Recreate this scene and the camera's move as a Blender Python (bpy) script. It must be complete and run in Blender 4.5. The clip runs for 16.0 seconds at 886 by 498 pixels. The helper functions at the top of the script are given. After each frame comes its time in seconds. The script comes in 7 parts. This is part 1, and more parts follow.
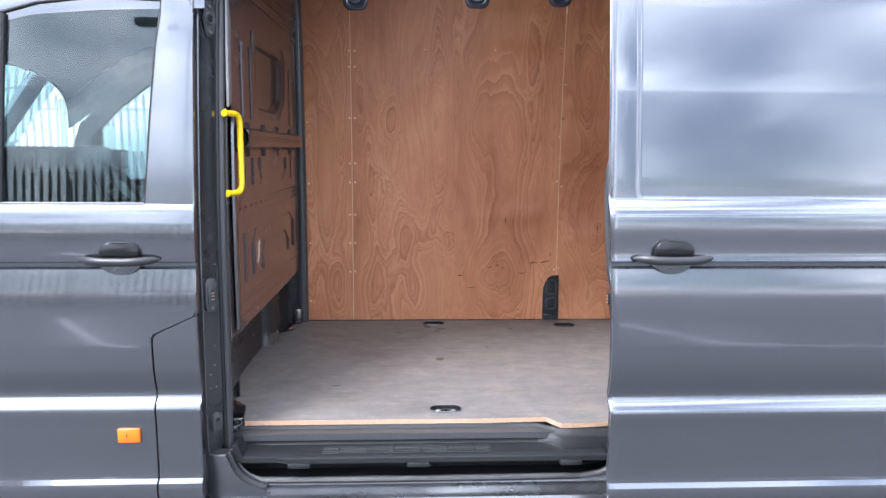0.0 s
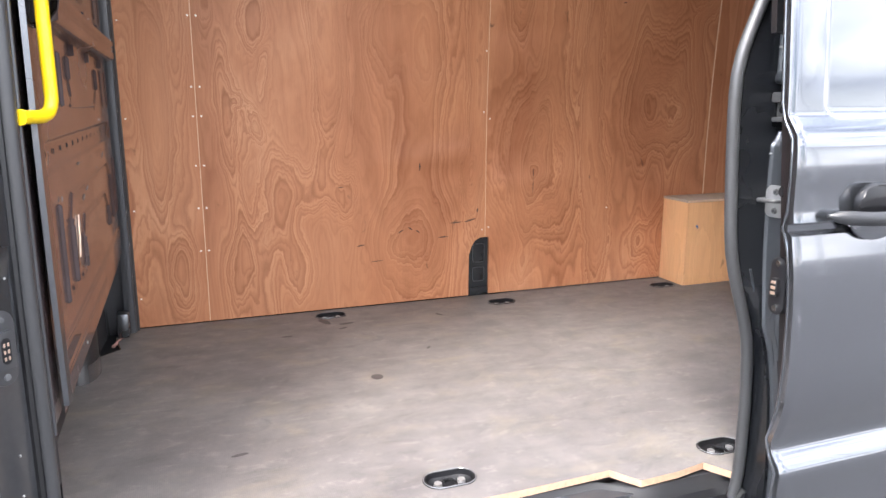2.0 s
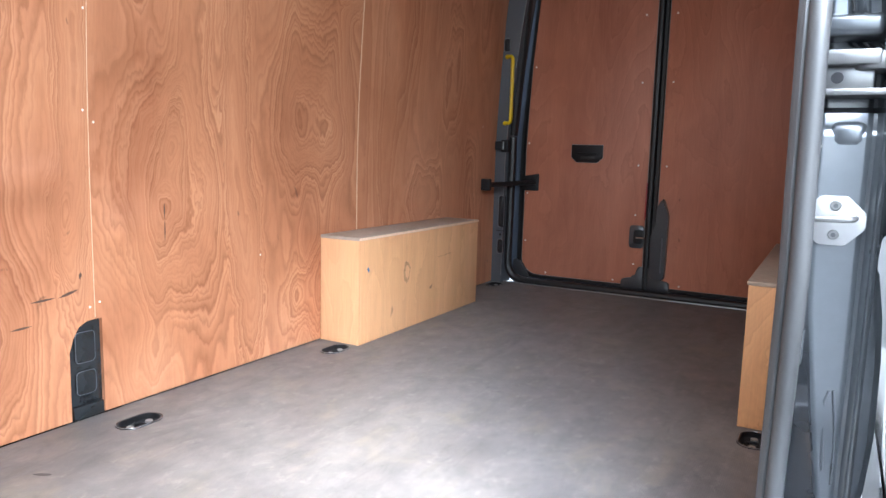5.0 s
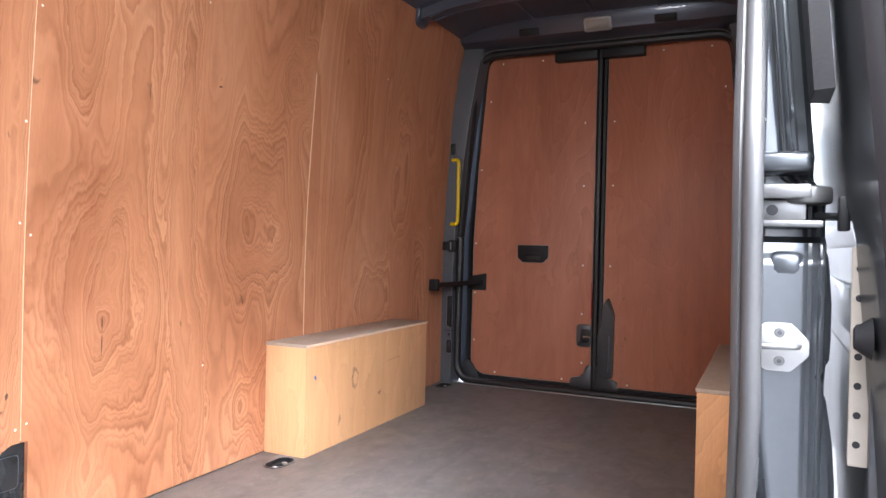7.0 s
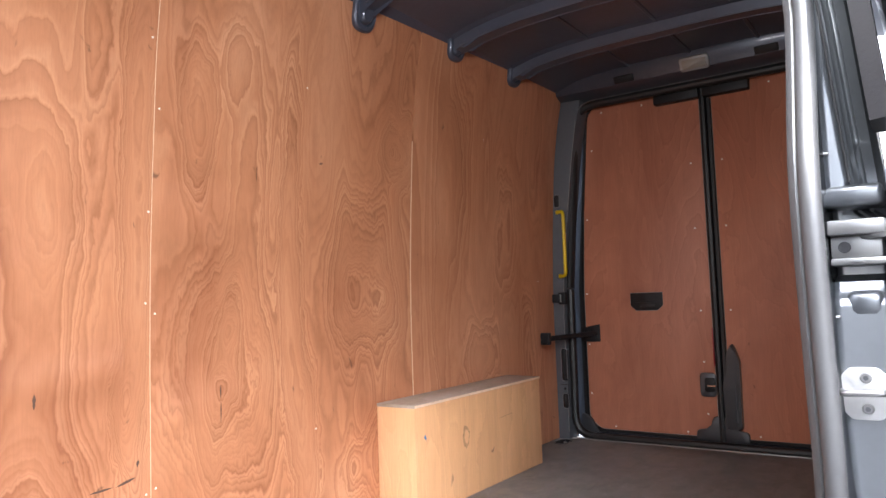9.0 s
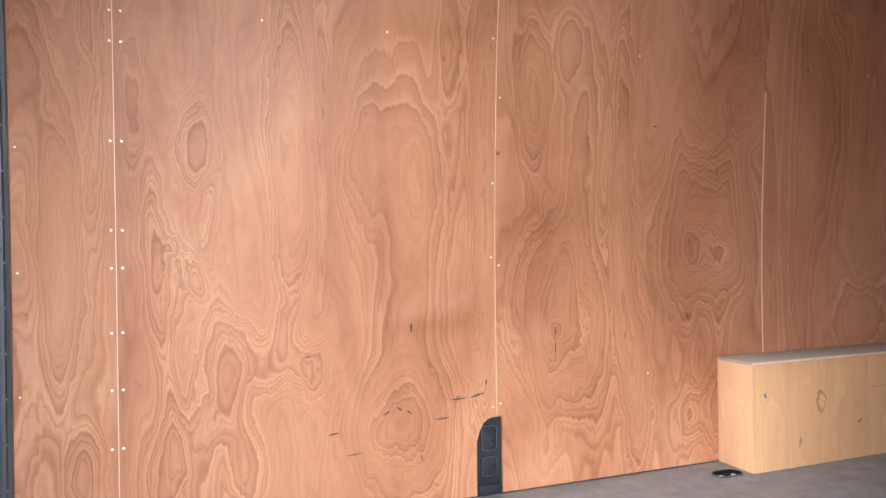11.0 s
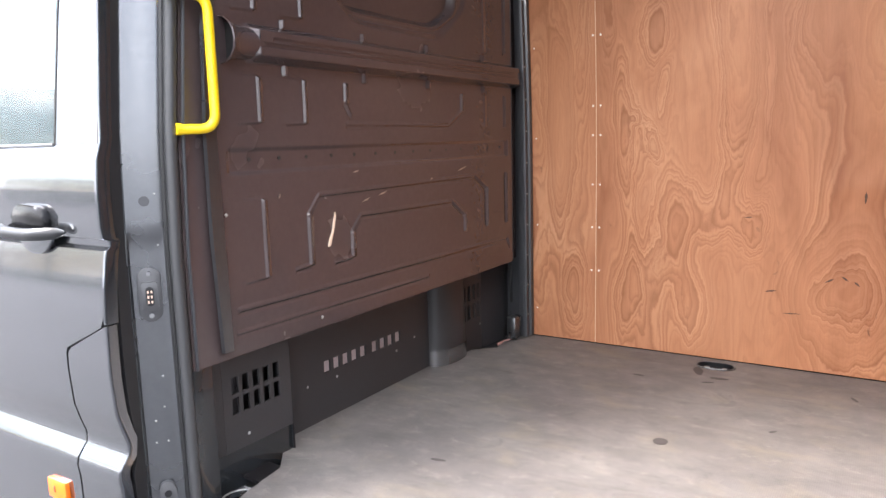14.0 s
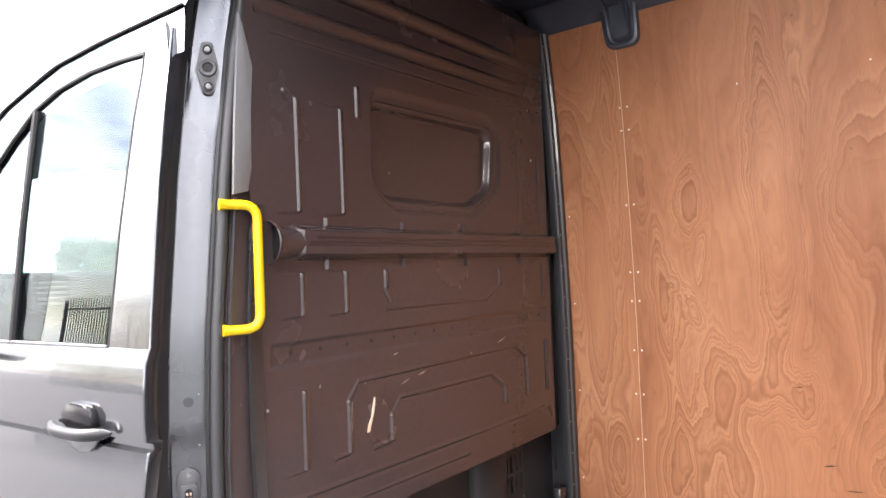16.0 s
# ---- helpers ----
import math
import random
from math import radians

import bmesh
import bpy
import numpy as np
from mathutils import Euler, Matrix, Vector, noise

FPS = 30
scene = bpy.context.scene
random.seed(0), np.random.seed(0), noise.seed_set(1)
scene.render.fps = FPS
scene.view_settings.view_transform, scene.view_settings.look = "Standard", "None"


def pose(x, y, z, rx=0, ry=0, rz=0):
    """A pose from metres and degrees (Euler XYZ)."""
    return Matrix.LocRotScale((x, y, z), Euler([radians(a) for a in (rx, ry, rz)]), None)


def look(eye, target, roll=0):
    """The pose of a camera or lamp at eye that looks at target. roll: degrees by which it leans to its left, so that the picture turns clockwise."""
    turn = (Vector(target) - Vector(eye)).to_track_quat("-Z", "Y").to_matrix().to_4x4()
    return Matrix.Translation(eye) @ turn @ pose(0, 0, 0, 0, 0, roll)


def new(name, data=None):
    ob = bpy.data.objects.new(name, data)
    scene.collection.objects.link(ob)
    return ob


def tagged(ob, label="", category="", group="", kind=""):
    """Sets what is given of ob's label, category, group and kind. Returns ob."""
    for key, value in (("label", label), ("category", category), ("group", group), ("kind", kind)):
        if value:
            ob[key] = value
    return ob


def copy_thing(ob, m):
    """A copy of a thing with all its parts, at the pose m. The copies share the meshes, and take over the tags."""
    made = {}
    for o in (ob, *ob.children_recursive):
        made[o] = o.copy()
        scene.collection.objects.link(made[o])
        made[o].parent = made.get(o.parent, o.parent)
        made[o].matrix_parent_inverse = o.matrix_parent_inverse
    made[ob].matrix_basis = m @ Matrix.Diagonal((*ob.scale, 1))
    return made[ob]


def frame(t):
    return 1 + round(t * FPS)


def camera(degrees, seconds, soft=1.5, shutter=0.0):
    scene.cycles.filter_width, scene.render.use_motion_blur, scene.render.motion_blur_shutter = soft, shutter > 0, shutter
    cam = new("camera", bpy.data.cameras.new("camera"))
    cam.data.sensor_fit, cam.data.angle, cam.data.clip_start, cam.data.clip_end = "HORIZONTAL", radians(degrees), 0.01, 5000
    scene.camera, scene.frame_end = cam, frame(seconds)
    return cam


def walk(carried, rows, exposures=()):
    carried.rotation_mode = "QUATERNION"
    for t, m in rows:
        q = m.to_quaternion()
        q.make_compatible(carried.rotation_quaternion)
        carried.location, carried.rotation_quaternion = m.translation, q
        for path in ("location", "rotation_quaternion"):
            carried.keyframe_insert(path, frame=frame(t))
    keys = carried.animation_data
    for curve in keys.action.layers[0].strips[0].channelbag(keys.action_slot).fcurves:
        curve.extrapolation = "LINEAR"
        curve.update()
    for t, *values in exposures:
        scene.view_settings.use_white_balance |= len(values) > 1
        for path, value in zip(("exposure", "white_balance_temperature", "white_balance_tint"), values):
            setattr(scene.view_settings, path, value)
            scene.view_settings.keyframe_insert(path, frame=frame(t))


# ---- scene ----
cam = camera(63.8, 16.0)
PATH = [
    (0, (0.618, -4.206, 1.619), (0.712, -2.228, 1.344), 0.4),
    (0.5, (0.536, -3.872, 1.579), (0.72, -1.905, 1.268), 0.3),
    (1, (0.354, -3.541, 1.544), (0.666, -1.596, 1.199), 0.3),
    (1.5, (0.262, -3.274, 1.51), (0.745, -1.37, 1.131), 0.1),
    (2, (0.202, -2.951, 1.49), (0.884, -1.116, 1.081), 0.1),
    (2.5, (0.095, -2.639, 1.47), (0.997, -0.907, 1.041), 0.3),
    (3, (0.121, -2.366, 1.424), (1.247, -0.772, 0.984), 0.7),
    (3.5, (0.197, -2.118, 1.416), (1.545, -0.705, 0.984), 1.4),
    (4, (0.233, -1.878, 1.372), (1.782, -0.672, 0.993), 0.9),
    (4.5, (0.276, -1.777, 1.351), (1.953, -0.745, 1.002), 0.5),
    (6.8, (0.291, -1.741, 1.406), (2.111, -0.913, 1.369), 1.7),
    (7, (0.29, -1.743, 1.411), (2.108, -0.909, 1.397), 1.3),
    (7.5, (0.282, -1.753, 1.418), (2.085, -0.889, 1.452), 0.6),
    (8, (0.279, -1.769, 1.418), (2.054, -0.849, 1.484), -0.2),
    (8.2, (0.284, -1.783, 1.422), (2.04, -0.828, 1.498), -0.6),
    (10.3, (0.384, -2.072, 1.418), (1.579, -0.472, 1.526), -2.1),
    (10.5, (0.398, -2.132, 1.437), (1.473, -0.447, 1.497), -1.8),
    (11, (0.436, -2.294, 1.461), (1.148, -0.425, 1.469), -0.9),
    (11.5, (0.579, -2.412, 1.452), (0.841, -0.43, 1.395), 0.3),
    (12, (0.754, -2.509, 1.413), (0.523, -0.531, 1.23), 0.7),
    (12.5, (0.908, -2.641, 1.39), (0.314, -0.753, 1.102), 0.5),
    (13, (1.045, -2.695, 1.403), (0.227, -0.902, 1.059), 0.1),
    (13.5, (1.196, -2.671, 1.392), (0.232, -0.955, 1.041), -0.7),
    (14, (1.264, -2.665, 1.428), (0.203, -0.998, 1.123), -1.5),
    (14.5, (1.275, -2.662, 1.473), (0.158, -1.018, 1.253), -1.9),
    (15, (1.276, -2.662, 1.51), (0.132, -1.027, 1.384), -2.0),
    (15.5, (1.269, -2.663, 1.547), (0.117, -1.028, 1.515), -2.2),
    (16, (1.283, -2.667, 1.574), (0.123, -1.04, 1.636), -2.4),
]
walk(cam, [(t, look(eye, target, roll)) for t, eye, target, roll in PATH],
     [(0.0, 0.74, 6050, 12), (1.5, 1.02, 6500, 11), (2.0, 1.24, 6700, 12), (2.5, 1.52, 6650, 11), (3.5, 1.78, 5850, 7), (4.7, 2.06, 5850, 5), (6.8, 2.28, 6400, 12), (8.2, 2.28, 6400, 12),
      (10.3, 1.85, 6800, 10), (11.0, 1.90, 6000, 6), (11.5, 2.00, 5850, 5), (12.0, 2.04, 5750, 2), (12.5, 1.82, 5900, 5), (14.0, 1.46, 6800, 12), (16.0, 1.50, 7300, 15)])

# ---- world and light ----
SUN_EL, SUN_AZ = 50.0, 235.0   # degrees; azimuth of the sun, counted from +x towards +y
world = bpy.data.worlds.new("overcast_sky")
scene.world = world
world.use_nodes = True
wn, wl = world.node_tree.nodes, world.node_tree.links
wn.clear()
sky = wn.new("ShaderNodeTexSky")
sky.sky_type, sky.sun_disc = "NISHITA", False
sky.sun_elevation, sky.sun_rotation = radians(SUN_EL), radians(90 - SUN_AZ)
sky.air_density, sky.dust_density, sky.ozone_density = 1.0, 1.5, 1.0
sky_co = wn.new("ShaderNodeTexCoord")
sky_map = wn.new("ShaderNodeMapping")
sky_map.inputs["Scale"].default_value = (1.0, 1.0, 2.6)
cloud = wn.new("ShaderNodeTexNoise")
cloud.inputs["Scale"].default_value, cloud.inputs["Detail"].default_value, cloud.inputs["Roughness"].default_value = 3.4, 8.0, 0.58
cloud.inputs["Distortion"].default_value = 0.25
cover = wn.new("ShaderNodeValToRGB")
cover.color_ramp.elements[0].position, cover.color_ramp.elements[0].color = 0.40, (0.15, 0.15, 0.15, 1)
cover.color_ramp.elements[1].position, cover.color_ramp.elements[1].color = 0.60, (1.0, 1.0, 1.0, 1)
mix = wn.new("ShaderNodeMixRGB")
mix.inputs["Color2"].default_value = (15.0, 15.3, 16.0, 1)
wbg = wn.new("ShaderNodeBackground")
wbg.inputs["Strength"].default_value = 0.165
wout = wn.new("ShaderNodeOutputWorld")
wl.new(sky_co.outputs["Generated"], sky_map.inputs["Vector"])
wl.new(sky_map.outputs["Vector"], cloud.inputs["Vector"])
wl.new(cloud.outputs["Fac"], cover.inputs["Fac"])
wl.new(cover.outputs["Color"], mix.inputs["Fac"])
wl.new(sky.outputs["Color"], mix.inputs["Color1"])
# an overcast sky grows brighter towards the zenith
sep = wn.new("ShaderNodeSeparateXYZ")
grow = wn.new("ShaderNodeMapRange")
grow.inputs["From Min"].default_value, grow.inputs["From Max"].default_value = 0.0, 1.0
grow.inputs["To Min"].default_value, grow.inputs["To Max"].default_value = 0.95, 2.5
dome = wn.new("ShaderNodeVectorMath")
dome.operation = "SCALE"
wl.new(sky_co.outputs["Generated"], sep.inputs["Vector"])
wl.new(sep.outputs["Z"], grow.inputs["Value"])
under = wn.new("ShaderNodeTexNoise")
under.inputs["Scale"].default_value, under.inputs["Detail"].default_value, under.inputs["Roughness"].default_value = 5.0, 6.0, 0.55
tone = wn.new("ShaderNodeValToRGB")
tone.color_ramp.elements[0].position, tone.color_ramp.elements[0].color = 0.38, (0.44, 0.47, 0.53, 1)
tone.color_ramp.elements[1].position, tone.color_ramp.elements[1].color = 0.60, (1.0, 1.0, 1.0, 1)
shaded = wn.new("ShaderNodeMixRGB")
shaded.blend_type, shaded.inputs["Fac"].default_value = "MULTIPLY", 1.0
wl.new(sky_map.outputs["Vector"], under.inputs["Vector"])
wl.new(under.outputs["Fac"], tone.inputs["Fac"])
wl.new(mix.outputs["Color"], shaded.inputs["Color1"])
wl.new(tone.outputs["Color"], shaded.inputs["Color2"])
wl.new(shaded.outputs["Color"], dome.inputs[0])
wl.new(grow.outputs["Result"], dome.inputs["Scale"])
# a bright lobe added to the cloud beside the sun, lighting the load floor
GLOW_EL, GLOW_AZ = 37.0, 217.0
GLOW_WAY = (math.cos(radians(GLOW_AZ)) * math.cos(radians(GLOW_EL)), math.sin(radians(GLOW_AZ)) * math.cos(radians(GLOW_EL)), math.sin(radians(GLOW_EL)))
near = wn.new("ShaderNodeVectorMath")
near.operation = "DOT_PRODUCT"
near.inputs[1].default_value = GLOW_WAY
glow = wn.new("ShaderNodeMath")
glow.operation, glow.inputs[1].default_value, glow.use_clamp = "MAXIMUM", 0.0, True
lobe = wn.new("ShaderNodeMath")
lobe.operation, lobe.inputs[1].default_value = "POWER", 24.0
rise = wn.new("ShaderNodeMath")
rise.operation, rise.inputs[1].default_value, rise.inputs[2].default_value = "MULTIPLY_ADD", 5.0, 1.0
haze = wn.new("ShaderNodeVectorMath")
haze.operation = "SCALE"
wl.new(sky_co.outputs["Generated"], near.inputs[0])
wl.new(near.outputs["Value"], glow.inputs[0])
wl.new(glow.outputs[0], lobe.inputs[0])
wl.new(lobe.outputs[0], rise.inputs[0])
wl.new(dome.outputs["Vector"], haze.inputs[0])
wl.new(rise.outputs[0], haze.inputs["Scale"])
wl.new(haze.outputs["Vector"], wbg.inputs["Color"])
wl.new(wbg.outputs["Background"], wout.inputs["Surface"])

sun = new("sun", bpy.data.lights.new("sun", "SUN"))
sun.data.energy, sun.data.angle, sun.data.color = 2.0, radians(15), (1.0, 0.95, 0.88)
az, el = radians(SUN_AZ), radians(SUN_EL)
sun.matrix_world = look((math.cos(az) * math.cos(el) * 20, math.sin(az) * math.cos(el) * 20, math.sin(el) * 20), (0, 0, 0))

# daylight of the open side door, standing in for the sky's light in the opening
day = new("door_daylight", bpy.data.lights.new("door_daylight", "AREA"))
day.data.shape, day.data.size, day.data.size_y = "RECTANGLE", 0.94, 0.36
day.data.energy, day.data.color = 9.0, (0.96, 0.98, 1.0)
day.matrix_world = look((0.80, -1.58, 2.18), (1.7, -0.75, 1.1))


# ---- materials ----
def material(name):
    m = bpy.data.materials.new(name)
    m.use_nodes = True
    return m, m.node_tree.nodes, m.node_tree.links, m.node_tree.nodes["Principled BSDF"]


def mapped(nodes, links, scale, vary=0.0):
    co = nodes.new("ShaderNodeTexCoord")
    mp = nodes.new("ShaderNodeMapping")
    mp.inputs["Scale"].default_value = scale
    src = co.outputs["Object"]
    if vary:
        info = nodes.new("ShaderNodeObjectInfo")
        mul = nodes.new("ShaderNodeMath")
        mul.operation, mul.inputs[1].default_value = "MULTIPLY", vary
        add = nodes.new("ShaderNodeVectorMath")
        links.new(info.outputs["Random"], mul.inputs[0])
        links.new(src, add.inputs[0])
        links.new(mul.outputs[0], add.inputs[1])
        src = add.outputs[0]
    links.new(src, mp.inputs["Vector"])
    return mp.outputs["Vector"]


def noise_tex(nodes, links, vec, scale, detail=3.0, rough=0.5, dist=0.0):
    n = nodes.new("ShaderNodeTexNoise")
    n.inputs["Scale"].default_value, n.inputs["Detail"].default_value = scale, detail
    n.inputs["Roughness"].default_value, n.inputs["Distortion"].default_value = rough, dist
    links.new(vec, n.inputs["Vector"])
    return n.outputs["Fac"]


def ramp(nodes, links, fac, *stops):
    r = nodes.new("ShaderNodeValToRGB")
    els = r.color_ramp.elements
    while len(els) < len(stops):
        els.new(0.5)
    for e, (p, c) in zip(els, stops):
        e.position, e.color = p, (*(c if isinstance(c, tuple) else (c, c, c)), 1)
    links.new(fac, r.inputs["Fac"])
    return r.outputs["Color"]


def blend(nodes, links, a, b, fac, kind="MIX"):
    m = nodes.new("ShaderNodeMixRGB")
    m.blend_type = kind
    for sock, v in (("Color1", a), ("Color2", b), ("Fac", fac)):
        if isinstance(v, (int, float)):
            m.inputs[sock].default_value = v if sock == "Fac" else (v, v, v, 1)
        elif isinstance(v, tuple):
            m.inputs[sock].default_value = (*v, 1)
        else:
            links.new(v, m.inputs[sock])
    return m.outputs["Color"]


def maths(nodes, links, op, a, b=0.0):
    m = nodes.new("ShaderNodeMath")
    m.operation = op
    for i, v in enumerate((a, b)):
        if isinstance(v, (int, float)):
            m.inputs[i].default_value = v
        else:
            links.new(v, m.inputs[i])
    return m.outputs[0]


def bump(nodes, links, bsdf, height, strength, distance=0.002):
    b = nodes.new("ShaderNodeBump")
    b.inputs["Strength"].default_value, b.inputs["Distance"].default_value = strength, distance
    links.new(height, b.inputs["Height"])
    links.new(b.outputs["Normal"], bsdf.inputs["Normal"])


def plywood(name, dark, mid, light, scale=1.0, contrast=1.0, rough=0.5):
    """Rotary-cut veneer: tall contour loops, fine pores, soft patches."""
    m, nd, lk, bs = material(name)
    vec = mapped(nd, lk, (2.1 * scale, 2.1 * scale, 0.52 * scale), 37.0)
    warp = noise_tex(nd, lk, vec, 1.0, 1.5, 0.4, 0.9)
    wob = noise_tex(nd, lk, mapped(nd, lk, (6.5, 6.5, 4.2), 11.0), 1.0, 5.0, 0.62)
    field = maths(nd, lk, "ADD", maths(nd, lk, "MULTIPLY", warp, 17.0), maths(nd, lk, "MULTIPLY", wob, 2.0))
    ring = maths(nd, lk, "FRACT", field)
    line = ramp(nd, lk, ring, (0.0, 0.12), (0.10, 0.40), (0.45, 0.5), (0.74, 0.60), (0.90, 0.95), (0.95, 0.80), (1.0, 0.12))
    where = ramp(nd, lk, noise_tex(nd, lk, mapped(nd, lk, (1.9, 1.9, 0.7), 53.0), 1.0, 3.0, 0.5), (0.36, 0.25), (0.60, 1.0))
    base = ramp(nd, lk, noise_tex(nd, lk, mapped(nd, lk, (1.7, 1.7, 0.7), 71.0), 1.0, 4.0, 0.6, 0.6), (0.25, dark), (0.5, mid), (0.78, light))
    grain = ramp(nd, lk, line, (0.0, (0.60, 0.54, 0.50)), (0.5, (0.97, 0.96, 0.95)), (1.0, (1.17, 1.22, 1.25)))
    col = blend(nd, lk, base, blend(nd, lk, base, grain, 1.0, "MULTIPLY"), maths(nd, lk, "MULTIPLY", where, contrast))
    fine = maths(nd, lk, "FRACT", maths(nd, lk, "MULTIPLY", field, 4.0))
    fcol = ramp(nd, lk, fine, (0.0, 0.90), (0.5, 1.0), (0.9, 1.07), (1.0, 0.92))
    zone = ramp(nd, lk, noise_tex(nd, lk, mapped(nd, lk, (2.6, 2.6, 0.35), 91.0), 1.0, 2.0, 0.5), (0.50, 0.0), (0.62, 1.0))
    col = blend(nd, lk, col, blend(nd, lk, col, fcol, 1.0, "MULTIPLY"), maths(nd, lk, "MULTIPLY", zone, contrast))
    pores = noise_tex(nd, lk, mapped(nd, lk, (210, 210, 9.0), 5.0), 1.0, 3.0, 0.7)
    col = blend(nd, lk, col, ramp(nd, lk, pores, (0.3, 0.86), (0.6, 1.04)), 0.5, "MULTIPLY")
    streak = noise_tex(nd, lk, mapped(nd, lk, (22, 22, 1.2), 23.0), 1.0, 4.0, 0.6)
    col = blend(nd, lk, col, ramp(nd, lk, streak, (0.3, 0.90), (0.7, 1.06)), 0.6, "MULTIPLY")
    crack = noise_tex(nd, lk, mapped(nd, lk, (16, 16, 9.0), 29.0), 1.0, 2.0, 0.5, 1.0)
    col = blend(nd, lk, col, (0.10, 0.05, 0.03), ramp(nd, lk, crack, (0.745, 0.0), (0.80, 0.7)), "MIX")
    lk.new(col, bs.inputs["Base Color"])
    bs.inputs["Roughness"].default_value = rough
    bs.inputs["Specular IOR Level"].default_value = 0.3
    bump(nd, lk, bs, maths(nd, lk, "ADD", pores, maths(nd, lk, "MULTIPLY", line, 0.4)), 0.10, 0.001)
    return m


def figured_ply(name, knots, dark, mid, light, base_z, rough=0.5):
    """Rotary-cut veneer whose growth rings close round the given places: (x, z, half-width, half-height, rings)."""
    m, nd, lk, bs = material(name)
    co = nd.new("ShaderNodeTexCoord").outputs["Object"]
    bent = nd.new("ShaderNodeVectorMath")
    bent.operation = "ADD"
    lk.new(co, bent.inputs[0])
    off = nd.new("ShaderNodeTexNoise")
    off.inputs["Scale"].default_value, off.inputs["Detail"].default_value, off.inputs["Roughness"].default_value = 5.5, 4.5, 0.55
    lk.new(mapped(nd, lk, (1.6, 1, 0.62), 17.0), off.inputs["Vector"])
    offm = nd.new("ShaderNodeVectorMath")
    offm.operation = "MULTIPLY_ADD"
    offm.inputs[1].default_value, offm.inputs[2].default_value = (0.10, 0.0, 0.22), (-0.05, 0.0, -0.11)
    lk.new(off.outputs["Color"], offm.inputs[0])
    lk.new(offm.outputs[0], bent.inputs[1])
    field = maths(nd, lk, "MULTIPLY", noise_tex(nd, lk, mapped(nd, lk, (3.4, 3.4, 0.45), 37.0), 1.0, 2.0, 0.45, 0.4), 10.0)
    for x, z, sx, sz, rings in knots:
        sub = nd.new("ShaderNodeVectorMath")
        sub.operation = "SUBTRACT"
        lk.new(bent.outputs[0], sub.inputs[0])
        sub.inputs[1].default_value = (x, 0, z - base_z)
        mul = nd.new("ShaderNodeVectorMath")
        mul.operation = "MULTIPLY"
        lk.new(sub.outputs[0], mul.inputs[0])
        mul.inputs[1].default_value = (1 / sx, 0, 1 / sz)
        dot = nd.new("ShaderNodeVectorMath")
        dot.operation = "DOT_PRODUCT"
        lk.new(mul.outputs[0], dot.inputs[0])
        lk.new(mul.outputs[0], dot.inputs[1])
        fall = maths(nd, lk, "POWER", 2.718, maths(nd, lk, "MULTIPLY", maths(nd, lk, "POWER", dot.outputs["Value"], 1.5), -0.7))
        field = maths(nd, lk, "ADD", field, maths(nd, lk, "MULTIPLY", fall, 0.85 * rings))
    wob = noise_tex(nd, lk, mapped(nd, lk, (18, 18, 8.0), 11.0), 1.0, 4.0, 0.6)
    field = maths(nd, lk, "ADD", field, maths(nd, lk, "MULTIPLY", wob, 0.5))
    ring = maths(nd, lk, "FRACT", field)
    line = ramp(nd, lk, ring, (0.0, 0.40), (0.20, 0.46), (0.45, 0.52), (0.66, 0.80), (0.80, 1.0), (0.88, 0.70), (0.94, 0.20), (1.0, 0.40))
    where = ramp(nd, lk, noise_tex(nd, lk, mapped(nd, lk, (2.8, 2.8, 1.5), 53.0), 1.0, 3.0, 0.5), (0.34, 0.30), (0.54, 1.0))
    # lines gather in bundles along some rings and leave plain wood between
    bundle = ramp(nd, lk, maths(nd, lk, "FRACT", maths(nd, lk, "MULTIPLY", field, 0.23)), (0.0, 0.26), (0.25, 0.26), (0.45, 1.0), (0.85, 1.0), (1.0, 0.26))
    where = maths(nd, lk, "MULTIPLY", where, bundle)
    base = ramp(nd, lk, noise_tex(nd, lk, mapped(nd, lk, (1.9, 1.9, 0.8), 71.0), 1.0, 5.0, 0.6, 0.8), (0.25, dark), (0.5, mid), (0.78, light))
    tone = ramp(nd, lk, maths(nd, lk, "PINGPONG", maths(nd, lk, "MULTIPLY", field, 0.5), 1.0), (0.0, (0.83, 0.79, 0.76)), (1.0, (1.12, 1.16, 1.18)))
    base = blend(nd, lk, base, tone, 0.30, "MULTIPLY")
    grain = ramp(nd, lk, line, (0.0, (0.64, 0.57, 0.53)), (0.5, (0.97, 0.96, 0.95)), (1.0, (1.18, 1.30, 1.38)))
    col = blend(nd, lk, base, blend(nd, lk, base, grain, 1.0, "MULTIPLY"), where)
    fine = maths(nd, lk, "FRACT", maths(nd, lk, "MULTIPLY", field, 3.0))
    fcol = ramp(nd, lk, fine, (0.0, (0.80, 0.75, 0.72)), (0.30, (0.97, 0.96, 0.95)), (0.72, (1.09, 1.13, 1.16)), (0.88, (1.04, 1.05, 1.06)), (1.0, (0.80, 0.75, 0.72)))
    zone = ramp(nd, lk, noise_tex(nd, lk, mapped(nd, lk, (3.1, 3.1, 0.6), 91.0), 1.0, 2.0, 0.5), (0.36, 0.10), (0.54, 1.0))
    col = blend(nd, lk, col, blend(nd, lk, col, fcol, 1.0, "MULTIPLY"), maths(nd, lk, "MULTIPLY", zone, maths(nd, lk, "ADD", 0.15, maths(nd, lk, "MULTIPLY", bundle, 0.85))))
    pores = noise_tex(nd, lk, mapped(nd, lk, (230, 230, 11.0), 5.0), 1.0, 3.0, 0.7)
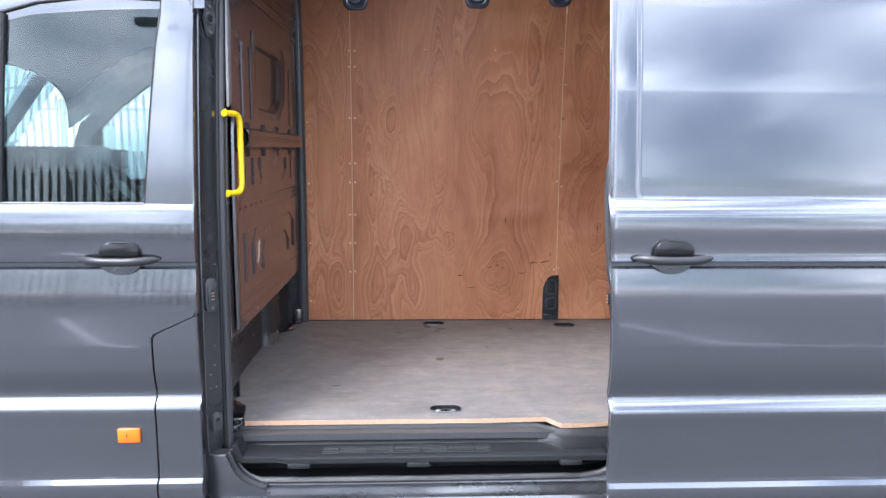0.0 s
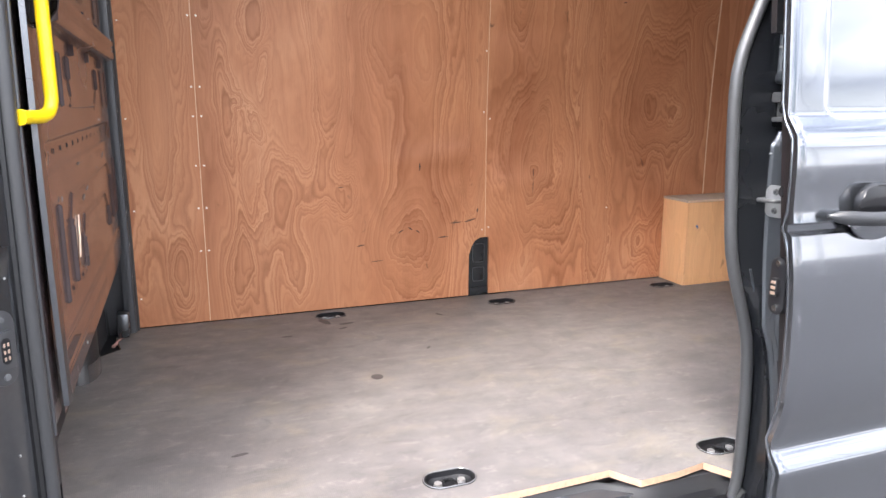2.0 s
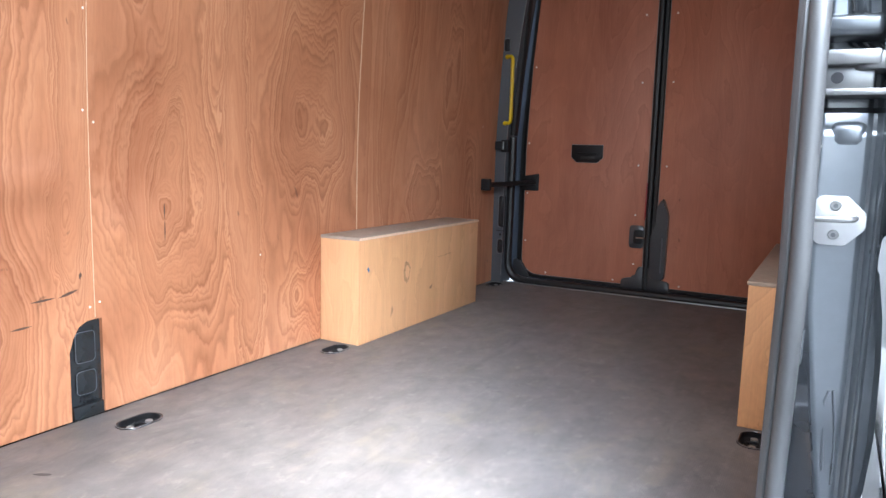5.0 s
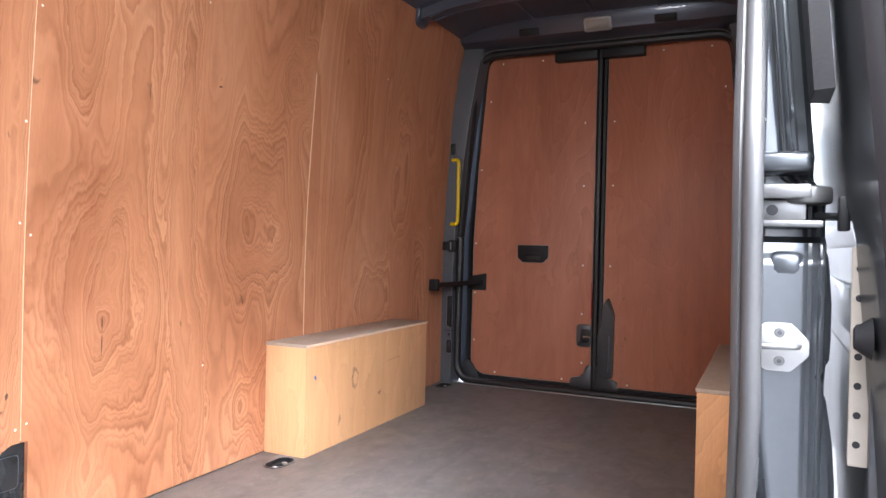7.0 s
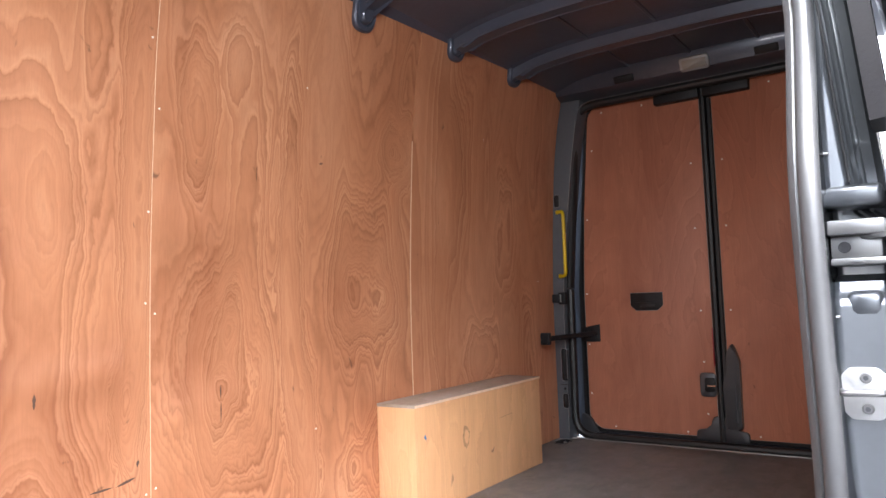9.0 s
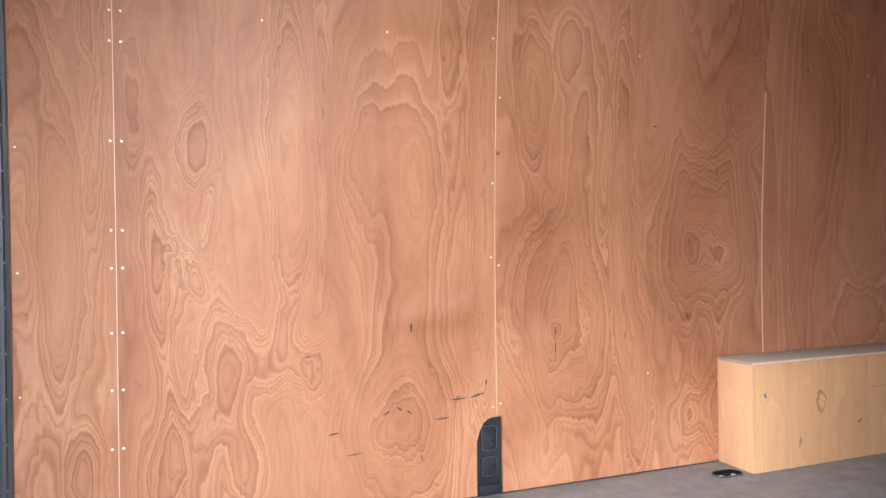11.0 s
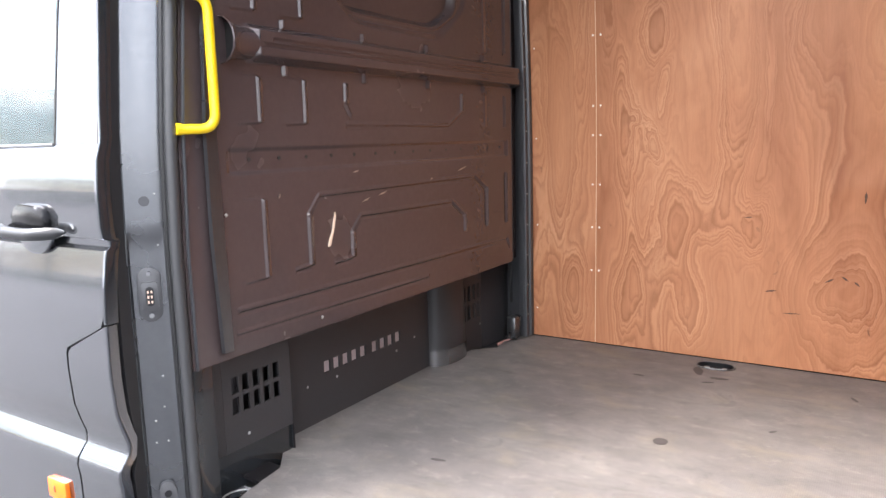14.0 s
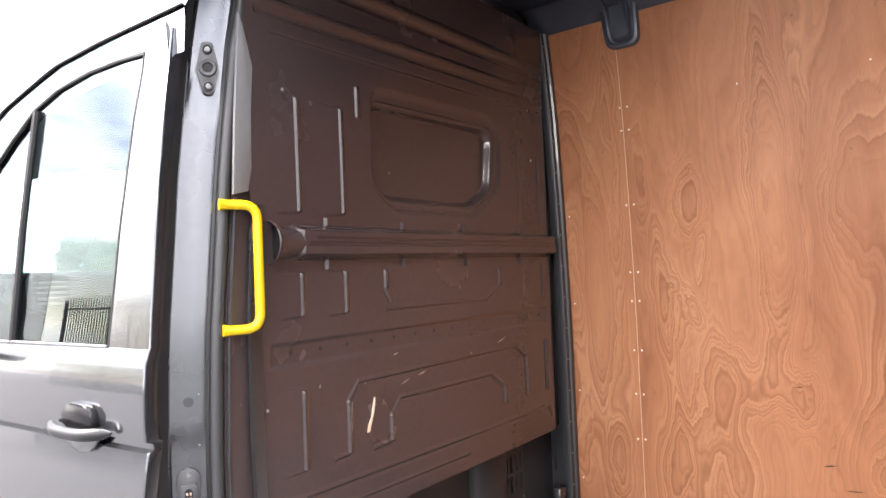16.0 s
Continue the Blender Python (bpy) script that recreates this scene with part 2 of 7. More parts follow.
    col = blend(nd, lk, col, ramp(nd, lk, pores, (0.3, 0.86), (0.6, 1.04)), 0.5, "MULTIPLY")
    streak = noise_tex(nd, lk, mapped(nd, lk, (20, 20, 1.1), 23.0), 1.0, 3.0, 0.5, 0.3)
    col = blend(nd, lk, col, ramp(nd, lk, streak, (0.3, 0.92), (0.7, 1.05)), 0.5, "MULTIPLY")
    crack = noise_tex(nd, lk, mapped(nd, lk, (19, 19, 12.0), 29.0), 1.0, 3.0, 0.55, 0.8)
    col = blend(nd, lk, col, (0.10, 0.05, 0.03), ramp(nd, lk, crack, (0.71, 0.0), (0.78, 0.7)), "MIX")
    lk.new(col, bs.inputs["Base Color"])
    bs.inputs["Roughness"].default_value = rough
    bs.inputs["Specular IOR Level"].default_value = 0.3
    bump(nd, lk, bs, maths(nd, lk, "ADD", pores, maths(nd, lk, "MULTIPLY", line, 0.4)), 0.10, 0.001)
    return m


def plain(name, color, rough=0.5, metal=0.0, vary=0.12, grain=30.0, coat=0.0, bumpy=0.0, spec=0.5):
    m, nd, lk, bs = material(name)
    vec = mapped(nd, lk, (1, 1, 1), 13.0)
    big = noise_tex(nd, lk, vec, 3.0, 4.0, 0.6)
    fine = noise_tex(nd, lk, vec, grain, 3.0, 0.6)
    v = blend(nd, lk, ramp(nd, lk, big, (0.15, 1 - vary), (0.85, 1 + vary)), ramp(nd, lk, fine, (0.3, 1 - vary), (0.7, 1 + vary)), 0.5)
    lk.new(blend(nd, lk, color, v, 1.0, "MULTIPLY"), bs.inputs["Base Color"])
    r = ramp(nd, lk, big, (0.1, max(0.02, rough - 0.09)), (0.9, min(1.0, rough + 0.09)))
    lk.new(r, bs.inputs["Roughness"])
    bs.inputs["Metallic"].default_value, bs.inputs["Specular IOR Level"].default_value = metal, spec
    bs.inputs["Coat Weight"].default_value, bs.inputs["Coat Roughness"].default_value = coat, 0.04
    if bumpy:
        bump(nd, lk, bs, fine, bumpy)
    return m


def floor_material():
    """Phenolic-faced ply: brown-grey, rubbed pale along the load, dark scuffs and a fine pressed mesh."""
    m, nd, lk, bs = material("worn_floor_ply")
    big = noise_tex(nd, lk, mapped(nd, lk, (0.9, 1.3, 1)), 1.9, 7.0, 0.66, 0.15)
    col = ramp(nd, lk, big, (0.28, (0.118, 0.110, 0.109)), (0.5, (0.155, 0.144, 0.141)), (0.74, (0.195, 0.182, 0.173)))
    blot = noise_tex(nd, lk, mapped(nd, lk, (2.6, 4.0, 1)), 2.6, 8.0, 0.66, 0.25)
    col = blend(nd, lk, col, ramp(nd, lk, blot, (0.30, 0.76), (0.5, 0.99), (0.68, 1.16)), 0.9, "MULTIPLY")
    mott = noise_tex(nd, lk, mapped(nd, lk, (1.2, 1.0, 1)), 13.0, 9.0, 0.72, 0.3)
    col = blend(nd, lk, col, ramp(nd, lk, mott, (0.32, (0.80, 0.79, 0.79)), (0.5, (1.0, 0.99, 0.97)), (0.66, (1.16, 1.12, 1.04))), 0.6, "MULTIPLY")
    rub = noise_tex(nd, lk, mapped(nd, lk, (5.0, 8.0, 1)), 2.6, 9.0, 0.78, 0.3)
    col = blend(nd, lk, col, (0.30, 0.28, 0.25), ramp(nd, lk, rub, (0.54, 0.0), (0.70, 0.5)))
    scuff = noise_tex(nd, lk, mapped(nd, lk, (1.0, 1.7, 1)), 5.0, 6.0, 0.66, 1.4)
    col = blend(nd, lk, col, (0.085, 0.078, 0.08), ramp(nd, lk, scuff, (0.60, 0.0), (0.75, 0.7)))
    for turn, sc in ((0.35, (2.2, 75, 1)), (-0.6, (3.0, 90, 1)), (0.05, (1.6, 120, 1)), (1.2, (3.0, 110, 1))):
        mp = nd.new("ShaderNodeMapping")
        mp.inputs["Rotation"].default_value = (0, 0, turn)
        lk.new(nd.new("ShaderNodeTexCoord").outputs["Object"], mp.inputs["Vector"])
        mp2 = nd.new("ShaderNodeMapping")
        mp2.inputs["Scale"].default_value = sc
        lk.new(mp.outputs["Vector"], mp2.inputs["Vector"])
        scr = noise_tex(nd, lk, mp2.outputs["Vector"], 1.0, 3.0, 0.6, 0.3)
        col = blend(nd, lk, col, (0.36, 0.34, 0.31), ramp(nd, lk, scr, (0.72, 0.0), (0.78, 0.45)))
    chip = noise_tex(nd, lk, mapped(nd, lk, (3.0, 1.2, 1)), 16.0, 3.0, 0.7, 2.0)
    col = blend(nd, lk, col, (0.40, 0.35, 0.28), ramp(nd, lk, chip, (0.72, 0.0), (0.80, 0.5)))
    ochre = noise_tex(nd, lk, mapped(nd, lk, (1.4, 2.2, 1), 3.0), 3.1, 6.0, 0.65, 0.5)
    col = blend(nd, lk, col, (0.235, 0.205, 0.15), ramp(nd, lk, ochre, (0.54, 0.0), (0.70, 0.42)))
    smear = noise_tex(nd, lk, mapped(nd, lk, (3.2, 13.0, 1), 7.0), 1.6, 5.0, 0.7, 0.8)
    col = blend(nd, lk, col, (0.10, 0.088, 0.082), ramp(nd, lk, smear, (0.62, 0.0), (0.74, 0.55)))
    drag = noise_tex(nd, lk, mapped(nd, lk, (1.5, 5.5, 1), 19.0), 2.2, 7.0, 0.72, 0.9)
    col = blend(nd, lk, col, ramp(nd, lk, drag, (0.36, (0.66, 0.64, 0.64)), (0.47, (1.0, 1.0, 1.0)), (0.60, (1.0, 1.0, 1.0)), (0.72, (1.28, 1.24, 1.16))), 0.38, "MULTIPLY")
    mesh = nd.new("ShaderNodeTexVoronoi")
    mesh.inputs["Scale"].default_value, mesh.inputs["Randomness"].default_value = 210.0, 0.1
    lk.new(mapped(nd, lk, (1, 1, 0)), mesh.inputs["Vector"])
    col = blend(nd, lk, col, ramp(nd, lk, mesh.outputs["Distance"], (0.0, 0.80), (0.5, 1.08)), 0.8, "MULTIPLY")
    lk.new(col, bs.inputs["Base Color"])
    lk.new(ramp(nd, lk, big, (0.3, 0.42), (0.7, 0.62)), bs.inputs["Roughness"])
    bump(nd, lk, bs, mesh.outputs["Distance"], 0.25, 0.001)
    return m


def car_paint(name, color):
    m, nd, lk, bs = material(name)
    vec = mapped(nd, lk, (1, 1, 1))
    flake = noise_tex(nd, lk, vec, 900.0, 1.0, 0.5)
    dust = noise_tex(nd, lk, vec, 2.2, 6.0, 0.65)
    col = blend(nd, lk, color, ramp(nd, lk, flake, (0.3, 0.9), (0.7, 1.12)), 1.0, "MULTIPLY")
    lk.new(col, bs.inputs["Base Color"])
    lk.new(ramp(nd, lk, dust, (0.3, 0.10), (0.7, 0.17)), bs.inputs["Roughness"])
    bs.inputs["Metallic"].default_value = 0.9
    bs.inputs["Coat Weight"].default_value = 1.0
    lk.new(ramp(nd, lk, dust, (0.3, 0.015), (0.7, 0.06)), bs.inputs["Coat Roughness"])
    return m


def glass_material(name, tint):
    m, nd, lk, bs = material(name)
    bs.inputs["Base Color"].default_value = (*tint, 1)
    bs.inputs["Transmission Weight"].default_value, bs.inputs["Roughness"].default_value, bs.inputs["IOR"].default_value = 1.0, 0.0, 1.5
    return m


def leaves_material():
    m, nd, lk, bs = material("leaves")
    g = nd.new("ShaderNodeNewGeometry")
    lk.new(ramp(nd, lk, g.outputs["Random Per Island"], (0.0, (0.035, 0.07, 0.018)), (1.0, (0.10, 0.16, 0.04))), bs.inputs["Base Color"])
    bs.inputs["Roughness"].default_value = 0.6
    return m


PLY = plywood("red_faced_plywood", (0.36, 0.135, 0.068), (0.50, 0.212, 0.112), (0.63, 0.305, 0.175))
RED_PLY = ((0.34, 0.128, 0.062), (0.475, 0.203, 0.102), (0.60, 0.292, 0.163))
KNOTS_A = [(0.03, 1.95, 0.09, 0.30, 4), (0.13, 1.45, 0.06, 0.34, 4), (0.20, 0.80, 0.05, 0.14, 3), (0.24, 2.05, 0.03, 0.5, 3), (0.02, 1.0, 0.05, 0.3, 2)]
KNOTS_B = [(1.13, 1.68, 0.185, 0.46, 5), (1.05, 1.78, 0.07, 0.14, 2), (1.13, 1.46, 0.10, 0.17, -2), (1.22, 1.72, 0.05, 0.16, 2), (1.13, 0.88, 0.17, 0.19, 5), (1.14, 0.86, 0.08, 0.07, 3),
           (0.50, 1.40, 0.035, 0.06, 3), (0.44, 1.46, 0.02, 0.03, 2), (0.50, 1.81, 0.05, 0.13, 3), (0.545, 1.58, 0.03, 0.13, -2), (0.33, 1.93, 0.035, 0.20, 3), (0.385, 1.45, 0.04, 0.22, 3),
           (0.79, 1.75, 0.055, 0.52, 6), (0.88, 1.75, 0.03, 0.40, -2), (0.70, 1.12, 0.08, 0.12, 3), (0.57, 1.06, 0.07, 0.20, 3), (0.48, 1.12, 0.05, 0.12, -2), (0.865, 1.10, 0.05, 0.10, 4),
           (0.66, 0.78, 0.06, 0.14, 3), (0.42, 0.82, 0.05, 0.14, 2), (1.455, 1.70, 0.045, 0.9, 5), (1.41, 1.15, 0.03, 0.12, 3), (1.33, 2.25, 0.06, 0.2, 2)]
KNOTS_C = [(1.76, 1.20, 0.20, 0.36, 5), (1.76, 1.21, 0.12, 0.20, 4), (1.785, 1.40, 0.055, 0.11, 3), (1.75, 1.17, 0.045, 0.06, 3), (1.655, 1.97, 0.05, 0.20, 5), (1.80, 2.20, 0.06, 0.13, 3),
           (2.04, 1.55, 0.045, 0.6, 5), (2.10, 0.90, 0.05, 0.35, 5), (2.41, 1.52, 0.19, 0.28, 4), (2.42, 1.44, 0.12, 0.13, 3), (2.60, 1.38, 0.05, 0.14, 3), (2.615, 2.04, 0.10, 0.11, 6), (2.62, 2.04, 0.05, 0.05, 3),
           (2.42, 0.80, 0.12, 0.13, 3), (1.68, 0.72, 0.06, 0.10, 2), (1.86, 1.75, 0.07, 0.26, 3)]
KNOTS_D = [(3.30, 1.12, 0.14, 0.16, 5), (2.95, 1.35, 0.05, 0.5, 3), (3.05, 2.0, 0.09, 0.35, 3), (3.55, 1.75, 0.12, 0.30, 4), (3.75, 1.10, 0.08, 0.30, 3), (3.45, 1.50, 0.04, 0.5, 2)]
SHEETS = [figured_ply("veneer_sheet_" + n, k, *RED_PLY, 0.60) for n, k in (("a", KNOTS_A), ("b", KNOTS_B), ("c", KNOTS_C), ("d", KNOTS_D))]
# the wall's ply again, toned darker for the dim rear end
PLY_DOOR = plywood("shaded_door_plywood", (0.30, 0.106, 0.060), (0.43, 0.164, 0.095), (0.57, 0.245, 0.150), 1.0, 0.40)
PLY_BOX = plywood("pale_hardwood_ply", (0.62, 0.325, 0.145), (0.71, 0.395, 0.192), (0.77, 0.455, 0.24), 1.2, 0.35)
PLY_EDGE = plain("raw_ply_edge", (0.74, 0.54, 0.37), 0.8, 0, 0.25, 120)
BOX_TOP = plain("worn_box_lid", (0.40, 0.32, 0.25), 0.6, 0, 0.2, 40)
FLOOR = floor_material()
FLOOR_EDGE = plain("floor_ply_edge", (0.36, 0.235, 0.155), 0.8, 0, 0.3, 90)
PAINT = car_paint("metallic_grey_paint", (0.156, 0.165, 0.182))
GLOSS_DARK = plain("dark_gloss_steel", (0.028, 0.032, 0.036), 0.24, 0.3, 0.1, 50, 0.5)
SHUT = plain("grey_door_shut_paint", (0.142, 0.149, 0.160), 0.28, 0.9, 0.08, 60, 0.2)
INNER = plain("dark_inner_paint", (0.060, 0.062, 0.068), 0.36, 0.4, 0.1, 50, 0.3)
KICK = plain("kick_panel_plastic", (0.032, 0.031, 0.033), 0.5, 0, 0.15, 200, 0, 0.12)
BULK = plain("bulkhead_paint", (0.066, 0.0485, 0.049), 0.24, 0.1, 0.10, 60, 0.4, 0.0, 0.5)
ROOF_IN = plain("roof_inner_paint", (0.078, 0.088, 0.120), 0.33, 0.35, 0.12, 40, 0.2)
BLACK = plain("black_plastic", (0.010, 0.010, 0.0115), 0.5, 0, 0.15, 200, 0, 0.15, 0.3)
STEP = plain("step_plastic", (0.013, 0.0135, 0.015), 0.48, 0, 0.15, 260, 0, 0.2, 0.32)
RUBBER = plain("rubber_seal", (0.009, 0.009, 0.010), 0.45, 0, 0.12, 150)
SEAL = plain("grey_flock_seal", (0.040, 0.041, 0.043), 0.42, 0.0, 0.08, 150, 0.0)
YELLOW = plain("yellow_coated_steel", (0.80, 0.56, 0.008), 0.38, 0, 0.05, 40, 0.3)
ZINC = plain("zinc_plate", (0.31, 0.31, 0.305), 0.36, 0.5, 0.08, 60)
RAILSTEEL = plain("satin_rail_steel", (0.17, 0.17, 0.168), 0.36, 0.7, 0.12, 40)
COLLAR = plain("polished_grey_collar", (0.20, 0.20, 0.205), 0.22, 0.7, 0.1, 40, 0.3)
STEEL = plain("bright_steel", (0.72, 0.72, 0.70), 0.25, 1.0, 0.06, 60)
GRIP = plain("dark_grip_plastic", (0.020, 0.021, 0.023), 0.36, 0.0, 0.06, 80, 0.1, 0, 0.35)
DULL = plain("dull_clip", (0.34, 0.34, 0.33), 0.5, 0.3, 0.1, 50)
PLATE = plain("light_grey_plate", (0.20, 0.20, 0.205), 0.4, 0.1, 0.06, 60, 0.2)
HANDLE = plain("gloss_black_handle", (0.008, 0.008, 0.009), 0.22, 0, 0.1, 80, 0, 0, 0.35)
GUIDE = plain("grey_guide_plastic", (0.055, 0.056, 0.060), 0.4, 0.2, 0.08, 80, 0.2)
CHROME_GREY = plain("satin_grey_trim", (0.20, 0.205, 0.215), 0.3, 0.5, 0.06, 80, 0.4)
SCREW = plain("screw_head", (0.85, 0.80, 0.72), 0.4, 0.3, 0.05, 50)
SCRATCH = plain("scratch_mark", (0.16, 0.12, 0.10), 0.6)
CHIP = plain("bare_wood_chip", (0.72, 0.55, 0.42), 0.7, 0, 0.15, 90)
ORANGE = plain("orange_lens", (0.78, 0.14, 0.005), 0.2, 0, 0.05, 50, 0.6)
RED = plain("red_plastic", (0.35, 0.01, 0.02), 0.3, 0, 0.05, 50)
CREAM = plain("cream_board_edge", (0.27, 0.235, 0.20), 0.7, 0, 0.1, 40)
HEADLINING = plain("pale_grey_headlining", (0.36, 0.37, 0.38), 0.9, 0, 0.06, 30)
# near-black copy of the post paint, for the flange's shade
FLANGE_SHADE = plain("shaded_flange_paint", (0.011, 0.012, 0.014), 0.26, 0.2, 0.1, 50, 0.3)
POST_PAINT = plain("rear_post_paint", (0.076, 0.083, 0.091), 0.30, 0.6, 0.06, 60, 0.4)
REARFRAME = plain("rear_frame_paint", (0.060, 0.069, 0.092), 0.34, 0.4, 0.08, 50, 0.3)
REARPOST = plain("rear_pillar_paint", (0.105, 0.116, 0.130), 0.34, 0.4, 0.08, 50, 0.3)
LENS = plain("smoked_lamp_lens", (0.24, 0.22, 0.19), 0.3, 0, 0.05, 50, 0.4)
PINK = plain("cable_clip", (0.55, 0.30, 0.26), 0.5)
COPPER = plain("copper_contact", (0.80, 0.60, 0.48), 0.3, 0.8)
GALV = plain("galvanised_fence", (0.42, 0.43, 0.43), 0.5, 0.4, 0.15, 20)
DARKFENCE = plain("dark_fence_tone", (0.05, 0.055, 0.055), 0.6, 0.0, 0.15, 20)
TARMAC = plain("tarmac", (0.056, 0.056, 0.058), 0.85, 0, 0.35, 70, 0, 0.5)
TYRE = plain("tyre_rubber", (0.02, 0.02, 0.02), 0.75, 0, 0.2, 60)
BARK = plain("bark", (0.09, 0.065, 0.045), 0.9, 0, 0.3, 20, 0, 0.6)
SEATCLOTH = plain("seat_cloth", (0.03, 0.03, 0.034), 0.9, 0, 0.2, 300, 0, 0.3)
GLASS = glass_material("side_glass", (0.54, 0.70, 0.71))
LEAF = leaves_material()


# ---- building helpers ----
def thing(name, loc=(0, 0, 0), label="", category="", group="", kind=""):
    ob = new(name)
    ob.location = loc
    ob.empty_display_size = 0.1
    return tagged(ob, label, category, group, kind)


def part(name, bm, mat, parent=None, label="", world=True, smooth=35):
    """Links bm as one mesh object. World coordinates are taken over into the parent's own."""
    me = bpy.data.meshes.new(name)
    if parent is not None and world:
        o = Vector(parent.location)
        p = parent.parent
        while p is not None:
            o += Vector(p.location)
            p = p.parent
        bmesh.ops.translate(bm, vec=-o, verts=bm.verts)
    bmesh.ops.recalc_face_normals(bm, faces=bm.faces)
    bm.to_mesh(me)
    bm.free()
    me.materials.append(mat)
    if smooth:
        me.polygons.foreach_set("use_smooth", [True] * len(me.polygons))
        me.set_sharp_from_angle(angle=radians(smooth))
    ob = new(name, me)
    if parent is not None:
        ob.parent = parent
    if label:
        tagged(ob, label)
    return ob


def box(bm, lo, hi, bevel=0.0, seg=2):
    vs = [bm.verts.new((x, y, z)) for x in (lo[0], hi[0]) for y in (lo[1], hi[1]) for z in (lo[2], hi[2])]
    fs = [bm.faces.new([vs[i] for i in f]) for f in ((0, 1, 3, 2), (4, 6, 7, 5), (0, 4, 5, 1), (2, 3, 7, 6), (0, 2, 6, 4), (1, 5, 7, 3))]
    if bevel:
        es = list({e for f in fs for e in f.edges})
        bmesh.ops.bevel(bm, geom=es, offset=bevel, segments=seg, affect="EDGES", profile=0.5)
    return bm


def boxed(lo, hi, bevel=0.0, seg=2):
    return box(bmesh.new(), lo, hi, bevel, seg)


AXIS = {"x": lambda u, v, w: (w, u, v), "y": lambda u, v, w: (u, w, v), "z": lambda u, v, w: (u, v, w)}


def prism(bm, poly, axis, a, b, bevel=0.0, seg=2):
    """A polygon in the plane across an axis (x: y,z; y: x,z; z: x,y), drawn out from a to b."""
    f = AXIS[axis]
    va = [bm.verts.new(f(u, v, a)) for u, v in poly]
    vb = [bm.verts.new(f(u, v, b)) for u, v in poly]
    n = len(poly)
    faces = [bm.faces.new(va), bm.faces.new(vb[::-1])]
    faces += [bm.faces.new((va[i], vb[i], vb[(i + 1) % n], va[(i + 1) % n])) for i in range(n)]
    if bevel:
        bmesh.ops.bevel(bm, geom=list({e for e in faces[0].edges} | {e for e in faces[1].edges}), offset=bevel, segments=seg, affect="EDGES", profile=0.5)
    return bm


def rounded(poly, r, n=4):
    out = []
    k = len(poly)
    for i in range(k):
        p, a, b = Vector(poly[i]), Vector(poly[i - 1]), Vector(poly[(i + 1) % k])
        d1, d2 = (a - p), (b - p)
        q = min(r, 0.45 * d1.length, 0.45 * d2.length)
        s, e = p + d1.normalized() * q, p + d2.normalized() * q
        for j in range(n + 1):
            t = j / n
            out.append(tuple((1 - t) ** 2 * s + 2 * t * (1 - t) * p + t * t * e))
    return out


def rect(u0, v0, u1, v1, r=0.0, n=4):
    p = [(u0, v0), (u1, v0), (u1, v1), (u0, v1)]
    return rounded(p, r, n) if r else p


def oval(u, v, a, b, n=24):
    """A stadium: half-length a, half-width b."""
    out = []
    for i in range(n):
        t = 2 * math.pi * (i + 0.5) / n
        c, s = math.cos(t), math.sin(t)
        out.append((u + b * c + (a - b) * (1 if c > 0 else -1), v + b * s))
    return out


def bend(pts, r, n=5):
    """An open line with its corners rounded."""
    pts = [Vector(p) for p in pts]
    out = [pts[0]]
    for a, p, b in zip(pts, pts[1:], pts[2:]):
        q = min(r, 0.48 * (a - p).length, 0.48 * (b - p).length)
        s, e = p + (a - p).normalized() * q, p + (b - p).normalized() * q
        out += [(1 - t) ** 2 * s + 2 * t * (1 - t) * p + t * t * e for t in (j / n for j in range(n + 1))]
    return out + [pts[-1]]


def tube(bm, pts, r, seg=10, closed=False, flat=1.0):
    pts = [Vector(p) for p in pts]
    n = len(pts)
    rings, ref = [], None
    for i in range(n):
        a = pts[(i - 1) % n] if closed or i else pts[0]
        b = pts[(i + 1) % n] if closed or i < n - 1 else pts[-1]
        t = (b - a).normalized()
        if ref is None:
            ref = t.orthogonal().normalized()
        ref = (ref - t * ref.dot(t)).normalized()
        side = t.cross(ref)
        rings.append([bm.verts.new(pts[i] + r * (math.cos(k * 2 * math.pi / seg) * ref + flat * math.sin(k * 2 * math.pi / seg) * side)) for k in range(seg)])
    for i in range(n if closed else n - 1):
        p, q = rings[i], rings[(i + 1) % n]
        for k in range(seg):
            bm.faces.new((p[k], p[(k + 1) % seg], q[(k + 1) % seg], q[k]))
    if not closed:
        bm.faces.new(rings[0][::-1])
        bm.faces.new(rings[-1])
    return bm


def tubed(pts, r, seg=10, closed=False, flat=1.0):
    return tube(bmesh.new(), pts, r, seg, closed, flat)


def cyl(bm, p0, p1, r, seg=16, r2=None):
    p0, p1 = Vector(p0), Vector(p1)
    t = (p1 - p0).normalized()
    u = t.orthogonal().normalized()
    w = t.cross(u)
    r2 = r if r2 is None else r2
    a, b = ([bm.verts.new(p + q * (math.cos(2 * math.pi * k / seg) * u + math.sin(2 * math.pi * k / seg) * w)) for k in range(seg)] for p, q in ((p0, r), (p1, r2)))
    for k in range(seg):
        bm.faces.new((a[k], a[(k + 1) % seg], b[(k + 1) % seg], b[k]))
    bm.faces.new(a[::-1])
    bm.faces.new(b)
    return bm


def loft(bm, rows, closed=False, caps=False):
    """Quads between rows of points; closed joins each row's end to its start."""
    vs = [[bm.verts.new(p) for p in row] for row in rows]
    m = len(vs[0])
    for a, b in zip(vs, vs[1:]):
        for k in range(m if closed else m - 1):
            j = (k + 1) % m
            bm.faces.new((a[k], a[j], b[j], b[k]))
    if caps:
        bm.faces.new(vs[0][::-1])
        bm.faces.new(vs[-1])
    return bm


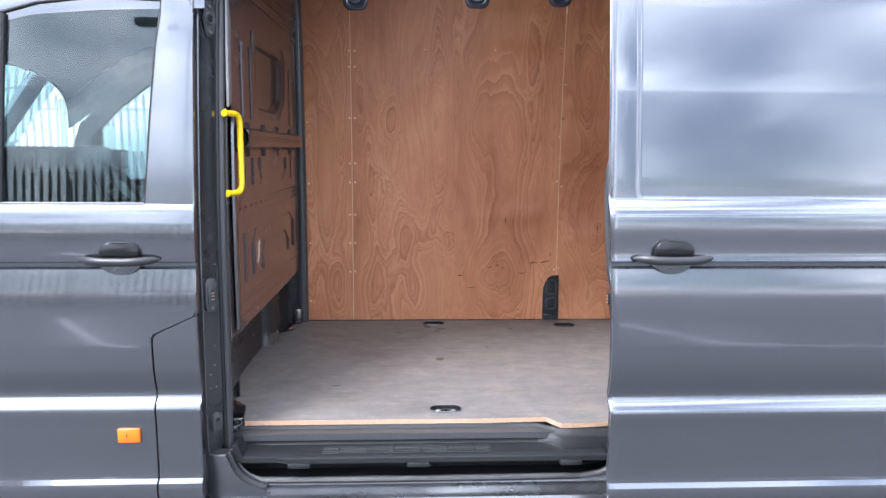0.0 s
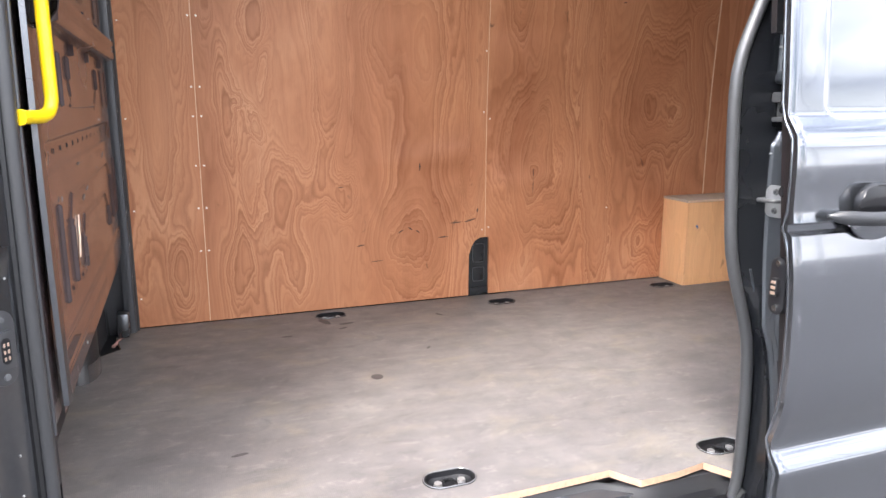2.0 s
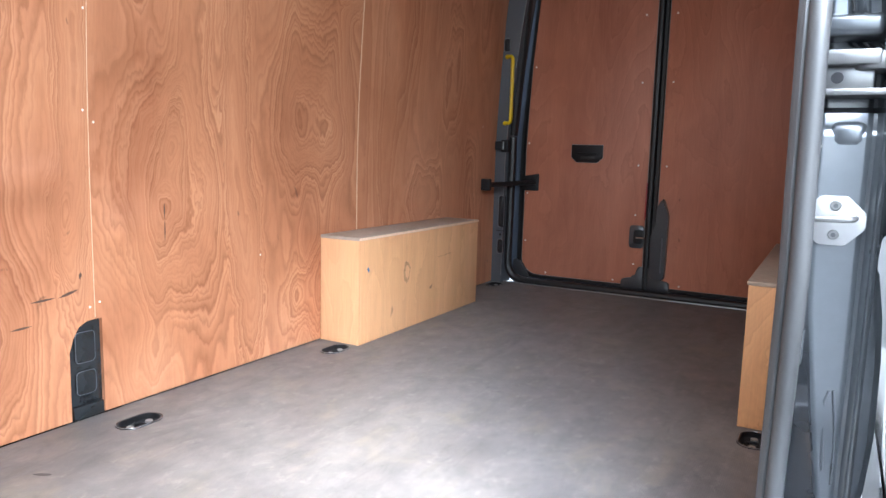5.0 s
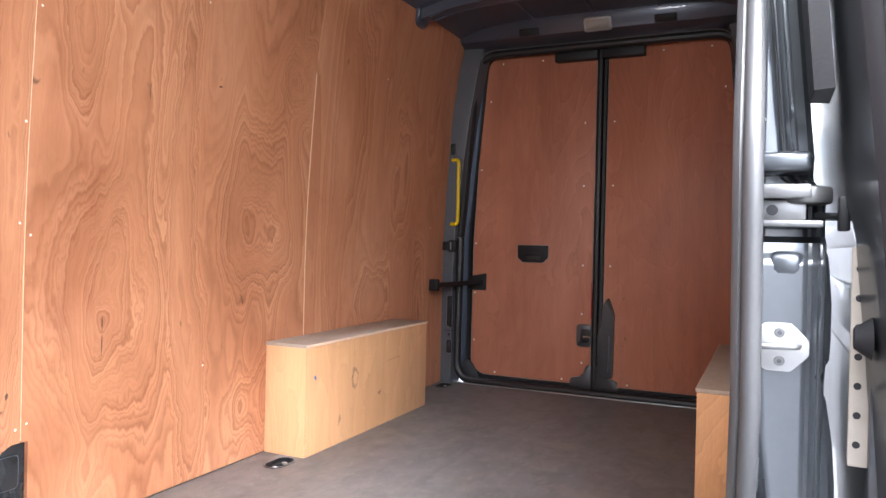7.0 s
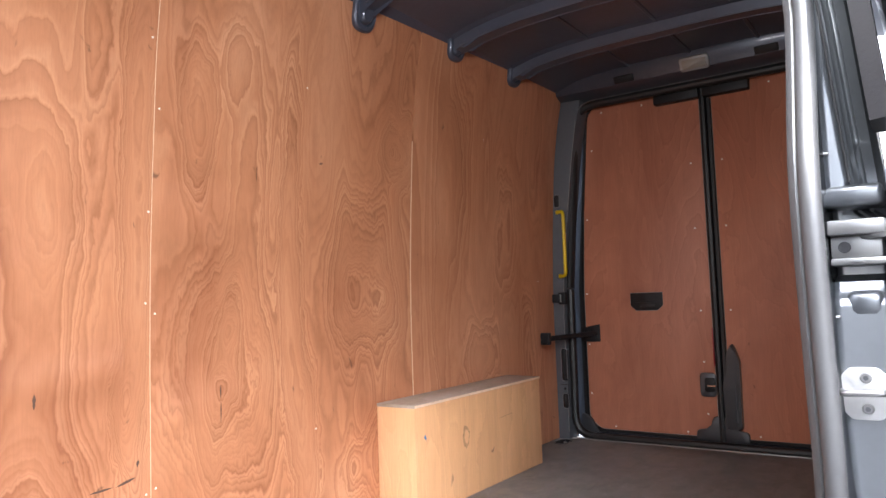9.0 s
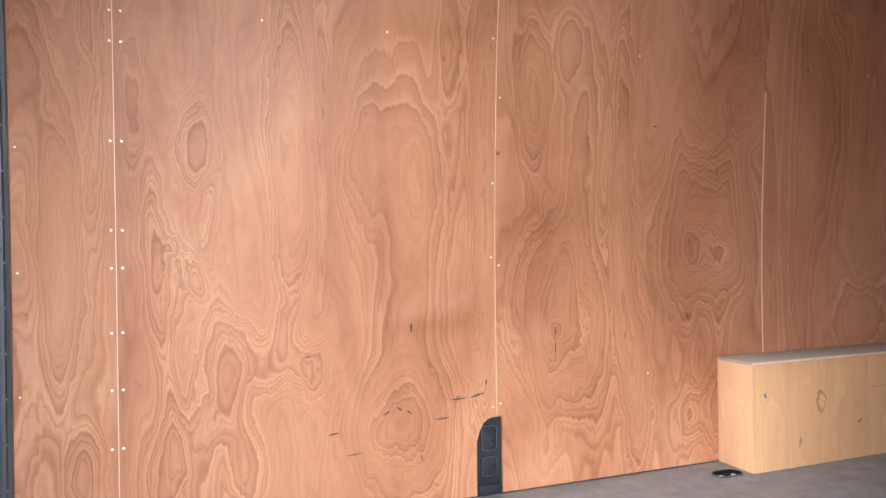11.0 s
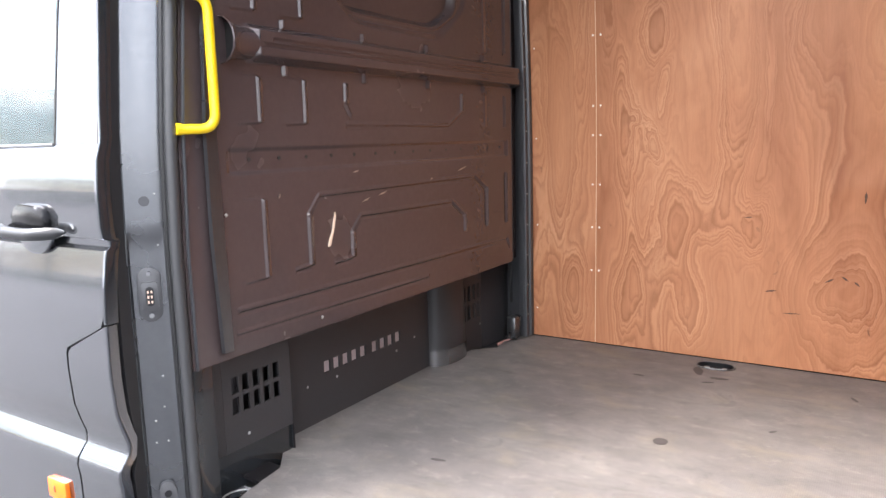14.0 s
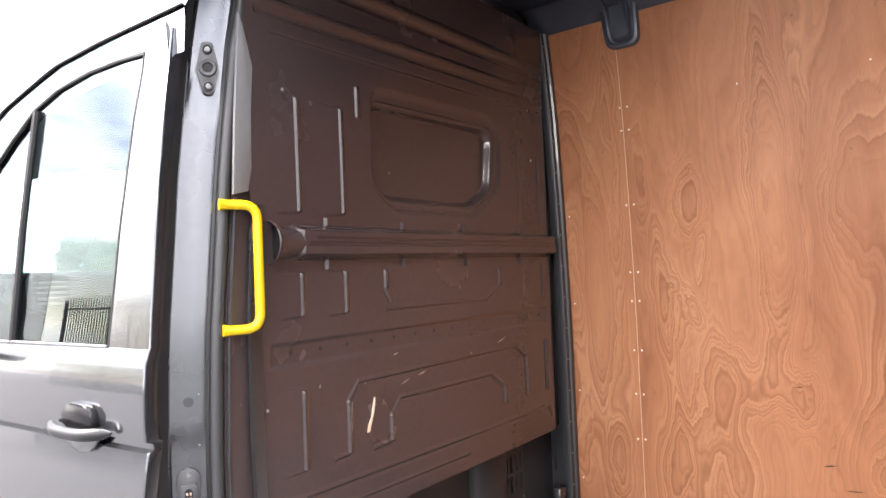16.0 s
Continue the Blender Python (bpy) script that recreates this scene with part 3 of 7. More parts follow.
def sheet(bm, rows, thick):
    """A lofted sheet given depth along its own normals."""
    loft(bm, rows)
    bmesh.ops.recalc_face_normals(bm, faces=bm.faces)
    geom = bmesh.ops.solidify(bm, geom=list(bm.faces), thickness=thick)
    return bm


def lerp(table, z):
    zs, vs = zip(*table)
    return float(np.interp(z, zs, vs))


def smoothstep(a, b, x):
    t = np.clip((x - a) / (b - a), 0, 1)
    return t * t * (3 - 2 * t)


# ---- the van's lines ----
DECK = 0.60            # load floor
MID = -0.88            # middle of the van, across
SKIN = -1.82           # near body side
RIDE = -1.952          # the open sliding door's skin
WALL = [(0.5, 0.0), (1.3, 0.0), (1.55, -0.006), (1.8, -0.019), (2.09, -0.039), (2.18, -0.047), (2.4, -0.078), (2.56, -0.115)]
POST = [(0.5, 0.0), (1.3, 0.0), (1.55, -0.014), (1.8, -0.043), (2.16, -0.088), (2.4, -0.13), (2.56, -0.17)]
SIDE = [(0.34, 0.000), (0.40, 0.026), (0.455, 0.034), (0.475, 0.030), (0.487, 0.014), (0.50, 0.012), (0.70, 0.016), (0.728, 0.020), (0.745, 0.016),
        (0.772, -0.006), (0.785, -0.009), (0.80, -0.008), (0.83, 0.002), (0.87, 0.012), (0.95, 0.017), (1.08, 0.015), (1.14, 0.011), (1.20, 0.002), (1.218, -0.001),
        (1.226, -0.012), (1.238, -0.012), (1.244, 0.003), (1.27, 0.006), (1.34, 0.006), (1.405, 0.001), (1.425, -0.006), (1.44, -0.012), (1.5, -0.016), (1.8, -0.043),
        (2.1, -0.082), (2.3, -0.115), (2.45, -0.15)]


def wall_y(z):
    return lerp(WALL, z)


def post_y(z):
    """Inner face of the rear pillars, which lean in further than the lining."""
    return lerp(POST, z)


def out(z):
    return lerp(SIDE, z)


def skin(z):
    return SKIN - out(z)


def lean(z):
    """The body side without its creases, for the pillars."""
    return SKIN - lerp([(0.3, 0.0), (1.2, 0.0), (1.45, -0.010), (1.8, -0.043), (2.1, -0.082), (2.45, -0.15)], z)


# ---- ground ----
g = bmesh.new()
bmesh.ops.create_grid(g, x_segments=8, y_segments=8, size=400)
tagged(part("ground", g, TARMAC, smooth=0), "dark grey tarmac yard under the van", "ground", kind="structure")

# ---- load floor ----
LASH = [(0.763, -0.083, 0), (1.530, -0.137, 0), (2.400, -0.140, 0), (4.005, -0.060, 0), (0.762, -1.493, 0), (1.490, -1.585, 0), (2.318, -1.620, 0)]
edge = [(-0.004, -1.600), (-0.016, -1.555), (-0.034, -1.436), (-0.125, -1.330), (-0.173, -1.222), (-0.180, -0.600), (-0.160, -0.568), (-0.118, -0.535), (-0.092, -0.490), (-0.086, -0.450),
        (-0.094, -0.405), (-0.118, -0.366), (-0.150, -0.338), (-0.125, -0.315), (-0.038, -0.236), (-0.065, -0.089), (-0.002, -0.012), (0.0, 0.0), (4.13, 0.0), (4.13, -1.74), (1.62, -1.74),
        (1.50, -1.705), (1.425, -1.705), (1.388, -1.640), (1.30, -1.655), (1.19, -1.660), (1.145, -1.592), (0.9, -1.600)]
fb = bmesh.new()


def ring_edges(bm, pts, z):
    vs = [bm.verts.new((x, y, z)) for x, y in pts]
    return [bm.edges.new((vs[i], vs[(i + 1) % len(vs)])) for i in range(len(vs))]


fe = ring_edges(fb, edge, DECK)
for x, y, a in LASH:
    fe += ring_edges(fb, oval(x, y, 0.062, 0.036, 20), DECK)
bmesh.ops.triangle_fill(fb, use_beauty=True, edges=fe)
ext = bmesh.ops.extrude_face_region(fb, geom=list(fb.faces))
bmesh.ops.translate(fb, vec=(0, 0, -0.018), verts=[v for v in ext["geom"] if isinstance(v, bmesh.types.BMVert)])
floor = thing("floor", (0, 0, DECK), "worn grey-brown phenolic ply load floor, scuffed and stained", "floor", kind="structure")
deck = part("floor_sheet", fb, FLOOR, floor, smooth=0)
deck.data.materials.append(FLOOR_EDGE)
for p in deck.data.polygons:
    if abs(p.normal.z) < 0.5:
        p.material_index = 1
# sub floor below the sheet
part("subfloor", boxed((-0.25, -1.66, 0.545), (4.13, 0.05, 0.570), 0.0), INNER, floor)


def stain(x, y, a, b, turn):
    bm = bmesh.new()
    pts = []
    for k in range(18):
        t = 2 * math.pi * k / 18
        r = 1 + 0.22 * noise.noise((x * 9 + math.cos(t) * 1.4, y * 9 + math.sin(t) * 1.4, 0.3))
        u, v = a * r * math.cos(t), b * r * math.sin(t)
        pts.append((x + u * math.cos(turn) - v * math.sin(turn), y + u * math.sin(turn) + v * math.cos(turn)))
    return prism(bm, pts, "z", DECK + 0.0002, DECK + 0.0007)


STAIN = plain("dark_floor_stain", (0.062, 0.054, 0.053), 0.6, 0, 0.25, 60)
for s in ((0.767, -0.81, 0.020, 0.022, 0.2), (0.80, -0.215, 0.030, 0.011, 0.1), (0.775, -0.27, 0.020, 0.007, 0.3), (0.72, -0.16, 0.016, 0.045, 0.3),
          (1.20, -0.225, 0.006, 0.022, 0.5), (0.55, -0.30, 0.022, 0.006, 0.0), (0.30, -1.20, 0.022, 0.006, 0.2), (1.02, -0.6, 0.014, 0.005, 0.9)):
    part("stain", stain(*s), STAIN, floor, smooth=0)

# ---- lashing points ----
def lashing(x, y):
    t = thing("lashing_point", (x, y, DECK), "oval black steel lashing eye sunk in the load floor", "lashing point", "lashing points in the floor")
    bm = bmesh.new()
    o1, o2, o3 = (oval(0, 0, a, b, 20) for a, b in ((0.067, 0.041), (0.060, 0.034), (0.050, 0.025)))
    loft(bm, [[(u, v, z) for u, v in o] for o, z in ((o1, 0.0), (o1, 0.002), (o2, 0.003), (o2, -0.012), (o3, -0.022))], closed=True)
    bm.faces.new([bm.verts.new((u, v, -0.022)) for u, v in o3])
    part("bowl", bm, BLACK, t, world=False)
    part("rim", tubed([(u, v, 0.0022) for u, v in oval(0, 0, 0.0645, 0.0385, 28)], 0.0014, 6, True), CHROME_GREY, t, "thin bright rim", world=False)
    part("eye_ring", tubed([(0.016 * math.cos(a), 0.022 * math.sin(a), -0.012) for a in np.linspace(0, 2 * math.pi, 17)[:-1]], 0.0036, 8, True), BLACK, t, world=False)
    for dx in (-0.030, 0.030):
        bm = cyl(bmesh.new(), (dx, 0, -0.022), (dx, 0, -0.006), 0.0115, 14, 0.0095)
        part("bolt", bm, ZINC, t, "bright bolt head", world=False)
    return t


first = lashing(*LASH[0][:2])
for x, y, a in LASH[1:]:
    copy_thing(first, pose(x, y, DECK, 0, 0, a))

# eye bolted beside the floor's front corner
el_ = thing("lashing_point", (-0.044, -1.580, 0.575), "dark steel lashing bracket with two bolts beside the floor edge", "lashing point", "lashing points in the floor")
ring_ = oval(0, 0, 0.026, 0.052, 24)
bm = bmesh.new()
loft(bm, [[(u * k, v * k, z) for u, v in ring_] for k, z in ((1.0, -0.012), (1.0, 0.004), (0.92, 0.008), (0.78, 0.006), (0.72, -0.004))], closed=True)
bm.faces.new([bm.verts.new((u * 0.72, v * 0.72, -0.004)) for u, v in ring_])
part("bracket", bm, GLOSS_DARK, el_, world=False)
part("rim", tubed([(u * 0.93, v * 0.93, 0.009) for u, v in ring_], 0.0022, 6, True), ZINC, el_, "thin bright rim", world=False)
for dy in (-0.024, 0.024):
    part("bolt", cyl(bmesh.new(), (0, dy, -0.004), (0, dy, 0.008), 0.009, 12, 0.007), STEEL, el_, "bright bolt head", world=False)
part("support", boxed((-0.09, -1.645, 0.545), (0.0, -1.52, 0.566), 0.004), INNER, el_)

# ---- right side wall: plywood sheets ----
PLYTOP = 2.60
wall = thing("wall_right", (0, 0, DECK), "tall red-brown plywood side lining in four sheets", "wall", kind="structure")


def ply_sheet(cols, rows=26):
    """Columns of (x, lowest z), curved with the wall."""
    bm = bmesh.new()
    grid = []
    for x, z0 in cols:
        grid.append([(x, wall_y(z), z) for z in (z0 + (PLYTOP - z0) * i / rows for i in range(rows + 1))])
    f = loft(bm, grid)
    ext = bmesh.ops.extrude_face_region(bm, geom=list(bm.faces))
    bmesh.ops.translate(bm, vec=(0, 0.012, 0), verts=[v for v in ext["geom"] if isinstance(v, bmesh.types.BMVert)])
    return bm


J = 0.0013
Z0 = DECK + 0.004
part("panel", ply_sheet([(0.004, Z0), (0.283 - J, Z0)]), SHEETS[0], wall)
part("panel", ply_sheet([(0.283 + J, Z0), (0.9, Z0), (1.4245, Z0), (1.4255, 0.795), (1.438, 0.832), (1.455, 0.86), (1.480, 0.873), (1.505 - J, 0.874)]), SHEETS[1], wall)
part("panel", ply_sheet([(1.505 + J, 0.874), (1.5245, 0.874), (1.5255, Z0), (2.1, Z0), (2.725 - 0.004, Z0)]), SHEETS[2], wall)
part("panel", ply_sheet([(2.725 + 0.004, Z0), (3.4, Z0), (4.09, Z0)]), SHEETS[3], wall)

for xj, z0 in ((0.283, Z0), (1.505, 0.878), (2.725, Z0)):
    bm = bmesh.new()
    loft(bm, [[(xj - 0.004, wall_y(z) + 0.0009, z), (xj + 0.004, wall_y(z) + 0.0009, z)] for z in np.linspace(z0, 2.45 if xj < 2 else 2.1, 20)])
    part("joint_batten", bm, PLY_EDGE, wall, "pale raw edge showing in the joint")


def screw(x, z, parent, y=None, r=0.0042, axis="y", name="screw"):
    """A countersunk screw head."""
    bm = bmesh.new()
    p = (0, 0, 0)
    q = (0, -0.0012, 0) if axis == "y" else (0.0012, 0, 0)
    cyl(bm, p, q, r, 8, r * 0.8)
    o = part(name, bm, SCREW, parent, world=False)
    o.location = Vector((x, wall_y(z) - 0.0003 if y is None else y, z)) - Vector(parent.location)
    return o


for z in (2.172, 2.085, 1.799, 1.539, 1.428, 1.238, 1.07, 0.898):
    for dx in (-0.015, 0.015):
        screw(0.283 + dx + 0.008 * (z - 1.2), z, wall)
for x, z in ((0.030, 1.772), (0.032, 1.07), (0.03, 1.42), (0.03, 0.72), (0.705, 2.185), (1.107, 2.187), (1.49, 1.44), (1.52, 1.41), (1.495, 1.70),
             (1.52, 2.0), (1.49, 0.91), (1.52, 0.92), (2.1, 2.19), (2.15, 0.98), (1.49, 2.2), (3.3, 2.2), (3.9, 1.5)):
    screw(x, z, wall, r=0.0036)

# unseen board added behind the lining foot to stop a light leak
part("base_rail", boxed((1.60, 0.016, 0.45), (4.20, 0.034, 0.66)), INNER, wall)

# splits and dark marks in the veneer
MARK = plain("dark_split", (0.09, 0.045, 0.03), 0.7, 0, 0.3, 200)
for x, z, l, w, a in ((1.43, 0.957, 0.030, 0.004, 0.25), (1.36, 0.950, 0.035, 0.003, 0.05), (1.30, 0.888, 0.028, 0.003, 0.05), (0.92, 0.874, 0.020, 0.003, 0.15), (1.19, 1.205, 0.020, 0.004, 1.55),
                      (1.10, 0.925, 0.016, 0.003, 0.5), (1.145, 0.935, 0.014, 0.003, 2.5), (1.18, 0.92, 0.012, 0.003, 2.4), (0.84, 1.13, 0.016, 0.002, 0.1), (1.465, 1.00, 0.010, 0.004, 1.4), (1.745, 1.10, 0.035, 0.002, 1.55),
                      (1.745, 1.16, 0.025, 0.002, 1.57), (2.18, 1.93, 0.010, 0.003, 0.2), (0.99, 0.80, 0.030, 0.002, 0.05)):
    n = 7
    up = [(x + l * (2 * k / n - 1) * math.cos(a) - w * math.sin(math.pi * k / n) * math.sin(a) * (1 + 0.6 * noise.noise((x * 40, k, 0))), z + l * (2 * k / n - 1) * math.sin(a) + w * math.sin(math.pi * k / n) * math.cos(a)) for k in range(n + 1)]
    dn = [(2 * (x + l * (2 * k / n - 1) * math.cos(a)) - up[k][0], 2 * (z + l * (2 * k / n - 1) * math.sin(a)) - up[k][1]) for k in range(n - 1, 0, -1)]
    yb = wall_y(z)
    part("split_mark", prism(bmesh.new(), up + dn, "y", yb - 0.0007, yb - 0.0002), MARK, wall, smooth=0)

# metal pillar foot showing through a cut-out of the lining
cover = thing("pillar_foot", (1.475, 0.016, DECK), "dark grey pressed steel pillar foot in a lining cut-out", "pillar", kind="structure")
bm = prism(bmesh.new(), [(1.415, 0.56), (1.535, 0.56), (1.535, 0.89), (1.415, 0.89)], "y", 0.014, 0.02)
part("plate", bm, GLOSS_DARK, cover)
for z0, z1 in ((0.665, 0.735), (0.755, 0.845)):
    bm = prism(bmesh.new(), rect(1.445, z0, 1.507, z1, 0.014), "y", 0.007, 0.0145, 0.004)
    pr_ = part("pressing", bm, GLOSS_DARK, cover)
    # lighter tube draws the highlight round each pressing
    part("pressing_edge", tubed([(u, 0.0075, v) for u, v in rect(1.447, z0 + 0.002, 1.505, z1 - 0.002, 0.014)], 0.0012, 6, True), REARPOST, pr_)
part("flange", boxed((1.43, -0.002, 0.602), (1.522, 0.014, 0.640), 0.004), GLOSS_DARK, cover)

# ---- corner channel between bulkhead and lining ----
chan = thing("corner_trim", (0, -0.02, DECK), "dark grey steel corner channel with rivets", "trim", kind="structure")
bm = bmesh.new()
zs = np.linspace(DECK + 0.002, 2.5, 24)
loft(bm, [[(-0.004, wall_y(z) - 0.055, z), (0.006, wall_y(z) - 0.052, z), (0.008, wall_y(z) - 0.034, z), (0.016, wall_y(z) - 0.030, z), (0.018, wall_y(z) - 0.012, z),
           (0.008, wall_y(z) - 0.008, z), (0.004, wall_y(z) + 0.006, z), (-0.03, wall_y(z) + 0.006, z), (-0.03, wall_y(z) - 0.05, z)] for z in zs], closed=True, caps=True)
part("channel", bm, INNER, chan)
for z in np.arange(0.7, 2.45, 0.125):
    o = part("rivet", cyl(bmesh.new(), (0, 0, 0), (0.003, 0, 0), 0.004, 8, 0.003), DULL, chan, world=False)
    o.location = (0.006, wall_y(z) - 0.044 + 0.02, z - DECK)
# hidden panel, added only to keep outside light out of the corner
part("corner_back", boxed((-0.19, 0.012, 0.55), (0.0, 0.030, 2.55)), INNER, chan)
part("foot_bracket", boxed((-0.055, -0.125, 0.606), (-0.012, -0.062, 0.70), 0.008), SHUT, chan)

# ---- bulkhead ----
BX = -0.016
bulk = thing("bulkhead", (BX, MID, DECK), "dark brown-grey pressed steel bulkhead with ribs and a blanked window", "bulkhead", kind="structure")
NY, NZ = 760, 740
yy = np.linspace(-1.60, -0.045, NY)
zz = np.linspace(0.936, 2.50, NZ)
Y, Z = np.meshgrid(yy, zz, indexing="ij")


def seg_dist(p, q):
    d = np.subtract(q, p)
    t = np.clip(((Y - p[0]) * d[0] + (Z - p[1]) * d[1]) / max(1e-9, d @ d), 0, 1)
    return np.hypot(Y - p[0] - t * d[0], Z - p[1] - t * d[1])


def bead(pts, h=0.006, w=0.009):
    """A pressed line: upright runs are steep on the door side and run out on the other, the rest are shallow ridges with a groove."""
    w = 0.7 * w
    up, down = np.zeros(Y.shape), np.zeros(Y.shape)
    for a, b in zip(pts, pts[1:]):
        if abs(b[0] - a[0]) < 0.012:
            z0, z1 = sorted((a[1], b[1]))
            d = Y - (a[0] + b[0]) / 2
            run = np.minimum(np.clip(1 + d / 0.0045, 0, 1), np.clip(1 - d / 0.02, 0, 1)) * smoothstep(z0 - 0.005, z0 + 0.002, Z) * (1 - smoothstep(z1 - 0.002, z1 + 0.005, Z))
            up = np.maximum(up, 1.25 * h * run)
        else:
            dist = seg_dist(a, b)
            up = np.maximum(up, (0.5 if abs(b[1] - a[1]) < 0.02 else 0.6) * h * np.clip(1 - (dist / w) ** 2, 0, 1))
            below = seg_dist((a[0], a[1] - 1.6 * w), (b[0], b[1] - 1.6 * w))
            down = np.minimum(down, -0.35 * h * np.clip(1 - (below / (0.8 * w)) ** 2, 0, 1))
    return up + down


def pad(y1, z0, z1, w=0.075, h=0.018):
    """A pressing with a sharp edge on one side that runs out to the other."""
    return h * (1 - smoothstep(y1 - 0.001, y1 + 0.007, Y)) * np.clip(1 - (y1 - Y) / w, 0, 1) ** 1.0 * smoothstep(z0 - 0.008, z0, Z) * (1 - smoothstep(z1, z1 + 0.008, Z)) * (Y > y1 - w)


def poly_sdf(poly, soft=0.012):
    """Signed distance to a convex polygon with rounded corners, inside negative."""
    total = np.zeros(Y.shape)
    n = len(poly)
    cy, cz = np.mean(poly, axis=0)
    for i in range(n):
        a, b = np.array(poly[i]), np.array(poly[(i + 1) % n])
        nrm = np.array([(b - a)[1], -(b - a)[0]]) / np.linalg.norm(b - a)
        if nrm @ (np.array([cy, cz]) - a) > 0:
            nrm = -nrm
        total += np.exp(np.clip(((Y - a[0]) * nrm[0] + (Z - a[1]) * nrm[1]) / soft, -60, 60))
    return soft * np.log(total)


hgt = np.zeros(Y.shape)
for y1, z0, z1 in ((-1.455, 1.735, 2.014), (-1.298, 1.736, 2.012), (-1.452, 1.480, 1.582), (-1.298, 1.478, 1.582), (-1.456, 1.107, 1.295)):
    hgt += bead([(y1, z0), (y1, z1)], 0.006, 0.006) + bead([(y1 - 0.002, z1 + 0.004), (y1 - 0.04, z1 + 0.014)], 0.0015, 0.006) + bead([(y1 - 0.002, z0), (y1 - 0.06, z0 - 0.004)], 0.002, 0.006) + pad(y1, z0, z1, 0.09, 0.004)
hgt += bead([(-1.132, 1.582), (-1.134, 1.534), (-1.11, 1.50)], 0.006) + bead([(-1.128, 1.477), (-0.60, 1.475), (-0.514, 1.520), (-0.514, 1.576)], 0.006)
for y in (-0.350, -0.196):
    hgt += bead([(y, 1.470), (y, 1.580)], 0.003)
    hgt += bead([(y, 1.74), (y, 2.03 if y < -0.3 else 2.0)], 0.003)
hgt += bead([(-1.35, 1.109), (-1.301, 1.112), (-1.298, 1.245), (-1.255, 1.292), (-0.432, 1.297), (-0.350, 1.250), (-0.347, 1.107)], 0.007)
hgt += bead([(-1.20, 1.104), (-1.132, 1.108), (-1.128, 1.178), (-1.085, 1.222), (-0.592, 1.219), (-0.512, 1.167), (-0.514, 1.107)], 0.007)
hgt += bead([(-0.190, 1.103), (-0.190, 1.291)], 0.006)
hgt += bead([(-1.545, 1.044), (-0.18, 1.040), (-0.165, 1.01)], 0.007, 0.010) + bead([(-1.555, 0.990), (-0.75, 0.985)], 0.005, 0.008)
# punched band
hgt -= 0.007 * smoothstep(1.355, 1.368, Z) * (1 - smoothstep(1.408, 1.422, Z)) * smoothstep(-1.56, -1.54, Y) * (1 - smoothstep(-0.185, -0.165, Y))
# waist beam with flutes and tabs
beam = smoothstep(1.612, 1.632, Z) * (1 - smoothstep(1.685, 1.703, Z)) * smoothstep(-1.49, -1.46, Y)
hgt += 0.034 * beam - 0.006 * beam * (np.abs(Z - 1.655) < 0.004) - 0.006 * beam * (np.abs(Z - 1.668) < 0.004) * (Y > -1.42)
for y in (-1.36, -1.045, -0.72, -0.36):
    hgt += 0.010 * (np.abs(Y - y) < 0.006) * (((Z > 1.588) & (Z < 1.614)) | ((Z > 1.702) & (Z < 1.722)))
# blanked window: raised rim, sunk pane
outer = poly_sdf([(-1.150, 2.105), (-0.525, 2.117), (-0.455, 2.055), (-0.467, 1.861), (-0.639, 1.744), (-1.086, 1.747), (-1.179, 1.827), (-1.168, 2.09)])
inner = poly_sdf([(-1.150, 2.050), (-0.530, 2.060), (-0.508, 2.040), (-0.533, 1.851), (-0.653, 1.787), (-1.096, 1.787), (-1.163, 1.843), (-1.158, 2.04)], 0.009)
hgt -= 0.010 * (1 - smoothstep(-0.022, 0.004, outer)) + 0.024 * (1 - smoothstep(-0.014, 0.006, inner)) - 0.003 * np.clip(1 - (np.abs(inner - 0.010) / 0.006) ** 2, 0, 1)
hgt += bead([(-1.226, 2.085), (-1.229, 2.0)], 0.006, 0.008)
# head of the bulkhead: two swages, leaning towards the load
hgt += bead([(-1.56, 2.235), (-0.15, 2.255)], 0.014, 0.022) + bead([(-1.56, 2.345), (-0.15, 2.350)], 0.016, 0.026)
hgt += 0.02 * smoothstep(2.13, 2.55, Z) ** 1.5 - bead([(-1.52, 2.165), (-0.9, 2.172), (-0.16, 2.180)], 0.0025, 0.005)
hgt -= 0.028 * smoothstep(-0.14, -0.05, Y)
hgt += 0.003 * np.sin(Y * 3.1 + 0.4) * np.sin(Z * 4.3)
X = BX + hgt
verts = np.stack([X, Y - MID, Z - DECK], axis=-1).reshape(-1, 3)
verts[:, 0] -= BX
idx = np.arange(NY * NZ).reshape(NY, NZ)
quads = np.stack([idx[:-1, :-1], idx[1:, :-1], idx[1:, 1:], idx[:-1, 1:]], axis=-1).reshape(-1, 4)
me = bpy.data.meshes.new("pressed_panel")
me.from_pydata(verts.tolist(), [], quads.tolist())
me.materials.append(BULK)
me.polygons.foreach_set("use_smooth", [True] * len(me.polygons))
pp = new("pressed_panel", me)
pp.parent = bulk
part("panel_back", boxed((-0.10, -1.60, 0.94), (-0.085, -0.03, 2.60)), ROOF_IN, bulk)
HOLE = plain("hole_shadow_black", (0.006, 0.006, 0.006), 0.9)
for k in range(14):
    y = -1.483 + k * (1.262 / 13)
    o = part("hole", cyl(bmesh.new(), (0, 0, 0), (0.0008, 0, 0), 0.0055, 10), HOLE, bulk, world=False)
    o.location = (-0.0065, y - MID, 1.3925 - DECK)
part("hole", cyl(bmesh.new(), (0.018, -1.455, 1.672), (0.0195, -1.455, 1.672), 0.010, 12), HOLE, bulk)
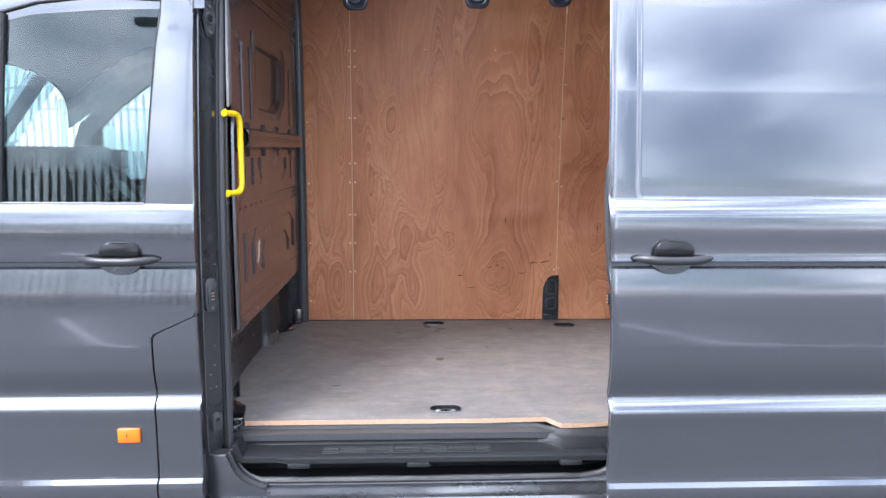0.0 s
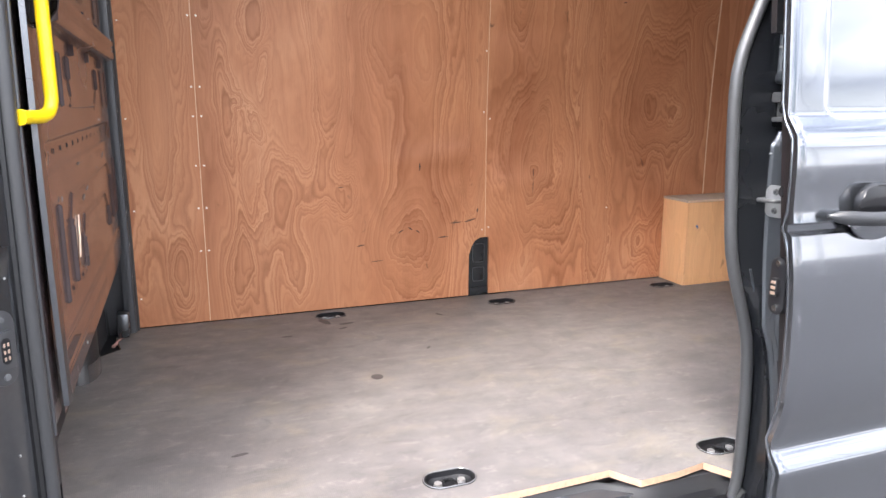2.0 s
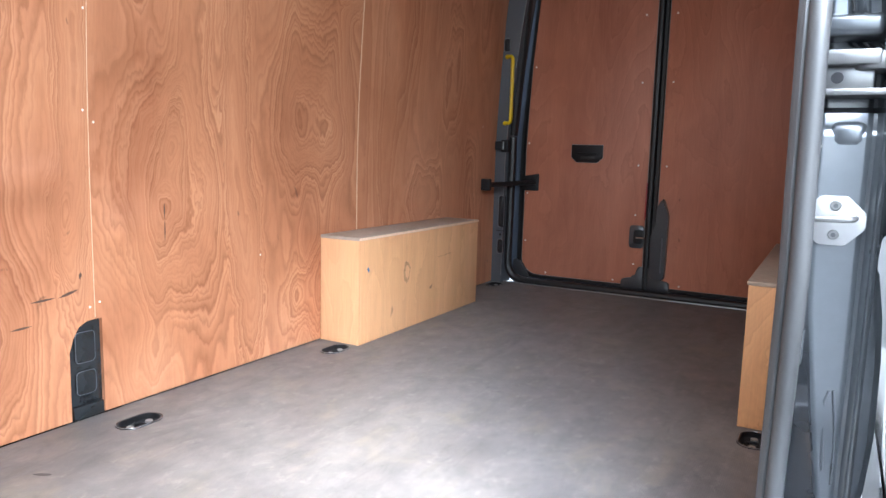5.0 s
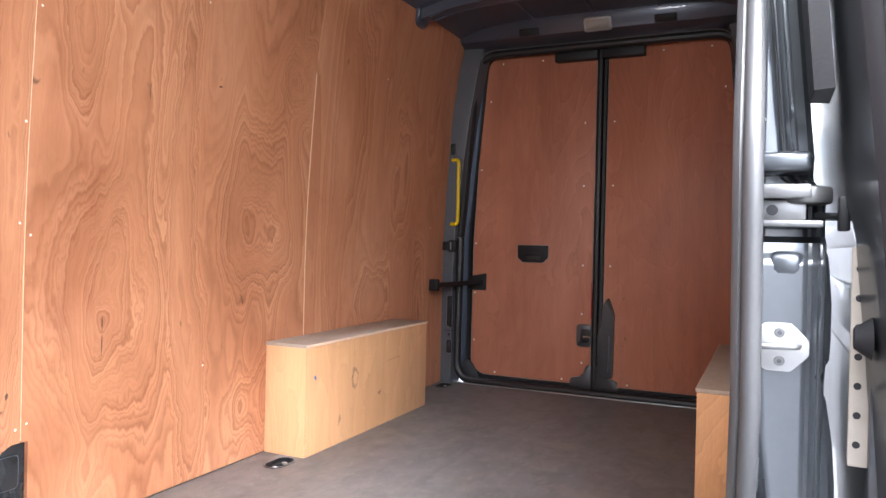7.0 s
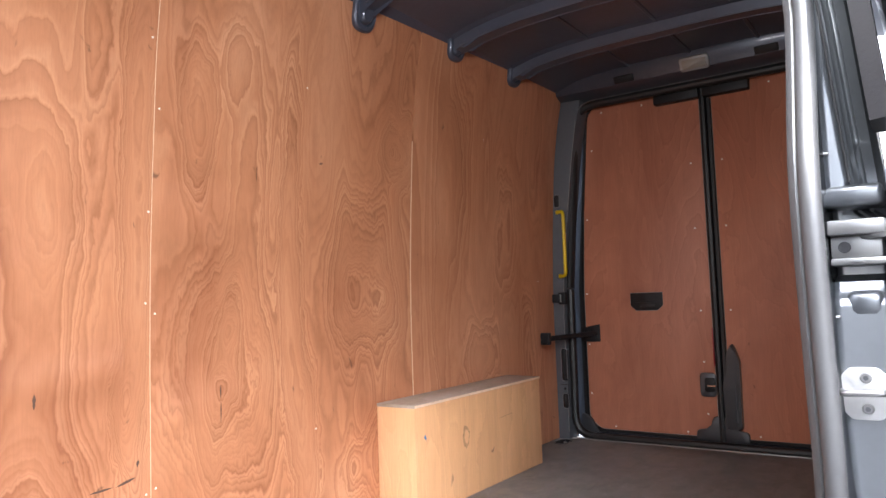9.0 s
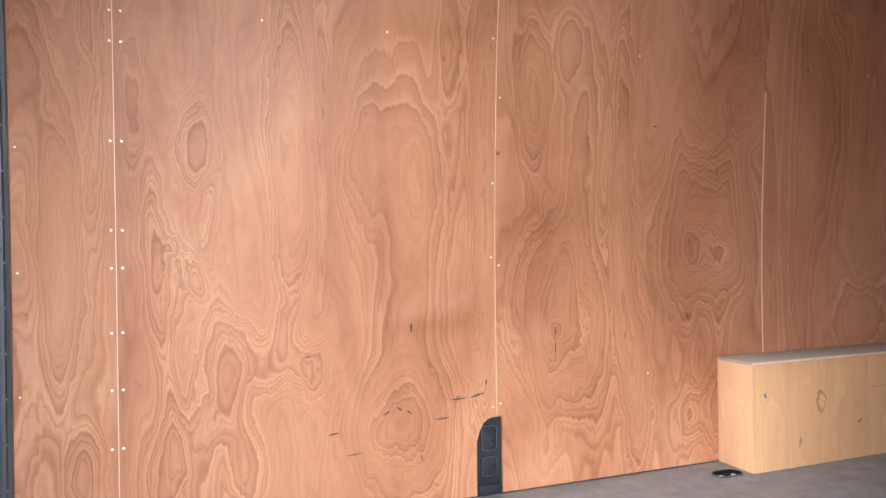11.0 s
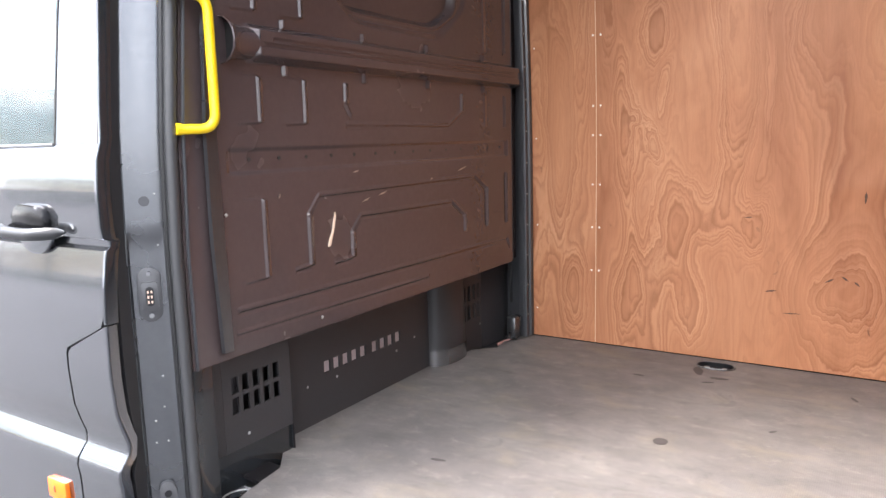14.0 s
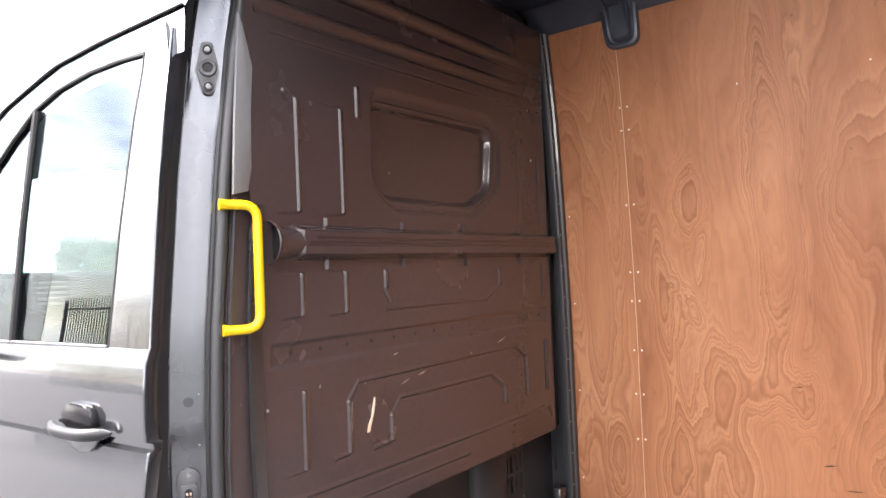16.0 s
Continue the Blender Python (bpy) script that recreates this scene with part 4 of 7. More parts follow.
# beam end bracket
bm = bmesh.new()
ang = np.linspace(-0.5 * math.pi, 0.5 * math.pi, 9)
loft(bm, [[(BX + h_ * math.cos(a), y, 1.657 + r * math.sin(a)) for a in ang] for y, h_, r in ((-1.556, 0.050, 0.052), (-1.553, 0.052, 0.053), (-1.546, 0.048, 0.050), (-1.528, 0.040, 0.042), (-1.50, 0.036, 0.0385), (-1.45, 0.035, 0.037))])
part("beam_end", bm, BULK, bulk)
part("beam_mouth", prism(bmesh.new(), [(BX + 0.036 * math.cos(a), 1.657 + 0.040 * math.sin(a)) for a in ang], "y", -1.536, -1.530), HOLE, bulk)
for y, z in ((-1.27, 0.964), (-1.57, 1.27), (-1.57, 1.62), (-0.245, 1.984), (-1.49, 2.03)):
    o = part("rivet", cyl(bmesh.new(), (0, 0, 0), (0.003, 0, 0), 0.0045, 10, 0.003), DULL, bulk, world=False)
    o.location = (0.002, y - MID, z - DECK)
bm = prism(bmesh.new(), [(-1.232, 1.150), (-1.222, 1.152), (-1.213, 1.175), (-1.203, 1.200), (-1.196, 1.232), (-1.199, 1.240), (-1.207, 1.215), (-1.214, 1.188), (-1.226, 1.170)], "x", BX + 0.001, BX + 0.004)
part("torn_patch", bm, CHIP, bulk, "pale torn strip of bare backing")
for y, z, l, a in ((-0.98, 1.275, 0.02, 0.2), (-1.06, 1.262, 0.018, 0.3), (-0.52, 1.325, 0.03, 0.25), (-1.40, 1.30, 0.006, 1.2), (-0.72, 1.30, 0.012, 0.4), (-1.10, 1.345, 0.012, 0.2)):
    bm = prism(bmesh.new(), [(y - l * math.cos(a), z - l * math.sin(a)), (y + 0.002, z - 0.002), (y + l * math.cos(a), z + l * math.sin(a)), (y - 0.001, z + 0.0015)], "x", BX + 0.0005, BX + 0.003)
    part("scratch", bm, SCRATCH, bulk)
# flange strips at the door side
bm = bmesh.new()
loft(bm, [[(BX - 0.002, a, z), (BX + 0.007, a + 0.002, z), (BX + 0.009, b - 0.004, z), (BX - 0.002, b, z)] for z, a, b in ((0.955, -1.607, -1.576), (1.22, -1.617, -1.579), (1.45, -1.615, -1.581), (1.68, -1.602, -1.568), (1.745, -1.590, -1.562))], closed=True, caps=True)
part("side_flange", bm, SHUT, bulk)
bm = prism(bmesh.new(), [(-1.616, 2.185), (-1.606, 2.160), (-1.580, 2.066), (-1.590, 1.958), (-1.592, 1.83), (-1.604, 1.775), (-1.646, 1.765), (-1.643, 1.80), (-1.634, 1.95), (-1.624, 2.08)], "x", BX - 0.004, BX + 0.004, 0.002)
part("side_plate", bm, PLATE, bulk)
bm = bmesh.new()
loft(bm, [[(-0.06, lean(z) + 0.142, z), (-0.030, lean(z) + 0.142, z), (-0.030, -1.56, z), (-0.06, -1.56, z)] for z in (0.93, 1.2, 1.45, 1.8, 2.1, 2.45, 2.5)], closed=True, caps=True)
part("side_filler", bm, BULK, bulk)
part("side_foot", boxed((-0.10, -1.685, 0.55), (-0.036, -1.622, 0.93), 0.004), GLOSS_DARK, bulk)
bm = bmesh.new()
tube(bm, [(BX - 0.010, lean(z) + 0.150, z) for z in np.linspace(0.93, 1.76, 20)], 0.004, 8)
part("edge_bead", bm, INNER, bulk)

# lower kick panels, black plastic
SLOTBACK = plain("pinkish_grey_slot_light", (0.40, 0.33, 0.33), 0.6, 0, 0.2, 30)
kick = thing("kick_panel", (-0.1, MID, DECK), "black plastic kick panel with vent slots below the bulkhead", "trim panel", kind="structure")


def grille(y0, y1, z0, z1, holes, x0, thick=0.006):
    """A plate in y,z with rectangular openings right through it."""
    bm = bmesh.new()
    ys = sorted({y0, y1, *[h[0] for h in holes], *[h[1] for h in holes]})
    zs2 = sorted({z0, z1, *[h[2] for h in holes], *[h[3] for h in holes]})
    cache = {}

    def v(i, j):
        if (i, j) not in cache:
            cache[(i, j)] = bm.verts.new((x0, ys[i], zs2[j]))
        return cache[(i, j)]
    for i in range(len(ys) - 1):
        for j in range(len(zs2) - 1):
            cy, cz = (ys[i] + ys[i + 1]) / 2, (zs2[j] + zs2[j + 1]) / 2
            if not any(h[0] < cy < h[1] and h[2] < cz < h[3] for h in holes):
                bm.faces.new((v(i, j), v(i + 1, j), v(i + 1, j + 1), v(i, j + 1)))
    ext = bmesh.ops.extrude_face_region(bm, geom=list(bm.faces))
    bmesh.ops.translate(bm, vec=(-thick, 0, 0), verts=[w for w in ext["geom"] if isinstance(w, bmesh.types.BMVert)])
    return bm


holes = [(-1.532 + k * 0.0348, -1.532 + k * 0.0348 + 0.022, z, z + 0.042) for k in range(5) for z in (0.765, 0.818)]
part("vent_plate", grille(-1.56, -1.325, 0.672, 0.975, holes, -0.085), KICK, kick)
part("vent_plate_edge", prism(bmesh.new(), [(-1.5602, 0.672), (-1.5602, 0.945), (-1.585, 0.938), (-1.605, 0.918), (-1.617, 0.885), (-1.622, 0.690), (-1.600, 0.690), (-1.585, 0.672)], "x", -0.091, -0.085, 0.001), KICK, kick)
part("vent_back", boxed((-0.20, -1.66, 0.58), (-0.19, -1.20, 0.96)), RUBBER, kick)
holes = [(-1.125 + k * 0.043 + (0.018 if k > 4 else 0), -1.125 + k * 0.043 + 0.028 + (0.018 if k > 4 else 0), 0.742, 0.778) for k in range(9)]
part("slot_plate", grille(-1.325, -0.45, 0.59, 0.975, holes, -0.150), KICK, kick)
# pale board stands in for cab light showing through the slots
part("slot_light_panel", boxed((-0.168, -1.15, 0.728), (-0.1575, -0.70, 0.792)), SLOTBACK, kick, "pale panel added behind the slots for light from the cab")
part("vent_side", boxed((-0.150, -1.331, 0.59), (-0.085, -1.325, 0.97), 0.002), BLACK, kick)
bm = bmesh.new()
loft(bm, [[(-0.150 + 0.062 * math.cos(a) ** 0.8 if abs(a) < 1.57 else -0.150, -0.45 + 0.108 * math.sin(a), z) for a in np.linspace(-1.57, 1.57, 15)] for z in (0.585, 0.70, 0.97)])
part("round_boss", bm, KICK, kick)
bm = bmesh.new()
loft(bm, [[(-0.148 + 0.063 * math.cos(a) ** 0.8 if abs(a) < 1.57 else -0.148, -0.45 + 0.114 * math.sin(a), z) for a in np.linspace(-1.5, 1.5, 15)] for z in (0.601, 0.660)])
part("boss_collar", bm, COLLAR, kick, "satin grey collar at the foot")
holes = [(-0.366 + k * 0.036, -0.366 + k * 0.036 + 0.022, z, z + 0.062) for k in range(5) for z in (0.722, 0.797)]
part("vent_plate", grille(-0.395, 0.03, 0.58, 0.975, holes, -0.115), KICK, kick)
part("vent_back", boxed((-0.20, -0.66, 0.58), (-0.19, 0.05, 0.97)), RUBBER, kick)
bm = prism(bmesh.new(), rounded([(-1.68, 0.56), (-1.330, 0.56), (-1.330, 0.70), (-1.68, 0.72)], 0.012), "x", -0.105, -0.091, 0.004)
part("foot_cover", bm, GLOSS_DARK, kick)
part("corner_flap", prism(bmesh.new(), [(-0.098, -1.508), (-0.095, -1.420), (-0.040, -1.424), (-0.026, -1.515)], "z", 0.589, 0.597), BLACK, kick)
for x, y, z in ((-0.084, -1.486, 0.703), (-0.149, -1.20, 0.722), (-0.149, -1.07, 0.716), (-0.149, -0.76, 0.713), (-0.149, -0.65, 0.735), (-0.114, -0.238, 0.69), (-0.114, -0.05, 0.72)):
    o = part("clip", cyl(bmesh.new(), (0, 0, 0), (0.002, 0, 0), 0.0045, 10, 0.003), DULL, kick, world=False)
    o.location = Vector((x, y, z)) - Vector(kick.location)
part("cable_end", tubed(bend([(-0.07, -0.17, 0.592), (-0.05, -0.12, 0.598), (-0.035, -0.08, 0.598)], 0.02), 0.006, 8), PINK, kick)
part("floor_gap", boxed((-0.19, -0.50, 0.571), (-0.005, -0.01, 0.585)), BLACK, kick)

# ---- grab handles ----
def grab_handle(name, loc, label, length, reach, along, r=0.011):
    t = thing(name, loc, label, "grab handle", "yellow grab handles")
    d = Vector(along)
    pts = bend([(0, 0, 0), d * reach, d * reach + Vector((0, 0, length)), (0, 0, length)], 0.035, 6)
    part("bar", tubed(pts, r, 12), YELLOW, t, world=False)
    for z in (0, length):
        bm = bmesh.new()
        loft(bm, [[Vector((0, 0, z)) + d * a + Vector((d.y, -d.x, 0)) * (s * math.cos(k * math.pi / 4)) + Vector((0, 0, s * math.sin(k * math.pi / 4))) for k in range(8)] for a, s in ((-0.004, 0.0130), (0.004, 0.0128), (0.012, 0.0108))], closed=True, caps=True)
        part("mount", bm, YELLOW, t, world=False)
    return t


grab_handle("grab_handle", (-0.020, -1.676, 1.463), "bright yellow tubular steel grab handle beside the bulkhead", 0.278, 0.080, (0.43, 0.90, 0))
grab_handle("grab_handle", (4.088, -0.055, 1.528), "yellow steel grab handle on the rear pillar", 0.372, 0.055, (-0.5, -0.85, 0), 0.010)

# ---- wheel-arch boxes ----
def wheel_box(y0, y1, label, x0=2.484, x1=3.505):
    t = thing("wheel_arch_box", ((x0 + x1) / 2, (y0 + y1) / 2, DECK), label, "box", "ply boxes over the wheels")
    near = y0 if y0 > -1 else y1
    far = y1 if y0 > -1 else y0
    s = 1 if far > near else -1
    part("front_board", boxed((x0 + 0.012, min(near, near + s * 0.012), DECK + 0.001), (x1, max(near, near + s * 0.012), 1.010), 0.001), PLY_BOX, t)
    part("end_board", boxed((x0, min(near + s * 0.001, far), DECK + 0.001), (x0 + 0.012, max(near + s * 0.001, far), 1.010), 0.001), PLY_BOX, t)
    part("end_board", boxed((x1 - 0.012, min(near + s * 0.013, far), DECK + 0.001), (x1 - 0.0005, max(near + s * 0.013, far), 1.010), 0.001), PLY_BOX, t)
    part("lid", boxed((x0 - 0.002, min(near - s * 0.002, far), 1.0105), (x1 + 0.002, max(near - s * 0.002, far), 1.0225), 0.0015), BOX_TOP, t)
    part("lid_edge", boxed((x0 - 0.003, near - s * 0.0035 - 0.0005, 1.012), (x1 + 0.002, near - s * 0.0022, 1.021)), PLY_EDGE, t, "pale raw ply edge")
    return t


wb = wheel_box(-0.188, -0.002, "pale yellow-brown plywood box over the wheel arch, knotted front")
KNOT = plain("knot_mark", (0.40, 0.225, 0.105), 0.7, 0, 0.7, 110)
for name, k0, y, mat in (("knot", 1.0, -0.1886, KNOT), ("knot_heart", 0.62, -0.1890, PLY_BOX)):
    pts = []
    for k in range(20):
        a = k * math.pi / 10
        pts.append((2.83 + k0 * (0.026 + 0.010 * noise.noise((math.cos(a) * 1.6, math.sin(a) * 1.6, 2.0))) * math.cos(a) + (0.004 if k0 < 1 else 0.0), 0.845 + k0 * (0.044 + 0.018 * noise.noise((math.cos(a) * 1.7, math.sin(a) * 1.7, 5.0))) * math.sin(a)))
    part(name, prism(bmesh.new(), pts, "y", y, -0.1882), mat, wb)
BLUE = plain("blue_crayon", (0.10, 0.17, 0.30), 0.8)
part("crayon_mark", prism(bmesh.new(), [(2.535, 0.895), (2.548, 0.880), (2.553, 0.888), (2.545, 0.903)], "y", -0.1886, -0.1882), BLUE, wb)
part("scratch", prism(bmesh.new(), [(3.10, 0.878), (3.22, 0.884), (3.22, 0.886), (3.10, 0.880)], "y", -0.1886, -0.1882), KNOT, wb)
wheel_box(-1.735, -1.566, "pale plywood box over the other wheel arch", 2.405, 3.44)

# ---- left lining, behind the sliding door opening ----
wl_ = thing("wall_left", (3, -1.74, DECK), "red-brown plywood side lining behind the door pillar", "wall", kind="structure")
for x0, x1 in ((1.60, 2.73), (2.7326, 4.09)):
    bm = bmesh.new()
    loft(bm, [[(x, 2 * MID - wall_y(z) + 0.012, z) for z in np.linspace(Z0, PLYTOP, 14)] for x in (x0, x1)])
    ext = bmesh.ops.extrude_face_region(bm, geom=list(bm.faces))
    bmesh.ops.translate(bm, vec=(0, -0.012, 0), verts=[v for v in ext["geom"] if isinstance(v, bmesh.types.BMVert)])
    part("panel", bm, PLY, wl_)

# ---- ceiling: inner roof skin and bows in one mesh ----
bm = bmesh.new()
ys = np.linspace(0.02, 2 * MID - 0.02, 15)


def roof_z(y):
    return 2.545 + 0.10 * max(0.0, 1 - abs((y - MID) / 0.86) ** 4)


loft(bm, [[(x, y, roof_z(y)) for y in ys] for x in (-0.11, 1.0, 2.0, 3.0, 4.15)])
for x, foot, wide in ((0.317, 2.386, 0.066), (0.995, 2.405, 0.066), (1.46, 2.420, 0.060), (2.345, 2.455, 0.056), (2.97, 2.498, 0.055), (3.51, 2.503, 0.055)):
    prof = [(-0.075, 0.0), (-0.045, -0.010), (-0.035, -0.055), (0.035, -0.055), (0.045, -0.010), (0.075, 0.0)]
    loft(bm, [[(x + u, y, roof_z(y) + w) for u, w in prof] for y in np.linspace(-0.14, 2 * MID + 0.14, 15)])
    for e in (-1, 1):
        tube(bm, [(x + e * 0.036, y, roof_z(y) - 0.054) for y in np.linspace(-0.16, 2 * MID + 0.16, 15)], 0.0035, 6)
    for s in (0, 1):
        q = (lambda y: y) if s == 0 else (lambda y: 2 * MID - y)
        rings = []
        for cut, d in ((0.0, 0.003), (0.0, 0.016), (0.004, 0.022), (0.013, 0.024), (0.017, 0.016), (0.026, 0.014), (0.030, 0.030), (0.034, 0.034), (0.040, 0.034)):
            line_ = rounded([(-wide - 0.010 + cut, 2.60), (-wide + cut, foot + cut), (wide - cut, foot + cut), (wide + 0.010 - cut, 2.60)], 0.045 - 0.6 * cut, 5)
            rings.append([(x + u, q(wall_y(z) - d), z) for u, z in line_])
        loft(bm, rings, closed=True)
        bm.faces.new([bm.verts.new(v) for v in rings[-1]])
        # web running from the foot up into the bow
        for e in (-1, 1):
            loft(bm, [[(x + e * (0.030 + t), q(y), z) for y, z in ((wall_y(foot + 0.05) - 0.030, foot + 0.055), (-0.19, 2.535), (-0.30, 2.575), (-0.30, 2.62), (wall_y(2.6), 2.62))] for t in (0.0, 0.004)], closed=True, caps=True)
# side rails along the ply tops
for s in (0, 1):
    q = (lambda y: y) if s == 0 else (lambda y: 2 * MID - y)
    loft(bm, [[(x, q(y), z + 0.022 * (x - 0.3)) for y, z in ((-0.080, 2.505), (-0.105, 2.505), (-0.120, 2.515), (-0.165, 2.575), (-0.20, 2.59))] for x in (-0.05, 4.14)])
# lengthways swages
for y in (-0.55, -0.88, -1.21):
    tube(bm, [(x, y, roof_z(y) + 0.002) for x in (0.0, 2.0, 4.0)], 0.012, 6)
tagged(part("ceiling", bm, ROOF_IN, smooth=30), "dark grey steel roof skin with pressed roof bows", "ceiling", kind="structure")

# ---- rear end ----
RX = 4.205      # inner face of the rear doors
frame_ = thing("rear_door_frame", (4.13, MID, DECK), "dark grey steel rear door frame with black seal", "door frame", kind="structure")


def turned(bm, m, at):
    bmesh.ops.transform(bm, matrix=Matrix.Translation(at) @ m, verts=bm.verts)
    return bm


def mirrored(y, s):
    return y if s == 0 else 2 * MID - y


for s in (0, 1):
    bm = bmesh.new()
    loft(bm, [[(4.09, mirrored(post_y(z) + 0.07, s), z), (4.091, mirrored(post_y(z) - 0.020, s), z), (4.097, mirrored(post_y(z) - 0.060, s), z), (4.125, mirrored(post_y(z) - 0.068, s), z),
               (4.135, mirrored(post_y(z) - 0.075, s), z), (4.19, mirrored(post_y(z) - 0.078, s), z), (4.19, mirrored(post_y(z) + 0.03, s), z)] for z in np.linspace(DECK, 2.56, 18)])
    part("pillar", bm, REARPOST, frame_)
    # pocket shade is drawn: dark pads for the hollows, bright tubes for rims
    for z0, z1 in ((0.775, 0.855), (0.93, 1.11), (1.93, 2.0)):
        bm = prism(bmesh.new(), rect(mirrored(-0.052, s) - 0.016, z0, mirrored(-0.052, s) + 0.016, z1, 0.010), "x", 4.088, 4.11, 0.003)
        pk = part("pillar_pocket", bm, GLOSS_DARK, frame_)
        part("pocket_rim", tubed([(4.089, mirrored(-0.052, s) + u, z) for u, z in rect(-0.018, z0 - 0.002, 0.018, z1 + 0.002, 0.012)], 0.0026, 6, True), CHROME_GREY, pk)
seal_pts = bend([(4.14, -0.088, 1.45), (4.14, -0.080, 0.615), (4.14, 2 * MID + 0.080, 0.615), (4.14, 2 * MID + 0.088, 1.45), (4.14, 2 * MID + 0.175, 2.508), (4.14, -0.175, 2.508), (4.14, -0.090, 1.46)], 0.13, 8)
part("seal", tubed(seal_pts, 0.024, 10), RUBBER, frame_)
# satin tubes draw the highlight on the frame's pressed edge
for s in (0, 1):
    run = [(4.0955, mirrored(post_y(z) - 0.0605, s), z) for z in np.linspace(0.64, 2.30, 14)]
    run = bend(run + [(4.100, mirrored(-0.205, s), 2.520), (4.116, mirrored(-0.40, s), 2.5265), (4.118, MID, 2.5265)], 0.10, 8)
    part("frame_edge", tubed(run, 0.0024, 6), CHROME_GREY, frame_, "pressed edge beside the seal, its highlight drawn as a bright line")
part("sill_strip", boxed((4.118, 2 * MID + 0.05, 0.590), (4.132, -0.05, 0.607), 0.003), ZINC, frame_, "bright metal floor edge strip")
bm = prism(bmesh.new(), [(4.00, 2.615), (4.03, 2.560), (4.12, 2.528), (4.20, 2.528), (4.20, 2.67), (4.00, 2.67)], "y", 2 * MID + 0.10, -0.10, 0.006)
part("header", bm, REARFRAME, frame_)
for y in (-0.52, -1.24):
    part("header_pocket", turned(boxed((-0.006, y - 0.055, -0.020), (0.012, y + 0.055, 0.020), 0.006), Matrix.Rotation(radians(-32), 4, "Y"), (4.016, 0, 2.578)), BLACK, frame_)
part("drain_hole", cyl(bmesh.new(), (4.0905, -0.050, 0.884), (4.0885, -0.050, 0.884), 0.007, 12), BLACK, frame_)
part("latch_bracket", boxed((4.055, -0.055, 1.375), (4.095, -0.010, 1.425), 0.005), BLACK, frame_)
part("latch_pin", tubed([(4.06, -0.062, 1.378), (4.06, -0.062, 1.424)], 0.004, 8), RAILSTEEL, frame_)
part("pillar_joint", boxed((4.0885, -0.074, 0.905), (4.096, -0.022, 0.909), 0.0008, 1), RUBBER, frame_)
part("latch_bracket", boxed((4.072, -0.085, 1.365), (4.11, -0.04, 1.435), 0.005), BLACK, frame_)

lamp = thing("load_area_lamp", (4.05, -0.90, 2.55), "small rectangular load area lamp with grey bezel, unlit", "lamp")
tilt = Matrix.Rotation(radians(-32), 4, "Y")


part("bezel", turned(prism(bmesh.new(), rect(-0.072, -0.036, 0.072, 0.036, 0.012), "x", -0.012, 0.004, 0.003), tilt, (4.006, -0.90, 2.582)), ZINC, lamp, "light grey lamp bezel")
part("diffuser", turned(prism(bmesh.new(), rect(-0.060, -0.025, 0.060, 0.025, 0.008), "x", -0.016, -0.006, 0.002), tilt, (4.006, -0.90, 2.582)), LENS, lamp)


